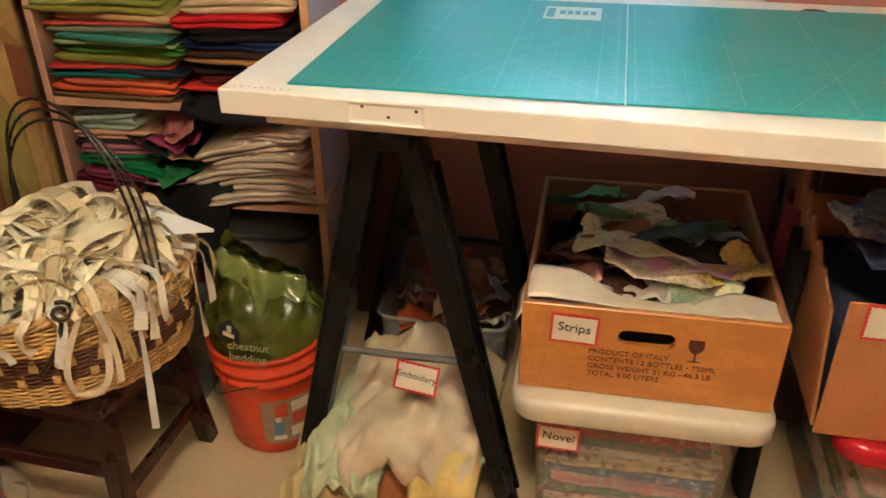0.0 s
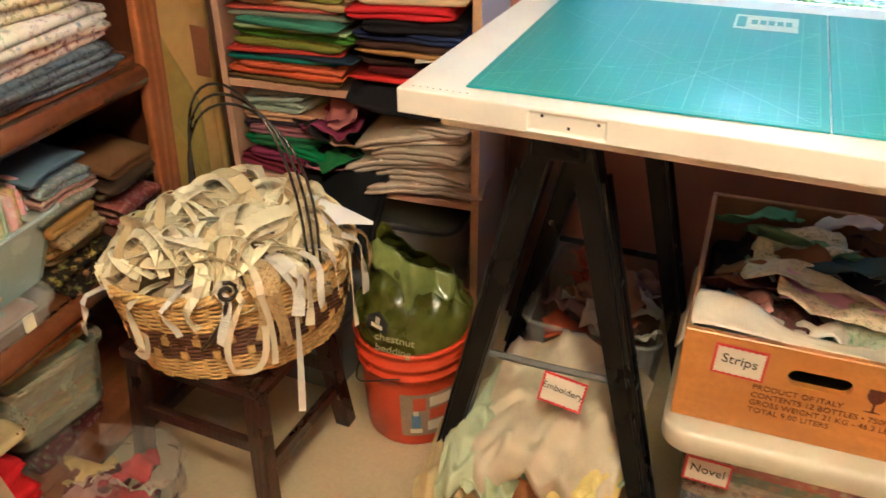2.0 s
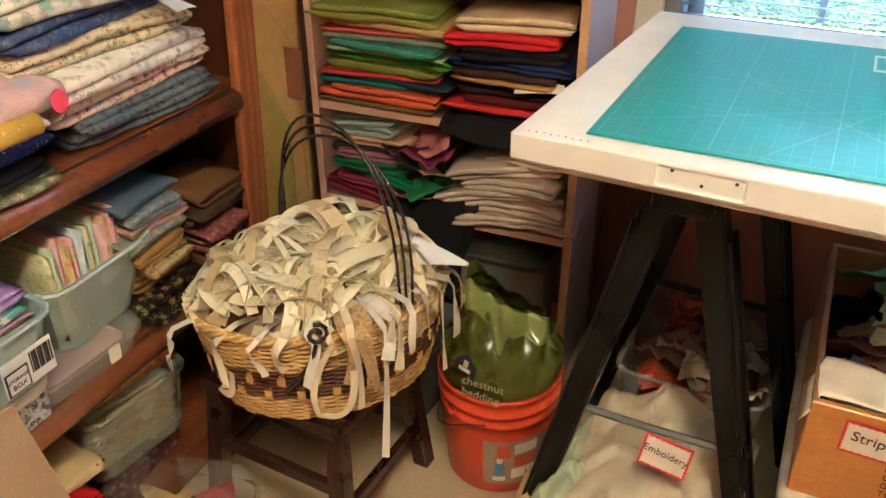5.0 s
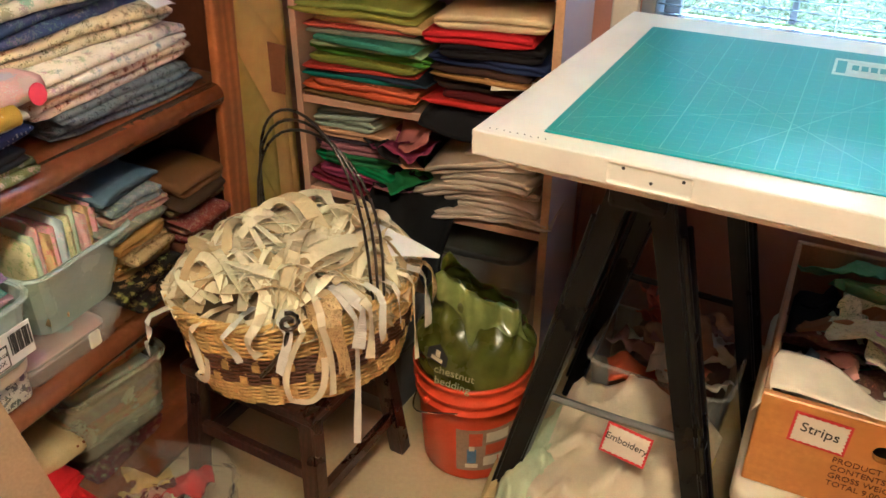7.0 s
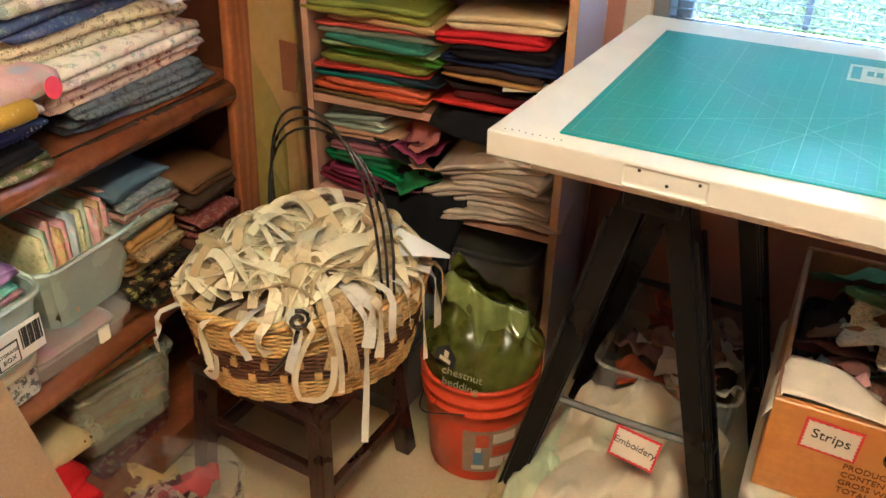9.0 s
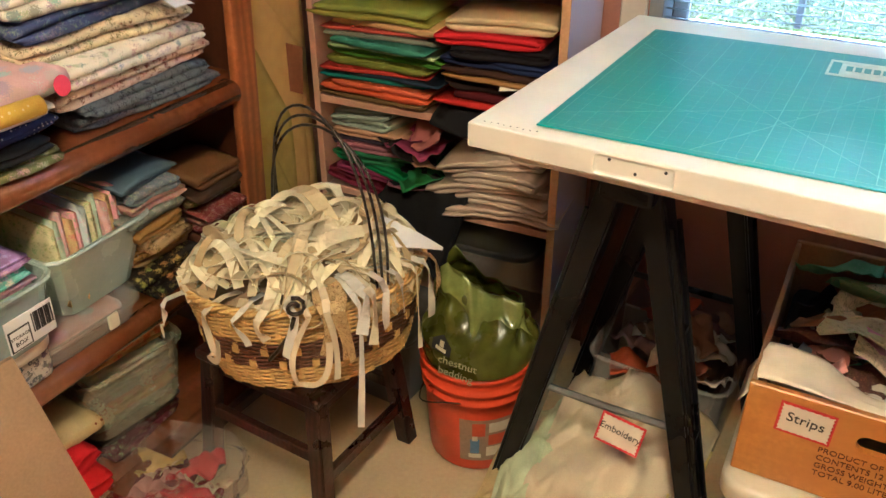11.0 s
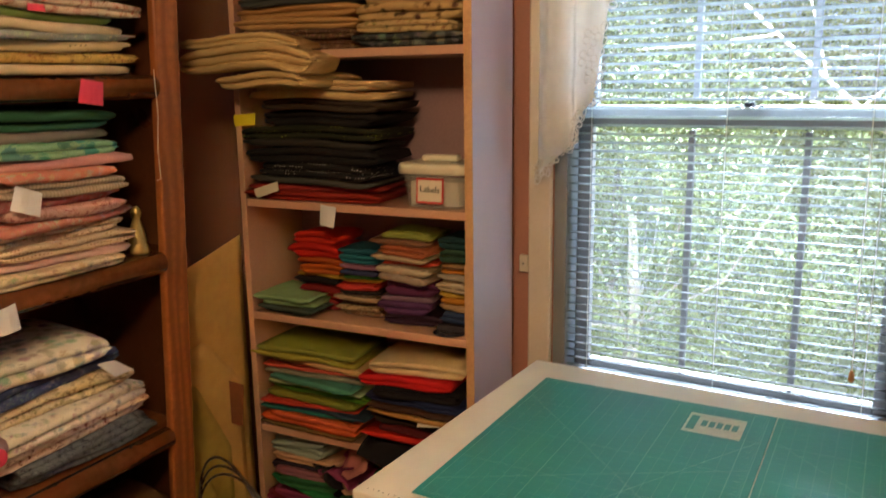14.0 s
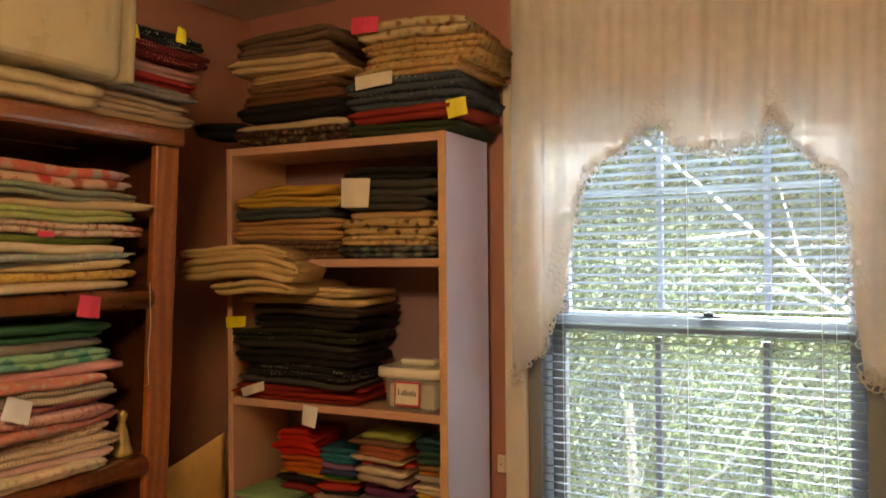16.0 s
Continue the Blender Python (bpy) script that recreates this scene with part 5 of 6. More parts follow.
def drape(x0, y0, z0, w, d, fall, amp, seed):
    def f(u, v):
        x = x0 + (u - 0.5) * w * (1 - 0.12 * v)
        over = max(0.0, v - 0.55) / 0.45
        y = y0 - (v - 0.3) * d * (1 - 0.45 * over)
        z = z0 - 0.10 * max(0, v - 0.15) - fall * over ** 1.1 * (0.75 + 0.6 * nz((u * 4, seed, 0), 1.0)) - 0.10 * abs(u - 0.5) ** 2 * 2
        z += amp * nz((u * 3.2, v * 3.2, seed), 1.0, seed) + amp * 0.55 * abs(nz((u * 4.5 + v * 2, v * 4 - u, seed), 1.0, seed)) + amp * 0.12 * abs(nz((u * 13, v * 9, seed), 1.0, seed)) + amp * 0.8 * max(0.0, 0.5 - 4.0 * abs(nz((u * 2.6 + v * 2.2, v * 2.0 - u * 1.6, seed + 2), 1.0, seed)))
        y += amp * 0.8 * nz((u * 5, v * 3, seed + 5), 1.0)
        return (x, y, max(0.004, z))
    return f


for k, (args, c, word) in enumerate((((0.25, 0.225, 0.285, 0.32, 0.46, 0.09, 0.045, 3), (0.62, 0.53, 0.38), "cream"), ((0.125, 0.17, 0.225, 0.18, 0.40, 0.05, 0.04, 7), (0.52, 0.58, 0.38), "pale yellow green"), ((0.335, 0.20, 0.235, 0.15, 0.44, 0.05, 0.03, 11), (0.70, 0.56, 0.20), "yellow hemmed"), ((0.06, 0.13, 0.15, 0.15, 0.34, 0.12, 0.035, 15), (0.55, 0.44, 0.22), "ochre and cream"))):
    tagged(part("draped_cloth", sheet(drape(*args), 44, 40, 0.002), fabric(c), None, smooth=True), f"crumpled {word} cloth draped over the fabric box", "fabric", "cloths over the box")
# clear tub with scraps behind
ct = thing("storage_bin", "open clear plastic tub of scraps behind the sawhorse leg", "storage bin", pose(0.245, 0.60, 0))
tub(ct, 0.31, 0.38, 0.28, CLEAR, 0.88, label="clear plastic tub")
WARM = [(0.42, 0.09, 0.04), (0.30, 0.16, 0.10), (0.52, 0.44, 0.34), (0.16, 0.10, 0.08), (0.22, 0.12, 0.11), (0.58, 0.52, 0.42), (0.28, 0.09, 0.05)]
for k in range(26):
    scrap(pose(0.245, 0.60, 0), rng.uniform(-0.10, 0.10), rng.uniform(-0.14, 0.14), 0.22 + 0.10 * rng.random() * (1.0 if k > 6 else 0.6), 0.10, 0.07, rng.uniform(-60, 60), fabric(WARM[k % 7]), "crumpled brown and cream scrap in the clear tub", 500 + k, "scraps in the clear tub")
scrap(pose(0.245, 0.60, 0), -0.04, -0.15, 0.25, 0.14, 0.12, 20, fabric((0.50, 0.10, 0.035)), "rust orange cotton scrap in the clear tub", 541, "scraps in the clear tub")
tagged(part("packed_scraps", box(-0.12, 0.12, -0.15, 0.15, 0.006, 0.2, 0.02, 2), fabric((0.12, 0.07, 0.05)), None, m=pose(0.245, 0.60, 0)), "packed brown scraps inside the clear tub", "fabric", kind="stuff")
# dark boards leaning in the gap behind the sawhorse
for k in range(2):
    fr = thing("leaning_board", "dark board leaning against the wall behind the sawhorse", "board", pose(-0.055 + 0.04 * k, 0.80, 0.002, -6.0, 0, 4 * k))
    part("panel", box(-0.05, 0.06, -0.006 - 0.02 * k, 0.006 - 0.02 * k, 0, 0.60 + 0.05 * k, 0.002), DARKWOOD, fr)

# ---- dark bookcase on the west wall ----
DK = pose(-0.690, -0.021, 0, 3.2, 0, 94.5)
dark = thing("dark_bookcase", "tall dark brown wooden bookcase with rounded shelf edges", "bookcase", DK)
U0, U1, DD = -1.05, 0.247, 0.345
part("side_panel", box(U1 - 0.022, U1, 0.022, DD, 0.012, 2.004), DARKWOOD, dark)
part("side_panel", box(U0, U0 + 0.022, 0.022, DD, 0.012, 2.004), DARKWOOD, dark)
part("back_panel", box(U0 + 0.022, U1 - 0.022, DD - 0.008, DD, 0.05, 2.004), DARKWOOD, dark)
part("stile", box(U1 - 0.070, U1, 0.0, 0.0215, 0, 2.004, 0.006, 3), STILE, dark, "reddish oak face frame stile")
part("stile", box(U0, U0 + 0.075, 0.0, 0.0215, 0, 2.004, 0.006, 3), STILE, dark, "reddish oak face frame stile")
SHELVES = (0.10, 0.472, 0.865, 1.290, 1.676)
for z in SHELVES:
    part("shelf", box(U0 + 0.023, U1 - 0.023, 0.022, DD - 0.009, z - 0.022, z, 0.001), DARKSHELF, dark)
    bm = bmesh.new()
    n_, rr = 9, []
    for u in (U0 + 0.076, U1 - 0.071):
        ring = [bm.verts.new((u, 0.0215, z + 0.001)), bm.verts.new((u, 0.0215, z - 0.048))]
        for k in range(n_):
            a = -math.pi / 2 - math.pi * k / (n_ - 1)
            ring.append(bm.verts.new((u, 0.012 + 0.022 * math.cos(a), z - 0.0235 + 0.0245 * math.sin(a))))
        rr.append(ring)
    m_ = len(rr[0])
    for k in range(m_):
        bm.faces.new((rr[0][k], rr[0][(k + 1) % m_], rr[1][(k + 1) % m_], rr[1][k]))
    bm.faces.new(rr[0][::-1])
    bm.faces.new(rr[1])
    part("shelf_edge", bm, DARKSHELF, dark, "rounded glossy shelf front", True)
part("top_board", box(U0 - 0.01, U1 + 0.012, -0.012, DD, 2.005, 2.050, 0.014, 3), DARKSHELF, dark, "rounded top board")

WOOD_W = "on a dark bookcase shelf"
G1 = "fabrics on the dark bookcase"
BR = (0.25, 0.10, 0.03)
z = 0.867
stack(DK, -0.205, 0.165, z, 0.26, [("slate blue flecked", (0.15, 0.175, 0.205), 0.030, "floral", (0.04, 0.05, 0.07), 90.0), ("slate blue flecked", (0.15, 0.175, 0.205), 0.026, "floral", (0.04, 0.05, 0.07), 90.0), ("cream with red sprigs", (0.80, 0.66, 0.54), 0.040, "floral", (0.36, 0.10, 0.07), 75.0), ("off-white sprigged", (0.80, 0.74, 0.64), 0.042, "floral", (0.56, 0.52, 0.46), 60.0), ("cream with green sprigs", (0.76, 0.66, 0.44), 0.046, "floral", (0.22, 0.17, 0.08), 80.0), ("navy blue floral", (0.06, 0.08, 0.19), 0.040, "floral", (0.22, 0.26, 0.36), 70.0), ("white and grey floral", (0.74, 0.70, 0.60), 0.046, "print", (0.52, 0.52, 0.48), 40.0)], G1, WOOD_W, 0.012, 0.0, -0.55)
stack(DK, -0.605, -0.262, z, 0.26, [("olive green floral", (0.15, 0.16, 0.07), 0.026, "floral", (0.6, 0.45, 0.35), 70.0), ("black", (0.015, 0.016, 0.022), 0.026), ("navy polka-dot", (0.03, 0.045, 0.15), 0.026, "dots", (0.6, 0.62, 0.7), 110.0), ("white", (0.74, 0.70, 0.62), 0.028)], G1, WOOD_W, 0.0)
yel = thing("fabric_roll", "rolled yellow cotton lying on the pile", "fabric roll", DK @ pose(-0.400, -0.046, 0.974))
part("roll", tube([(-0.09, 0, 0.016), (0.0, 0.002, 0.017), (0.075, 0.0, 0.016)], 0.0155, 10), fabric((0.66, 0.42, 0.05), "dots", (0.75, 0.6, 0.3), 90.0), yel, "", True)
pink = thing("plastic_packet", "pink floral packet with a red round sticker", "packet", DK @ pose(-0.348, -0.028, 0.976, 0, 0, 5))
part("packet", folded(0.23, 0.18, 0.048, 1, 77), fabric((0.66, 0.42, 0.42), "print", (0.75, 0.6, 0.6), 26.0), pink, "", True)
part("sticker", lathe([(0.017, 0), (0.0165, 0.001)], 20), REDTAG, pink, "red round sticker", m=pose(0.075, -0.014, 0.026, 80))
# shelf with boxes
PASTEL = [((0.66, 0.60, 0.34), (0.4, 0.5, 0.2)), ((0.46, 0.58, 0.42), (0.7, 0.7, 0.5)), ((0.66, 0.38, 0.36), (0.8, 0.7, 0.6)), ((0.60, 0.44, 0.20), (0.7, 0.3, 0.2)), ((0.70, 0.34, 0.38), (0.5, 0.5, 0.3)), ((0.48, 0.60, 0.62), (0.7, 0.7, 0.7)), ((0.40, 0.56, 0.58), (0.6, 0.7, 0.7))]
bb = thing("storage_box", "frosted blue plastic box of upright pastel fabric folds", "storage box", DK @ pose(-0.225, 0.140, 0.5375, 0, 0, 2))
tub(bb, 0.245, 0.28, 0.15, FROST, 0.74)
BM = DK @ pose(-0.225, 0.140, 0.5375, 0, 0, 2)
for k in range(14):
    c1, c2 = PASTEL[k % 7]
    ob = new("folded_fabric", finish("folded_fabric", folded(0.20, 0.165, 0.013, 1, 700 + k), fabric(c1, "floral", c2, 80.0), True))
    ob.matrix_basis = BM @ pose(-0.085 + 0.0125 * k, 0.0, 0.030 + 0.010 * (k % 3), 0, 0, 0) @ pose(0, 0, 0, 90, 0, 90) @ pose(0, 0, 0, 0, 0.6 * k - 3, 0)
    tagged(ob, "pastel floral cotton folded upright in the blue box", "fabric", "fabrics in the blue box")
fb = thing("storage_box", "flat clear plastic box with snap lid", "storage box", DK @ pose(-0.272, 0.120, 0.4725, 0, 0, -2))
tub(fb, 0.235, 0.225, 0.045, CLEAR, 0.94)
lid(fb, 0.248, 0.240, 0.0455, 0.018, CLEAR, "clear lid")
part("contents", box(-0.09, 0.09, -0.085, 0.085, 0.006, 0.038, 0.01, 2), fabric((0.58, 0.30, 0.26), "print", (0.7, 0.5, 0.45), 30.0), fb, "pink fabric seen through the plastic")
part("latch", box(0.02, 0.045, -0.1250, -0.1205, 0.018, 0.052, 0.003), LIDWHITE, fb)
sb = thing("storage_box", "clear printed storage box of folded bright fabrics", "storage box", DK @ pose(-0.487, 0.108, 0.570, 0, 0, 1))
tub(sb, 0.25, 0.28, 0.125, FROST, 0.9)
part("printed_sticker", box(0.012, 0.105, -0.1405, -0.1385, 0.022, 0.085), PAPER, sb, "white sticker with black bars")
for k in range(11):
    part("bar", box(0.062 + 0.0037 * k, 0.064 + 0.0037 * k + 0.001 * (k % 3), -0.1416, -0.1408, 0.040, 0.078), BARBLACK, sb)
bm = box(0.014, 0.056, -0.1416, -0.1408, 0.024, 0.066)
part("emblem_frame", bm, BARBLACK, sb)
part("emblem_field", box(0.017, 0.053, -0.1424, -0.1418, 0.027, 0.063), PAPER, sb)
writing("writing", "STORAGE", 0.0085, BARBLACK, sb, pose(0.035, -0.1428, 0.050, 90))
writing("writing", "BOX", 0.012, BARBLACK, sb, pose(0.035, -0.1428, 0.037, 90))
SMB = DK @ pose(-0.487, 0.108, 0.570, 0, 0, 1)
BRIGHT = [((0.58, 0.36, 0.44), (0.7, 0.6, 0.6)), ((0.16, 0.42, 0.36), (0.7, 0.7, 0.7)), ((0.36, 0.22, 0.46), (0.7, 0.6, 0.8)), ((0.62, 0.58, 0.52), (0.5, 0.2, 0.3)), ((0.22, 0.34, 0.20), (0.7, 0.6, 0.4))]
fill(SMB, 0.22, 0.24, 0.012, 8, 0.0185, BRIGHT, "fabrics in the storage box", "inside the storage box", 90, "bright printed")
wb = thing("storage_box", "damask patterned box with white lid", "storage box", DK @ pose(-0.505, 0.118, 0.4725))
part("box_body", box(-0.115, 0.125, -0.115, 0.12, 0.0, 0.070, 0.012, 3), TOILE, wb, "grey damask printed sides")
lid(wb, 0.285, 0.26, 0.0705, 0.026, LIDWHITE, "white lid")
stack(DK, -0.150, 0.005, 0.562, 0.16, [("mustard tan", (0.36, 0.22, 0.06), 0.03, "floral", (0.2, 0.1, 0.03), 80.0), ("tan floral", (0.42, 0.30, 0.14), 0.03, "floral", (0.2, 0.12, 0.05), 70.0), ("mustard", (0.36, 0.20, 0.05), 0.03), ("grey green print", (0.20, 0.22, 0.18), 0.028, "floral", (0.45, 0.42, 0.35), 90.0), ("rose print", (0.42, 0.24, 0.20), 0.026, "floral", (0.6, 0.5, 0.4), 90.0), ("slate print", (0.16, 0.20, 0.22), 0.026, "floral", (0.4, 0.42, 0.4), 90.0), ("blue grey", (0.10, 0.15, 0.20), 0.024)], G1, WOOD_W, 0.015)
stack(DK, 0.035, 0.180, 0.473, 0.18, [("black brown", (0.03, 0.018, 0.014), 0.045), ("dark brown", (0.10, 0.04, 0.02), 0.024), ("burgundy print", (0.16, 0.035, 0.03), 0.022, "floral", (0.4, 0.25, 0.2), 100.0), ("rose brown print", (0.26, 0.12, 0.09), 0.022, "floral", (0.45, 0.3, 0.25), 100.0), ("burgundy print", (0.17, 0.04, 0.035), 0.022, "floral", (0.4, 0.25, 0.2), 100.0), ("dark olive print", (0.12, 0.09, 0.04), 0.024, "floral", (0.35, 0.28, 0.15), 100.0), ("black brown", (0.05, 0.03, 0.02), 0.022), ("dark brown", (0.16, 0.075, 0.03), 0.034)], G1, WOOD_W, 0.0)
stack(DK, -0.145, 0.035, 0.473, 0.24, [("black with gold flowers", (0.018, 0.014, 0.012), 0.034, "floral", (0.45, 0.32, 0.08), 55.0), ("black with gold flowers", (0.018, 0.014, 0.012), 0.034, "floral", (0.45, 0.32, 0.08), 55.0), ("tan ribbed", (0.44, 0.30, 0.14), 0.030, "stripe", (0.30, 0.18, 0.08), 60.0)], G1, WOOD_W, 0.02)
stack(DK, -0.40, -0.13, 0.721, 0.10, [("blue print", (0.06, 0.11, 0.22), 0.05, "floral", (0.3, 0.4, 0.5), 70.0)], G1, WOOD_W, 0.22)
stack(DK, -0.40, -0.13, 0.473, 0.10, [("dark blue", (0.04, 0.06, 0.10), 0.12), ("teal print", (0.10, 0.17, 0.20), 0.128, "floral", (0.3, 0.4, 0.4), 70.0)], G1, WOOD_W, 0.22)
# bottom shelf and floor
lowbin = thing("storage_bin", "milky plastic bin of folded fabrics on the bottom shelf", "storage bin", DK @ pose(-0.175, 0.135, 0.1905, 0, 0, -8))
tub(lowbin, 0.25, 0.23, 0.165, mat("milky_yellow_plastic", (0.55, 0.55, 0.40), 0.25, var=0.08, alpha=0.38), 0.9)
fill(DK @ pose(-0.175, 0.135, 0.1905, 0, 0, -8), 0.21, 0.20, 0.008, 8, 0.026, [((0.40, 0.46, 0.34), (0.6, 0.6, 0.5)), ((0.55, 0.40, 0.14), (0.6, 0.1, 0.05)), ((0.50, 0.16, 0.05), (0.7, 0.5, 0.2)), ((0.26, 0.22, 0.22), (0.5, 0.45, 0.4)), ((0.44, 0.36, 0.26), (0.3, 0.2, 0.15))], "fabrics in the milky bin", "inside the milky bin", 110)
stack(DK, -0.28, -0.06, 0.1005, 0.24, [("dark plum print", (0.10, 0.02, 0.03), 0.045, "floral", (0.3, 0.2, 0.15), 60.0), ("dark brown", (0.05, 0.03, 0.02), 0.044)], G1, "on the bottom bookcase shelf", 0.04)
stack(DK, -0.58, -0.345, 0.1005, 0.26, [("dark red print", (0.28, 0.02, 0.02), 0.04, "floral", (0.5, 0.3, 0.2), 60.0), ("dark red print", (0.28, 0.02, 0.02), 0.03, "floral", (0.5, 0.3, 0.2), 60.0), ("cream sprigged", (0.55, 0.42, 0.28), 0.026, "floral", (0.4, 0.1, 0.1), 80.0), ("bright red", (0.55, 0.012, 0.012), 0.05), ("red", (0.50, 0.012, 0.014), 0.03)], G1, "on the bottom bookcase shelf", -0.05)
stack(DK, -0.45, -0.295, 0.277, 0.16, [("cream with brown dots", (0.58, 0.44, 0.22), 0.022, "dots", (0.25, 0.10, 0.04), 70.0)], G1, "on the bottom bookcase shelf", 0.0)


def plastic_bag(u, v):
    a = math.tau * u
    r = 0.155 * math.sin(math.pi * (0.08 + 0.9 * v)) ** 0.6
    c = 1 + 0.28 * nz((math.cos(a) * 1.6, math.sin(a) * 1.6, v * 3), 1.8, 6) + 0.12 * nz((math.cos(a) * 4, math.sin(a) * 4, v * 7), 1.6, 2)
    return (r * math.cos(a) * c * 1.15, r * math.sin(a) * c * 0.75, 0.004 + 0.215 * v * (1 + 0.18 * math.sin(3 * a)))


fbag = thing("clear_plastic_bag", "crinkled clear plastic bag of red patchwork fabric", "plastic bag", pose(-0.60, -0.25, 0, 0, 0, 20))
part("film", sheet(plastic_bag, 48, 20, 0.0008), FILM, fbag, "crinkled clear film")
rng = random.Random(55)
REDS = [((0.30, 0.02, 0.025), "floral", (0.5, 0.3, 0.2)), ((0.55, 0.42, 0.26), "floral", (0.4, 0.1, 0.1)), ((0.42, 0.03, 0.03), "", None), ((0.45, 0.22, 0.18), "", None), ((0.10, 0.015, 0.015), "", None), ((0.52, 0.34, 0.10), "", None)]
for k in range(18):
    c1, pt, c2 = REDS[k % 6]
    scrap(pose(-0.60, -0.25, 0, 0, 0, 20), rng.uniform(-0.10, 0.10), rng.uniform(-0.06, 0.06), rng.uniform(0.05, 0.10), 0.09, 0.08, rng.uniform(-90, 90), fabric(c1, pt, c2, 80.0), "red and cream patchwork scrap inside the clear bag", 600 + k, "scraps in the clear bag")
tagged(part("packed_scraps", box(-0.10, 0.10, -0.06, 0.06, 0.006, 0.05, 0.02, 2), fabric((0.20, 0.02, 0.02), "floral", (0.4, 0.3, 0.2), 60.0), None, m=pose(-0.60, -0.25, 0, 0, 0, 20)), "packed red scraps in the clear bag", "fabric", kind="stuff")
flat = thing("flattened_carton", "flattened tan cardboard carton leaning by the bookcase", "cardboard", pose(-0.515, -0.52, 0.001))
bm = bmesh.new()
vs = [bm.verts.new(p) for p in ((0, -0.50, 0), (0, 0.10, 0), (0, 0.0, 0.637), (0, -0.50, 0.655))]
bm.faces.new(vs)
r = bmesh.ops.extrude_face_region(bm, geom=bm.faces[:])
for v in (g for g in r["geom"] if isinstance(g, bmesh.types.BMVert)):
    v.co.x -= 0.007
part("board", bm, CARTON2, flat)
# upper shelves
stack(DK, -0.225, 0.085, 1.292, 0.26, [("cream crumpled", (0.62, 0.50, 0.34), 0.024, "floral", (0.5, 0.4, 0.3), 60.0), ("pale pink", (0.62, 0.40, 0.38), 0.020), ("cream dotted", (0.60, 0.46, 0.32), 0.028, "dots", (0.3, 0.15, 0.08), 120.0), ("cream sprigged", (0.62, 0.48, 0.34), 0.026, "floral", (0.4, 0.25, 0.15), 90.0), ("rose sprigged", (0.52, 0.20, 0.16), 0.022, "floral", (0.65, 0.5, 0.4), 80.0), ("pink sprigged", (0.60, 0.36, 0.32), 0.022, "floral", (0.4, 0.1, 0.1), 90.0), ("dusty rose", (0.44, 0.14, 0.14), 0.02, "floral", (0.6, 0.4, 0.35), 70.0), ("taupe striped", (0.44, 0.36, 0.28), 0.03, "stripe", (0.3, 0.24, 0.18), 40.0), ("coral print", (0.58, 0.22, 0.16), 0.02, "floral", (0.65, 0.5, 0.4), 60.0), ("pink", (0.58, 0.28, 0.28), 0.018), ("mint and aqua print", (0.26, 0.46, 0.28), 0.03, "print", (0.12, 0.35, 0.3), 24.0), ("grey", (0.22, 0.19, 0.17), 0.022), ("dark green", (0.03, 0.10, 0.055), 0.036)], G1, WOOD_W, 0.0)
stack(DK, -0.585, -0.245, 1.292, 0.26, [("white sprigged", (0.62, 0.54, 0.46), 0.05, "floral", (0.4, 0.3, 0.3), 80.0), ("lilac print", (0.52, 0.40, 0.46), 0.045, "floral", (0.7, 0.6, 0.6), 70.0), ("rose", (0.48, 0.16, 0.14), 0.04), ("orange print", (0.56, 0.26, 0.08), 0.03, "floral", (0.4, 0.1, 0.05), 80.0), ("raspberry", (0.46, 0.08, 0.10), 0.04), ("coral", (0.56, 0.16, 0.12), 0.03), ("yellow print", (0.60, 0.38, 0.06), 0.03), ("white", (0.62, 0.58, 0.52), 0.02)], G1, WOOD_W, 0.0)
stack(DK, -0.345, 0.150, 1.678, 0.26, [("cream", (0.56, 0.42, 0.26), 0.018), ("mustard sprigged", (0.52, 0.34, 0.10), 0.022, "floral", (0.3, 0.15, 0.05), 80.0), ("cream dotted", (0.56, 0.44, 0.24), 0.022, "dots", (0.25, 0.2, 0.1), 90.0), ("blue grey", (0.24, 0.26, 0.24), 0.014, "floral", (0.5, 0.5, 0.4), 90.0), ("cream", (0.60, 0.48, 0.32), 0.02), ("green", (0.16, 0.22, 0.06), 0.018), ("cream with red sprigs", (0.60, 0.46, 0.34), 0.028, "floral", (0.45, 0.08, 0.05), 70.0), ("lime sprigged", (0.34, 0.36, 0.12), 0.026, "floral", (0.55, 0.5, 0.3), 80.0), ("tan", (0.48, 0.34, 0.20), 0.02), ("sage print", (0.22, 0.23, 0.16), 0.024, "floral", (0.35, 0.33, 0.25), 60.0), ("coral and cream floral", (0.55, 0.36, 0.24), 0.022, "print", (0.55, 0.10, 0.06), 22.0), ("coral floral", (0.55, 0.14, 0.10), 0.022, "print", (0.6, 0.4, 0.3), 30.0)], G1, WOOD_W, 0.0)
stack(DK, -0.13, 0.325, 2.052, 0.24, [("tan checked", (0.48, 0.34, 0.20), 0.03, "stripe", (0.4, 0.27, 0.15), 70.0), ("tan checked", (0.48, 0.34, 0.20), 0.03, "stripe", (0.4, 0.27, 0.15), 70.0), ("grey", (0.20, 0.17, 0.15), 0.026, "floral", (0.3, 0.26, 0.22), 80.0), ("dark red", (0.34, 0.03, 0.025), 0.03), ("pale rose", (0.52, 0.30, 0.24), 0.028), ("black and red print", (0.10, 0.012, 0.012), 0.034, "dots", (0.5, 0.2, 0.15), 130.0), ("black dotted", (0.012, 0.012, 0.014), 0.034, "dots", (0.55, 0.55, 0.5), 130.0)], G1, "on top of the dark bookcase", 0.01)
wbx = thing("storage_box", "milky white plastic box on top of the dark bookcase", "storage box", DK @ pose(-0.140, 0.06, 2.113))
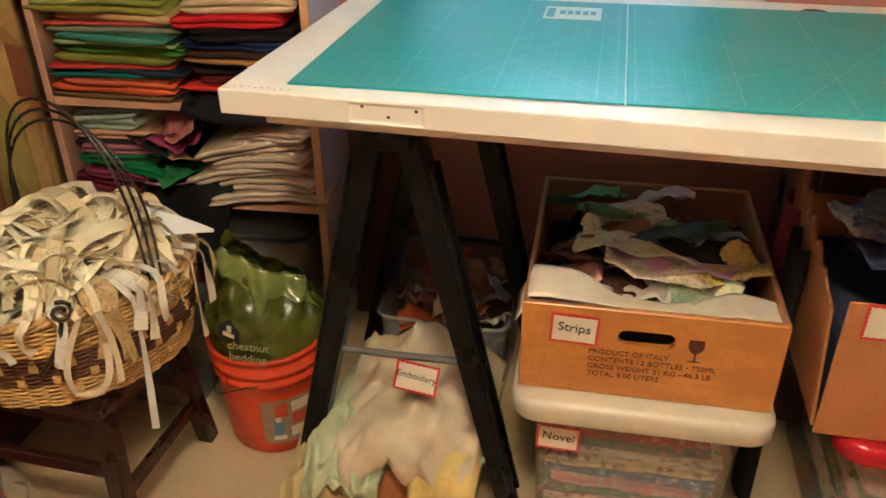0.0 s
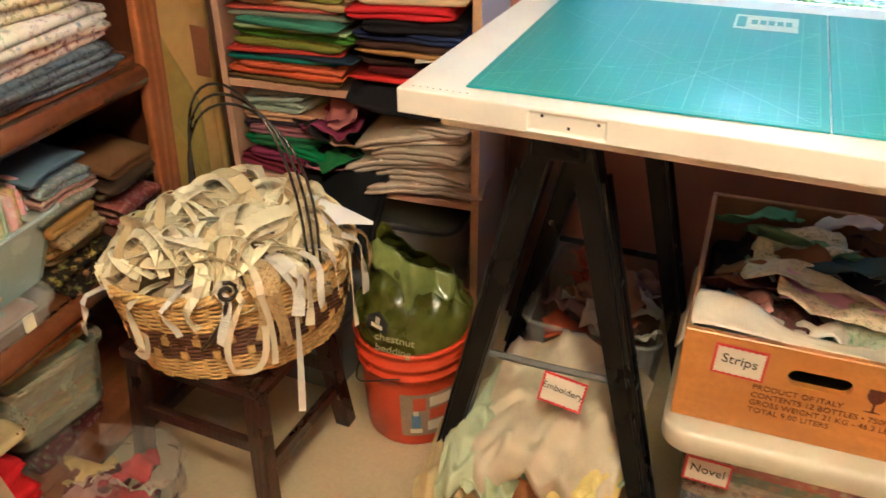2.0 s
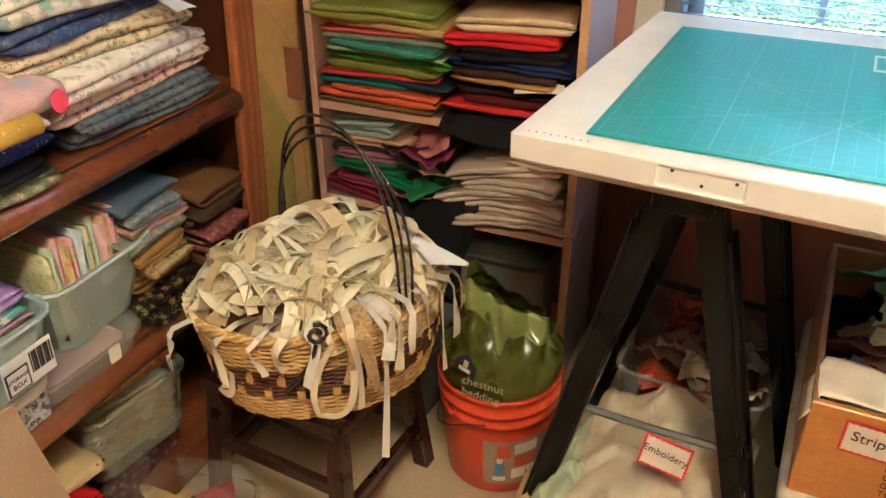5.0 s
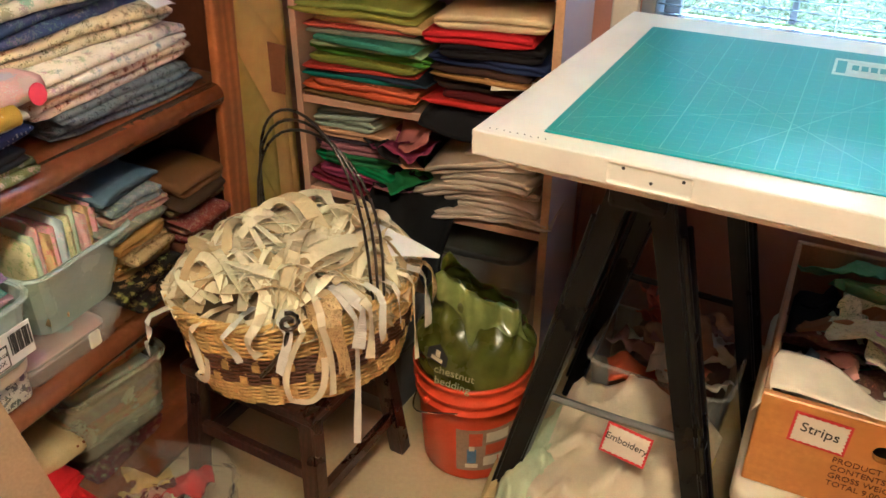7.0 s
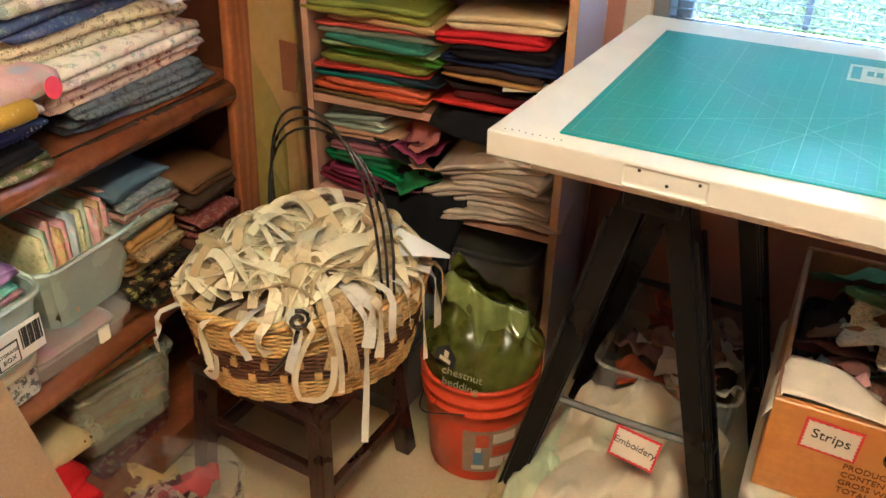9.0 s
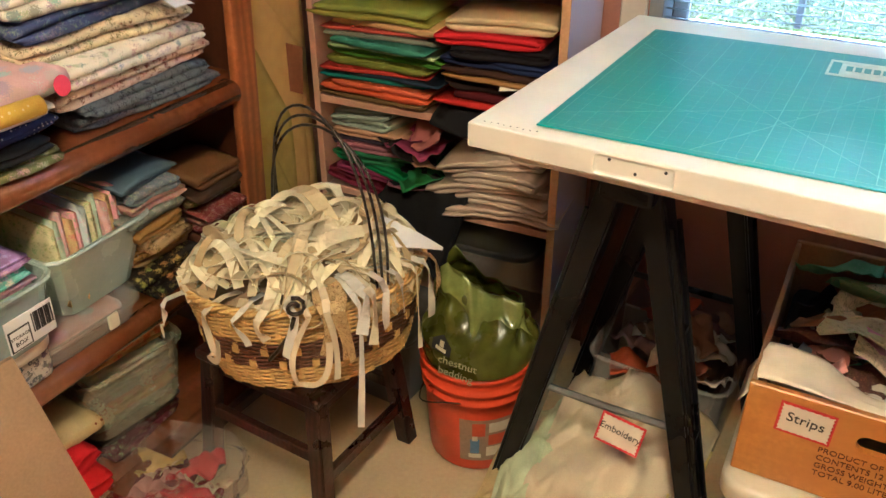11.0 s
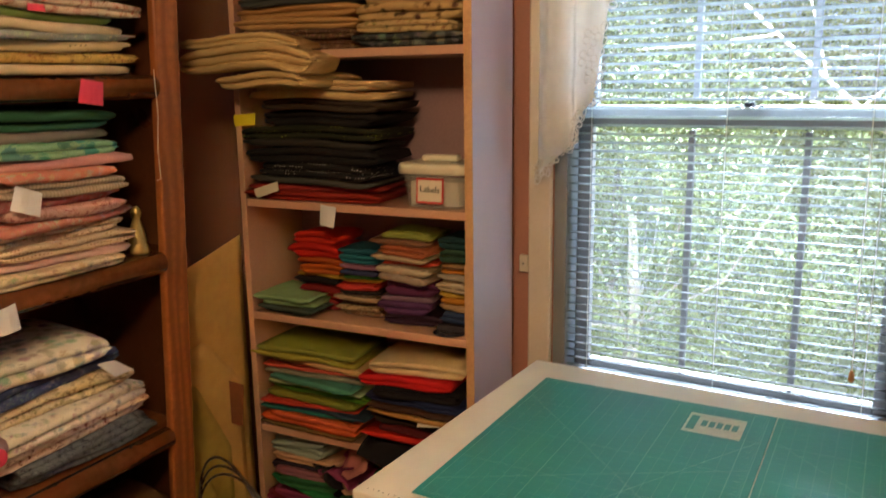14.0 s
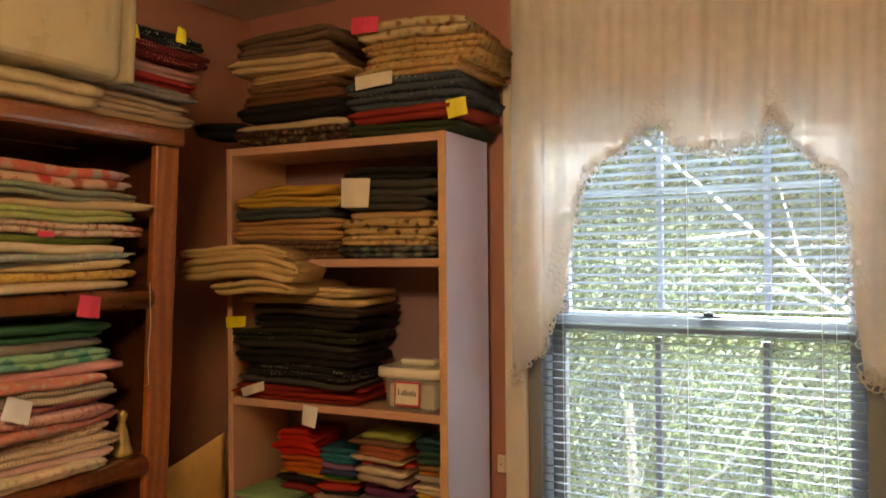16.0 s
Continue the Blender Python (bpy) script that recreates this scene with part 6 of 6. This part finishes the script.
part("tub", box(-0.16, 0.16, -0.13, 0.05, 0, 0.26, 0.028, 4), FROSTW, wbx)
part("rim", box(0.1605, 0.178, -0.14, 0.055, 0.0, 0.27, 0.006, 2), FROSTW, wbx, "lipped lid edge")
for k in range(6):
    part("paper_sheaf", box(-0.140 + 0.046 * k, -0.098 + 0.046 * k, -0.112 + 0.004 * (k % 3), 0.035, 0.014, 0.222 + 0.012 * (k % 2), 0.004), fabric((0.56 - 0.05 * (k % 2), 0.40, 0.19)), wbx, "tan papers standing inside")
tagged(part("folded_fabric", folded(0.33, 0.20, 0.055, 2, 901), fabric((0.50, 0.38, 0.22)), None, m=DK @ pose(-0.16, -0.02, 2.0525), smooth=True), "tan cloth bundle under the white box", "fabric", G1)
# small things on the dark bookcase
bell = thing("brass_bell", "small brass bell figurine with raised letters", "ornament", DK @ pose(0.143, 0.045, 1.2915))
part("body", lathe([(0.026, 0), (0.027, 0.006), (0.021, 0.02), (0.016, 0.05), (0.008, 0.075), (0.010, 0.08), (0.012, 0.09), (0.008, 0.10), (0.004, 0.104)], 24), GOLD, bell, "", True)
tag_card("paper_tag", "hot pink paper tag taped to the shelf edge", DK @ pose(-0.011, -0.022, 1.646, 90, 8, 0), 0.055, 0.045, REDTAG)
tag_card("paper_tag", "white paper tag taped to the shelf edge", DK @ pose(-0.222, -0.022, 1.248, 90, -6, 0), 0.04, 0.05, PAPER)
tag_card("paper_tag", "white paper slip on the fabric pile", DK @ pose(-0.164, -0.020, 1.455, 84, 20, 0), 0.06, 0.045, PAPER)
tag_card("paper_tag", "red paper slip on the fabric pile", DK @ pose(-0.115, -0.020, 1.795, 88, 0, 0), 0.035, 0.012, REDTAG)
tag_card("paper_tag", "yellow paper slip on the black dotted fabric", DK @ pose(0.225, -0.012, 2.262, 88, 6, 0), 0.03, 0.035, YELTAG)
tag_card("paper_tag", "yellow paper slip on the red dotted fabric", DK @ pose(0.085, -0.014, 2.240, 88, -8, 0), 0.03, 0.03, YELTAG)
tag_card("paper_tag", "white paper slip tucked under the fabric", DK @ pose(0.02, -0.006, 1.070, 20, 8, 10), 0.06, 0.05, PAPER)
thread = part("loose_thread", tube([(0.150, -0.020, 1.69), (0.153, -0.024, 1.60), (0.150, -0.022, 1.52), (0.155, -0.022, 1.46), (0.147, -0.019, 1.458)], 0.0008, 4), CORD, None, m=DK)
tagged(thread, "cream thread hanging from the fabric pile", "thread")

# papers, tube and card in the corner between the bookcases
for k, (x, y, w, h, z, yaw, tilt, mt, word) in enumerate(((-0.800, 0.43, 0.30, 1.24, 0.0, 98, 0.4, PATTERN, "tan"), (-0.775, 0.365, 0.20, 0.90, 0.0, 99, 0.8, OLIVE, "olive"), (-0.788, 0.41, 0.24, 1.02, 0.0, 97, 0.5, PATTERN, "tan"), (-0.765, 0.360, 0.17, 0.66, 0.0, 101, 1.2, OLIVE, "olive"))):
    def page(u, v, w=w, h=h, k=k):
        top = h * (1 - 0.06 * (u if k % 2 else 1 - u)) - (0.0 if k == 0 else 0.34 * max(0.0, u - 0.45))
        return ((u - 0.5) * w, 0.008 * math.sin(2.2 * u + v * 2) + 0.005 * nz((u * 2, v * 4, k), 1.2) + 0.006 * abs(u + 0.5 * v - 0.7), top * v + 0.002)
    tagged(part("paper_sheet", sheet(page, 12, 20, 0.002), mt, None, smooth=True, m=pose(x, y, z, -tilt, 0, yaw)), f"large {word} pattern paper sheet standing in the corner", "paper sheet", "papers in the corner")
tagged(part("cardboard_tube", lathe([(0.030, 0.001), (0.030, 0.80), (0.027, 0.80), (0.027, 0.003)], 24), KRAFT, None, smooth=False, m=pose(-0.852, 0.505, 0, -1, -1, 0)), "brown cardboard tube standing beside the pink bookcase", "cardboard tube")
tagged(part("brown_card", box(-0.042, 0.042, -0.001, 0.001, -0.062, 0.062), BROWNCARD, None, m=pose(-0.800, 0.478, 0.785, 0, 6, 8)), "dark brown card clipped in front of the tube", "card")

# ---- pink bookcase on the north wall ----
PK = pose(-0.108, 0.632, 0, 0, 0, 5.0)
pinkcase = thing("pink_bookcase", "tall pink painted bookcase with lavender outer side", "bookcase", PK)
PW, PD, PT = 0.70, 0.255, 0.019
part("side_panel", box(-PT, 0, 0.001, PD, 0, 2.05, 0.0015), LAVENDER, pinkcase, "lavender painted side")
part("side_edge", box(-PT - 0.0005, 0.0005, -0.003, 0.0008, 0, 2.05), EDGEWOOD, pinkcase, "tan raw front edge")
part("side_panel", box(-PW, -PW + PT, 0, PD, 0, 2.05, 0.0015), PINKWOOD, pinkcase)
part("back_panel", box(-PW + PT, -PT, PD - 0.006, PD, 0.02, 2.03), BACKMAUVE, pinkcase)
for z in (0.07, 0.425, 0.688, 1.026, 1.346, 1.735):
    part("shelf", box(-PW + PT + 0.0005, -PT - 0.0005, 0.002, PD - 0.007, z - 0.021, z, 0.0015), PINKWOOD, pinkcase)
part("top_board", box(-PW + PT + 0.0005, -PT - 0.0005, 0.002, PD - 0.007, 2.028, 2.05, 0.0015), PINKWOOD, pinkcase)
G2 = "fabrics on the pink bookcase"
WP = "on a pink bookcase shelf"
stack(PK, -0.675, -0.33, 0.69, 0.22, [("dark green and tan", (0.16, 0.10, 0.035), 0.014), ("coral orange", (0.66, 0.12, 0.035), 0.022), ("coral", (0.64, 0.13, 0.05), 0.016), ("teal", (0.02, 0.16, 0.14), 0.014), ("navy", (0.02, 0.035, 0.06), 0.012), ("red", (0.50, 0.05, 0.03), 0.010), ("olive green", (0.20, 0.22, 0.03), 0.022), ("grass green", (0.08, 0.22, 0.02), 0.024), ("pale mint", (0.36, 0.48, 0.26), 0.011), ("sea green", (0.07, 0.24, 0.18), 0.020), ("grey green", (0.20, 0.20, 0.15), 0.013), ("red", (0.48, 0.08, 0.05), 0.010), ("peach tan", (0.58, 0.36, 0.16), 0.022), ("olive", (0.28, 0.26, 0.04), 0.016), ("olive green", (0.24, 0.27, 0.05), 0.016)], G2, WP, -0.006)
stack(PK, -0.325, -0.03, 0.69, 0.22, [("black", (0.012, 0.011, 0.013), 0.030), ("bright red", (0.56, 0.03, 0.02), 0.014), ("maroon", (0.09, 0.012, 0.014), 0.022), ("black brown", (0.03, 0.018, 0.014), 0.034), ("tan", (0.42, 0.22, 0.07), 0.012), ("dark brown", (0.05, 0.025, 0.018), 0.018), ("navy", (0.02, 0.03, 0.09), 0.024), ("black", (0.014, 0.012, 0.014), 0.030), ("bright red", (0.55, 0.02, 0.02), 0.030), ("cream", (0.60, 0.46, 0.27), 0.032)], G2, WP, 0.0)


def droop(u, v):
    x = -0.335 + 0.27 * u
    over = max(0.0, v - 0.35) / 0.65
    return (x, 0.06 - 0.09 * v + 0.006 * nz((u * 4, v * 4, 2), 1), 0.702 - 0.085 * over ** 1.5 * (0.3 + 0.9 * u * (1.2 - u)) + 0.006 * nz((u * 5, v * 3, 1), 1))


tagged(part("black_cloth", sheet(droop, 16, 10, 0.006), fabric((0.012, 0.011, 0.013)), None, smooth=True, m=PK), "black cloth drooping over the shelf edge", "fabric")
# jumble on the lower shelf
JUMBLE = [((0.16, 0.02, 0.04), -0.56, 0.44, 0.26, 0.20, -4, "wine red"), ((0.22, 0.035, 0.09), -0.50, 0.47, 0.28, 0.20, 6, "plum"), ((0.02, 0.20, 0.06), -0.54, 0.50, 0.24, 0.20, -8, "bright green"), ((0.03, 0.14, 0.05), -0.49, 0.52, 0.24, 0.18, 10, "dark green"), ((0.30, 0.12, 0.15), -0.52, 0.545, 0.24, 0.18, 4, "mauve"), ((0.03, 0.02, 0.03), -0.56, 0.555, 0.20, 0.16, 2, "black"), ((0.58, 0.34, 0.20), -0.56, 0.58, 0.22, 0.18, -6, "peach"), ((0.36, 0.42, 0.34), -0.585, 0.605, 0.20, 0.18, -10, "pale mint"), ((0.34, 0.40, 0.34), -0.58, 0.63, 0.19, 0.17, -4, "pale mint")]
for k, (c, x, z, w, d, yaw, word) in enumerate(JUMBLE):
    ob = new("folded_fabric", finish("folded_fabric", folded(w, d, 0.03, 2, 950 + k), fabric(c), True))
    ob.matrix_basis = PK @ pose(x, 0.0 + 0.004 * k, z - 0.012, -3, 9 - 2 * k, yaw)
    tagged(ob, f"{word} cotton fabric in a slumping pile on the pink bookcase", "fabric", G2)
for k in range(6):
    c = [(0.34, 0.12, 0.16), (0.03, 0.16, 0.05), (0.50, 0.28, 0.18), (0.02, 0.018, 0.02), (0.24, 0.04, 0.10), (0.45, 0.16, 0.14)][k]
    scrap(PK, -0.43 + 0.03 * (k % 3), 0.03, 0.47 + 0.03 * k, 0.12, 0.14, 30 + 10 * k, fabric(c), "loose coloured cloth slipping off the pile", 960 + k, "cloths slipping off the pile")


def blackheap(u, v):
    x = -0.52 + 0.27 * u + 0.05 * nz((v * 3, u * 2, 4), 1)
    over = max(0, v - 0.4) / 0.6
    return (x, 0.12 - 0.20 * v + 0.02 * nz((u * 3, v * 3, 7), 1), 0.49 + 0.07 * nz((u * 3, v * 3, 1), 1) - 0.26 * over ** 1.3 * (0.8 + 0.6 * nz((u * 4, 0, 2), 1)))


tagged(part("black_cloth", sheet(blackheap, 22, 18, 0.012), fabric((0.012, 0.012, 0.013)), None, smooth=True, m=PK), "black cloth heap spilling down from the lower shelf", "fabric")


def slack(x, y):
    return 0.016 * nz((x * 6, y * 5, 0.4), 1.0, 3) - 0.10 * max(0.0, -x - 0.06) ** 1.2


z = 0.428
for k, (w, h, dx, yaw, ry) in enumerate(((0.30, 0.026, -0.150, 4, 1), (0.27, 0.034, -0.160, -7, 3), (0.31, 0.030, -0.185, 6, 4), (0.25, 0.036, -0.165, -10, 6), (0.27, 0.034, -0.175, 5, 7), (0.20, 0.026, -0.130, -16, 8))):
    ob = part("muslin_cloth", folded(w, 0.22, h, 2, 1400 + k, 18, slack), fabric((0.55, 0.44, 0.35)), None, smooth=True, m=PK @ pose(dx, -0.012 + 0.006 * (k % 3), z, 2, -ry, yaw))
    tagged(ob, "rumpled cream white cloth folded on the lower shelf", "fabric", G2)
    z += h * 0.98
gt = thing("storage_bin", "clear plastic bin on the bottom shelf", "storage bin", PK @ pose(-0.22, 0.11, 0.0705))
tub(gt, 0.30, 0.20, 0.24, CLEAR, 0.92)
lid(gt, 0.32, 0.22, 0.241, 0.02, mat("dark_grey_lid", (0.05, 0.05, 0.05), 0.4), "dark grey lid")
gb = thing("storage_bin", "grey plastic bin on the floor by the stool", "storage bin", pose(-0.50, 0.40, 0))
tub(gb, 0.32, 0.24, 0.20, GREYBOX, 0.92)
lid(gb, 0.34, 0.26, 0.201, 0.022, GREYBOX, "grey lid")
# small folded pieces in columns
stack(PK, -0.675, -0.475, 1.027, 0.18, [("black", (0.02, 0.03, 0.025), 0.012), ("dark grey", (0.05, 0.07, 0.06), 0.012), ("mint green", (0.24, 0.38, 0.19), 0.014), ("mint green", (0.26, 0.42, 0.21), 0.014)], G2, WP, 0.0)
stack(PK, -0.60, -0.435, 1.027, 0.13, [("dark red", (0.24, 0.02, 0.02), 0.028), ("red", (0.42, 0.03, 0.02), 0.024), ("maroon", (0.20, 0.02, 0.02), 0.02), ("black", (0.02, 0.015, 0.015), 0.02), ("mustard", (0.48, 0.30, 0.04), 0.012), ("orange", (0.50, 0.12, 0.02), 0.024), ("orange", (0.48, 0.10, 0.02), 0.018), ("red", (0.52, 0.022, 0.012), 0.042), ("scarlet", (0.54, 0.028, 0.012), 0.034)], G2, WP, 0.09)
stack(PK, -0.43, -0.298, 1.027, 0.13, [("brown print", (0.20, 0.11, 0.06), 0.016, "floral", (0.4, 0.3, 0.2), 90.0), ("tan print", (0.36, 0.25, 0.14), 0.016, "floral", (0.2, 0.1, 0.05), 90.0), ("brown", (0.18, 0.10, 0.06), 0.016), ("tan", (0.38, 0.28, 0.18), 0.014), ("black", (0.02, 0.015, 0.015), 0.014), ("red", (0.46, 0.04, 0.03), 0.018), ("mustard", (0.50, 0.32, 0.03), 0.014), ("green", (0.05, 0.22, 0.04), 0.014), ("navy", (0.04, 0.05, 0.12), 0.014), ("mauve", (0.26, 0.12, 0.2), 0.012), ("teal", (0.02, 0.15, 0.20), 0.026), ("dark teal", (0.02, 0.11, 0.15), 0.014)], G2, WP, 0.06)
stack(PK, -0.292, -0.135, 1.027, 0.13, [("black purple", (0.03, 0.015, 0.03), 0.028), ("purple", (0.10, 0.04, 0.12), 0.036), ("mauve", (0.22, 0.14, 0.20), 0.014), ("plum", (0.12, 0.03, 0.09), 0.044), ("taupe", (0.36, 0.28, 0.22), 0.02), ("cream", (0.52, 0.42, 0.30), 0.02), ("red", (0.46, 0.05, 0.03), 0.014), ("cream", (0.50, 0.38, 0.26), 0.016), ("rust", (0.34, 0.10, 0.04), 0.024), ("brown", (0.18, 0.09, 0.05), 0.016), ("moss green", (0.22, 0.25, 0.05), 0.016)], G2, WP, 0.03)
stack(PK, -0.13, -0.035, 1.042, 0.13, [("navy", (0.03, 0.05, 0.12), 0.03), ("tan", (0.46, 0.30, 0.16), 0.018), ("orange", (0.56, 0.24, 0.03), 0.02), ("mustard", (0.55, 0.34, 0.05), 0.016), ("cream", (0.54, 0.44, 0.32), 0.024), ("grey", (0.36, 0.32, 0.27), 0.018), ("orange", (0.54, 0.22, 0.04), 0.018), ("brown", (0.26, 0.15, 0.07), 0.02), ("dark green", (0.03, 0.07, 0.05), 0.03), ("black teal", (0.015, 0.045, 0.05), 0.03)], G2, WP, 0.06)
tagged(part("support_block", box(-0.128, -0.037, 0.05, 0.20, 1.0265, 1.0415, 0.002), fabric((0.05, 0.04, 0.05)), None, m=PK), "dark folded cloth under the small pieces", "fabric")
cd = thing("compact_disc", "shiny compact disc lying on the shelf", "disc", PK @ pose(-0.085, 0.045, 1.0268) @ pose(0, 0, 0, 0, 0, 0))
part("disc", lathe([(0.045, 0), (0.045, 0.0012)], 32), SILVER, cd)
part("hub", lathe([(0.012, 0.0013), (0.011, 0.0018)], 16), BARBLACK, cd)
tagged(part("thin_book", box(-0.034, -0.022, 0.02, 0.16, 1.0265, 1.21, 0.001), EDGEWOOD, None, m=PK), "thin tan book standing by the bookcase side", "book")
stack(PK, -0.675, -0.235, 1.347, 0.21, [("brick red", (0.28, 0.025, 0.015), 0.026), ("brick red", (0.24, 0.025, 0.02), 0.018), ("dark grey", (0.06, 0.06, 0.055), 0.020), ("black dotted", (0.014, 0.013, 0.014), 0.036, "dots", (0.4, 0.38, 0.35), 110.0), ("black", (0.014, 0.012, 0.012), 0.038), ("dark grey print", (0.03, 0.028, 0.025), 0.022), ("black with green dots", (0.02, 0.022, 0.012), 0.034, "dots", (0.3, 0.36, 0.06), 90.0), ("black", (0.016, 0.014, 0.014), 0.040), ("dark brown", (0.05, 0.035, 0.025), 0.030), ("tan", (0.50, 0.34, 0.16), 0.022), ("tan", (0.54, 0.38, 0.19), 0.026)], G2, WP, 0.0)
lbx = thing("label_box", "small clear plastic box with white domed lid", "storage box", PK @ pose(-0.118, 0.075, 1.3465))
tub(lbx, 0.175, 0.13, 0.085, CLEAR, 0.9)
lid(lbx, 0.196, 0.15, 0.0855, 0.026, LIDWHITE, "cream lid")
part("lid_handle", box(-0.05, 0.05, -0.016, 0.016, 0.112, 0.128, 0.006, 2), LIDWHITE, lbx)
part("paper_stack", box(-0.065, 0.065, -0.045, 0.045, 0.005, 0.065, 0.003), LABELCREAM, lbx, "paper slips inside")
zigzag_label("box_label", "Labels", 0.022, 0.074, 0.062, None, PK @ pose(-0.118, 0.0085, 1.392, 86, 0, 0), "cream label reading Labels with red scalloped border")
stack(PK, -0.672, -0.315, 1.736, 0.22, [("brown flecked", (0.12, 0.06, 0.035), 0.026, "floral", (0.45, 0.3, 0.18), 120.0), ("dark brown flecked", (0.10, 0.05, 0.03), 0.026, "floral", (0.45, 0.3, 0.18), 120.0), ("tan", (0.46, 0.26, 0.10), 0.028), ("tan", (0.44, 0.24, 0.09), 0.030), ("slate", (0.06, 0.065, 0.06), 0.030), ("mustard gold", (0.52, 0.30, 0.05), 0.034), ("mustard gold", (0.52, 0.29, 0.045), 0.026)], G2, WP, 0.0)
stack(PK, -0.31, -0.025, 1.736, 0.22, [("dark slate floral", (0.035, 0.04, 0.045), 0.032, "print", (0.2, 0.2, 0.17), 40.0), ("cream floral", (0.52, 0.36, 0.17), 0.026, "floral", (0.3, 0.18, 0.08), 60.0), ("tan floral", (0.50, 0.34, 0.15), 0.042, "floral", (0.10, 0.05, 0.03), 40.0), ("tan", (0.44, 0.28, 0.13), 0.022), ("charcoal", (0.05, 0.045, 0.04), 0.034), ("charcoal", (0.055, 0.05, 0.045), 0.044), ("black", (0.015, 0.014, 0.014), 0.034)], G2, WP, 0.0)


def slump(x, y):
    return -0.35 * max(0.0, x - 0.08) ** 1.25 - 0.10 * max(0.0, -x - 0.14) + 0.006 * nz((x * 9, y * 9, 0), 1.0, 5)


for w, d, h, n_, x, y, z, yaw, word in ((0.27, 0.24, 0.034, 2, -0.520, -0.115, 1.645, -5, "tan"), (0.40, 0.125, 0.062, 3, -0.560, -0.135, 1.686, -3, "cream"), (0.34, 0.11, 0.026, 2, -0.575, -0.125, 1.746, 3, "cream")):
    tagged(part("cream_cloth", folded(w, d, h, n_, int(w * 5000), 20, slump), fabric((0.58, 0.40, 0.18)), None, smooth=True, m=PK @ pose(x, y, z, 0, -2, yaw)), f"{word} cloth bundle folded and hanging out over the shelf edge", "fabric", "cream cloths over the shelf edge")
tagged(part("black_cloth", folded(0.16, 0.14, 0.045, 2, 1502), fabric((0.012, 0.011, 0.012)), None, smooth=True, m=PK @ pose(-0.735, 0.01, 2.085, 0, 3, 8)), "black cloth end sticking out of the pile on the bookcase", "fabric", G2)
stack(PK, -0.675, -0.30, 2.052, 0.24, [("black brown floral", (0.04, 0.02, 0.014), 0.04, "floral", (0.3, 0.2, 0.12), 60.0), ("cream", (0.56, 0.42, 0.26), 0.022), ("black", (0.014, 0.012, 0.012), 0.05), ("dark brown", (0.14, 0.06, 0.025), 0.034), ("brown lattice print", (0.18, 0.09, 0.04), 0.03, "dots", (0.45, 0.3, 0.16), 130.0), ("tan", (0.50, 0.32, 0.14), 0.026), ("cream tan", (0.54, 0.38, 0.2), 0.034), ("taupe flecked", (0.16, 0.10, 0.06), 0.034, "floral", (0.25, 0.18, 0.12), 130.0), ("dark taupe", (0.13, 0.08, 0.05), 0.036, "floral", (0.22, 0.16, 0.1), 130.0)], G2, "on top of the pink bookcase", 0.0)
stack(PK, -0.295, 0.045, 2.052, 0.27, [("dark green", (0.035, 0.045, 0.02), 0.03), ("brick red", (0.26, 0.03, 0.02), 0.036), ("slate blue", (0.05, 0.06, 0.075), 0.04, "floral", (0.12, 0.14, 0.16), 70.0), ("slate blue dotted", (0.055, 0.07, 0.085), 0.036, "dots", (0.3, 0.32, 0.33), 60.0), ("tan floral", (0.46, 0.26, 0.10), 0.03, "floral", (0.6, 0.45, 0.25), 60.0), ("gold tan floral", (0.50, 0.32, 0.12), 0.036, "floral", (0.3, 0.15, 0.06), 60.0), ("tan floral", (0.48, 0.30, 0.12), 0.034, "floral", (0.3, 0.15, 0.06), 60.0), ("cream floral", (0.52, 0.40, 0.22), 0.044, "floral", (0.26, 0.14, 0.07), 45.0)], G2, "on top of the pink bookcase", 0.0, 0.0, 0.17)
tag_card("paper_tag", "white paper tag hanging from the shelf edge", PK @ pose(-0.41, -0.006, 1.315, 90, 8, 0), 0.045, 0.055, PAPER)
tag_card("paper_tag", "cream paper tag pinned to the dark fabric", PK @ pose(-0.252, -0.018, 1.905, 88, 2, 0), 0.085, 0.075, LABELCREAM)
tag_card("paper_tag", "hot pink paper slip on the fabric pile", PK @ pose(-0.220, -0.016, 2.335, 88, 3, 0), 0.08, 0.042, REDTAG)
tag_card("paper_tag", "yellow paper slip on the fabric pile", PK @ pose(0.040, -0.016, 2.100, 88, -10, 10), 0.05, 0.045, YELTAG)
tag_card("paper_tag", "cream paper slip on the slate fabric", PK @ pose(-0.195, -0.016, 2.190, 85, -4, 0), 0.11, 0.035, LABELCREAM)
tag_card("paper_tag", "yellow paper slip on the black fabric", PK @ pose(-0.66, -0.008, 1.56, 86, -4, 0), 0.07, 0.03, YELTAG)
tag_card("paper_tag", "white paper slip on the red fabric", PK @ pose(-0.60, -0.008, 1.375, 86, -18, 0), 0.08, 0.025, LABELCREAM)
tag_card("paper_tag", "cream paper slip between the dark fabrics", PK @ pose(-0.10, -0.004, 0.795, 30, -3, 8), 0.11, 0.03, LABELCREAM)
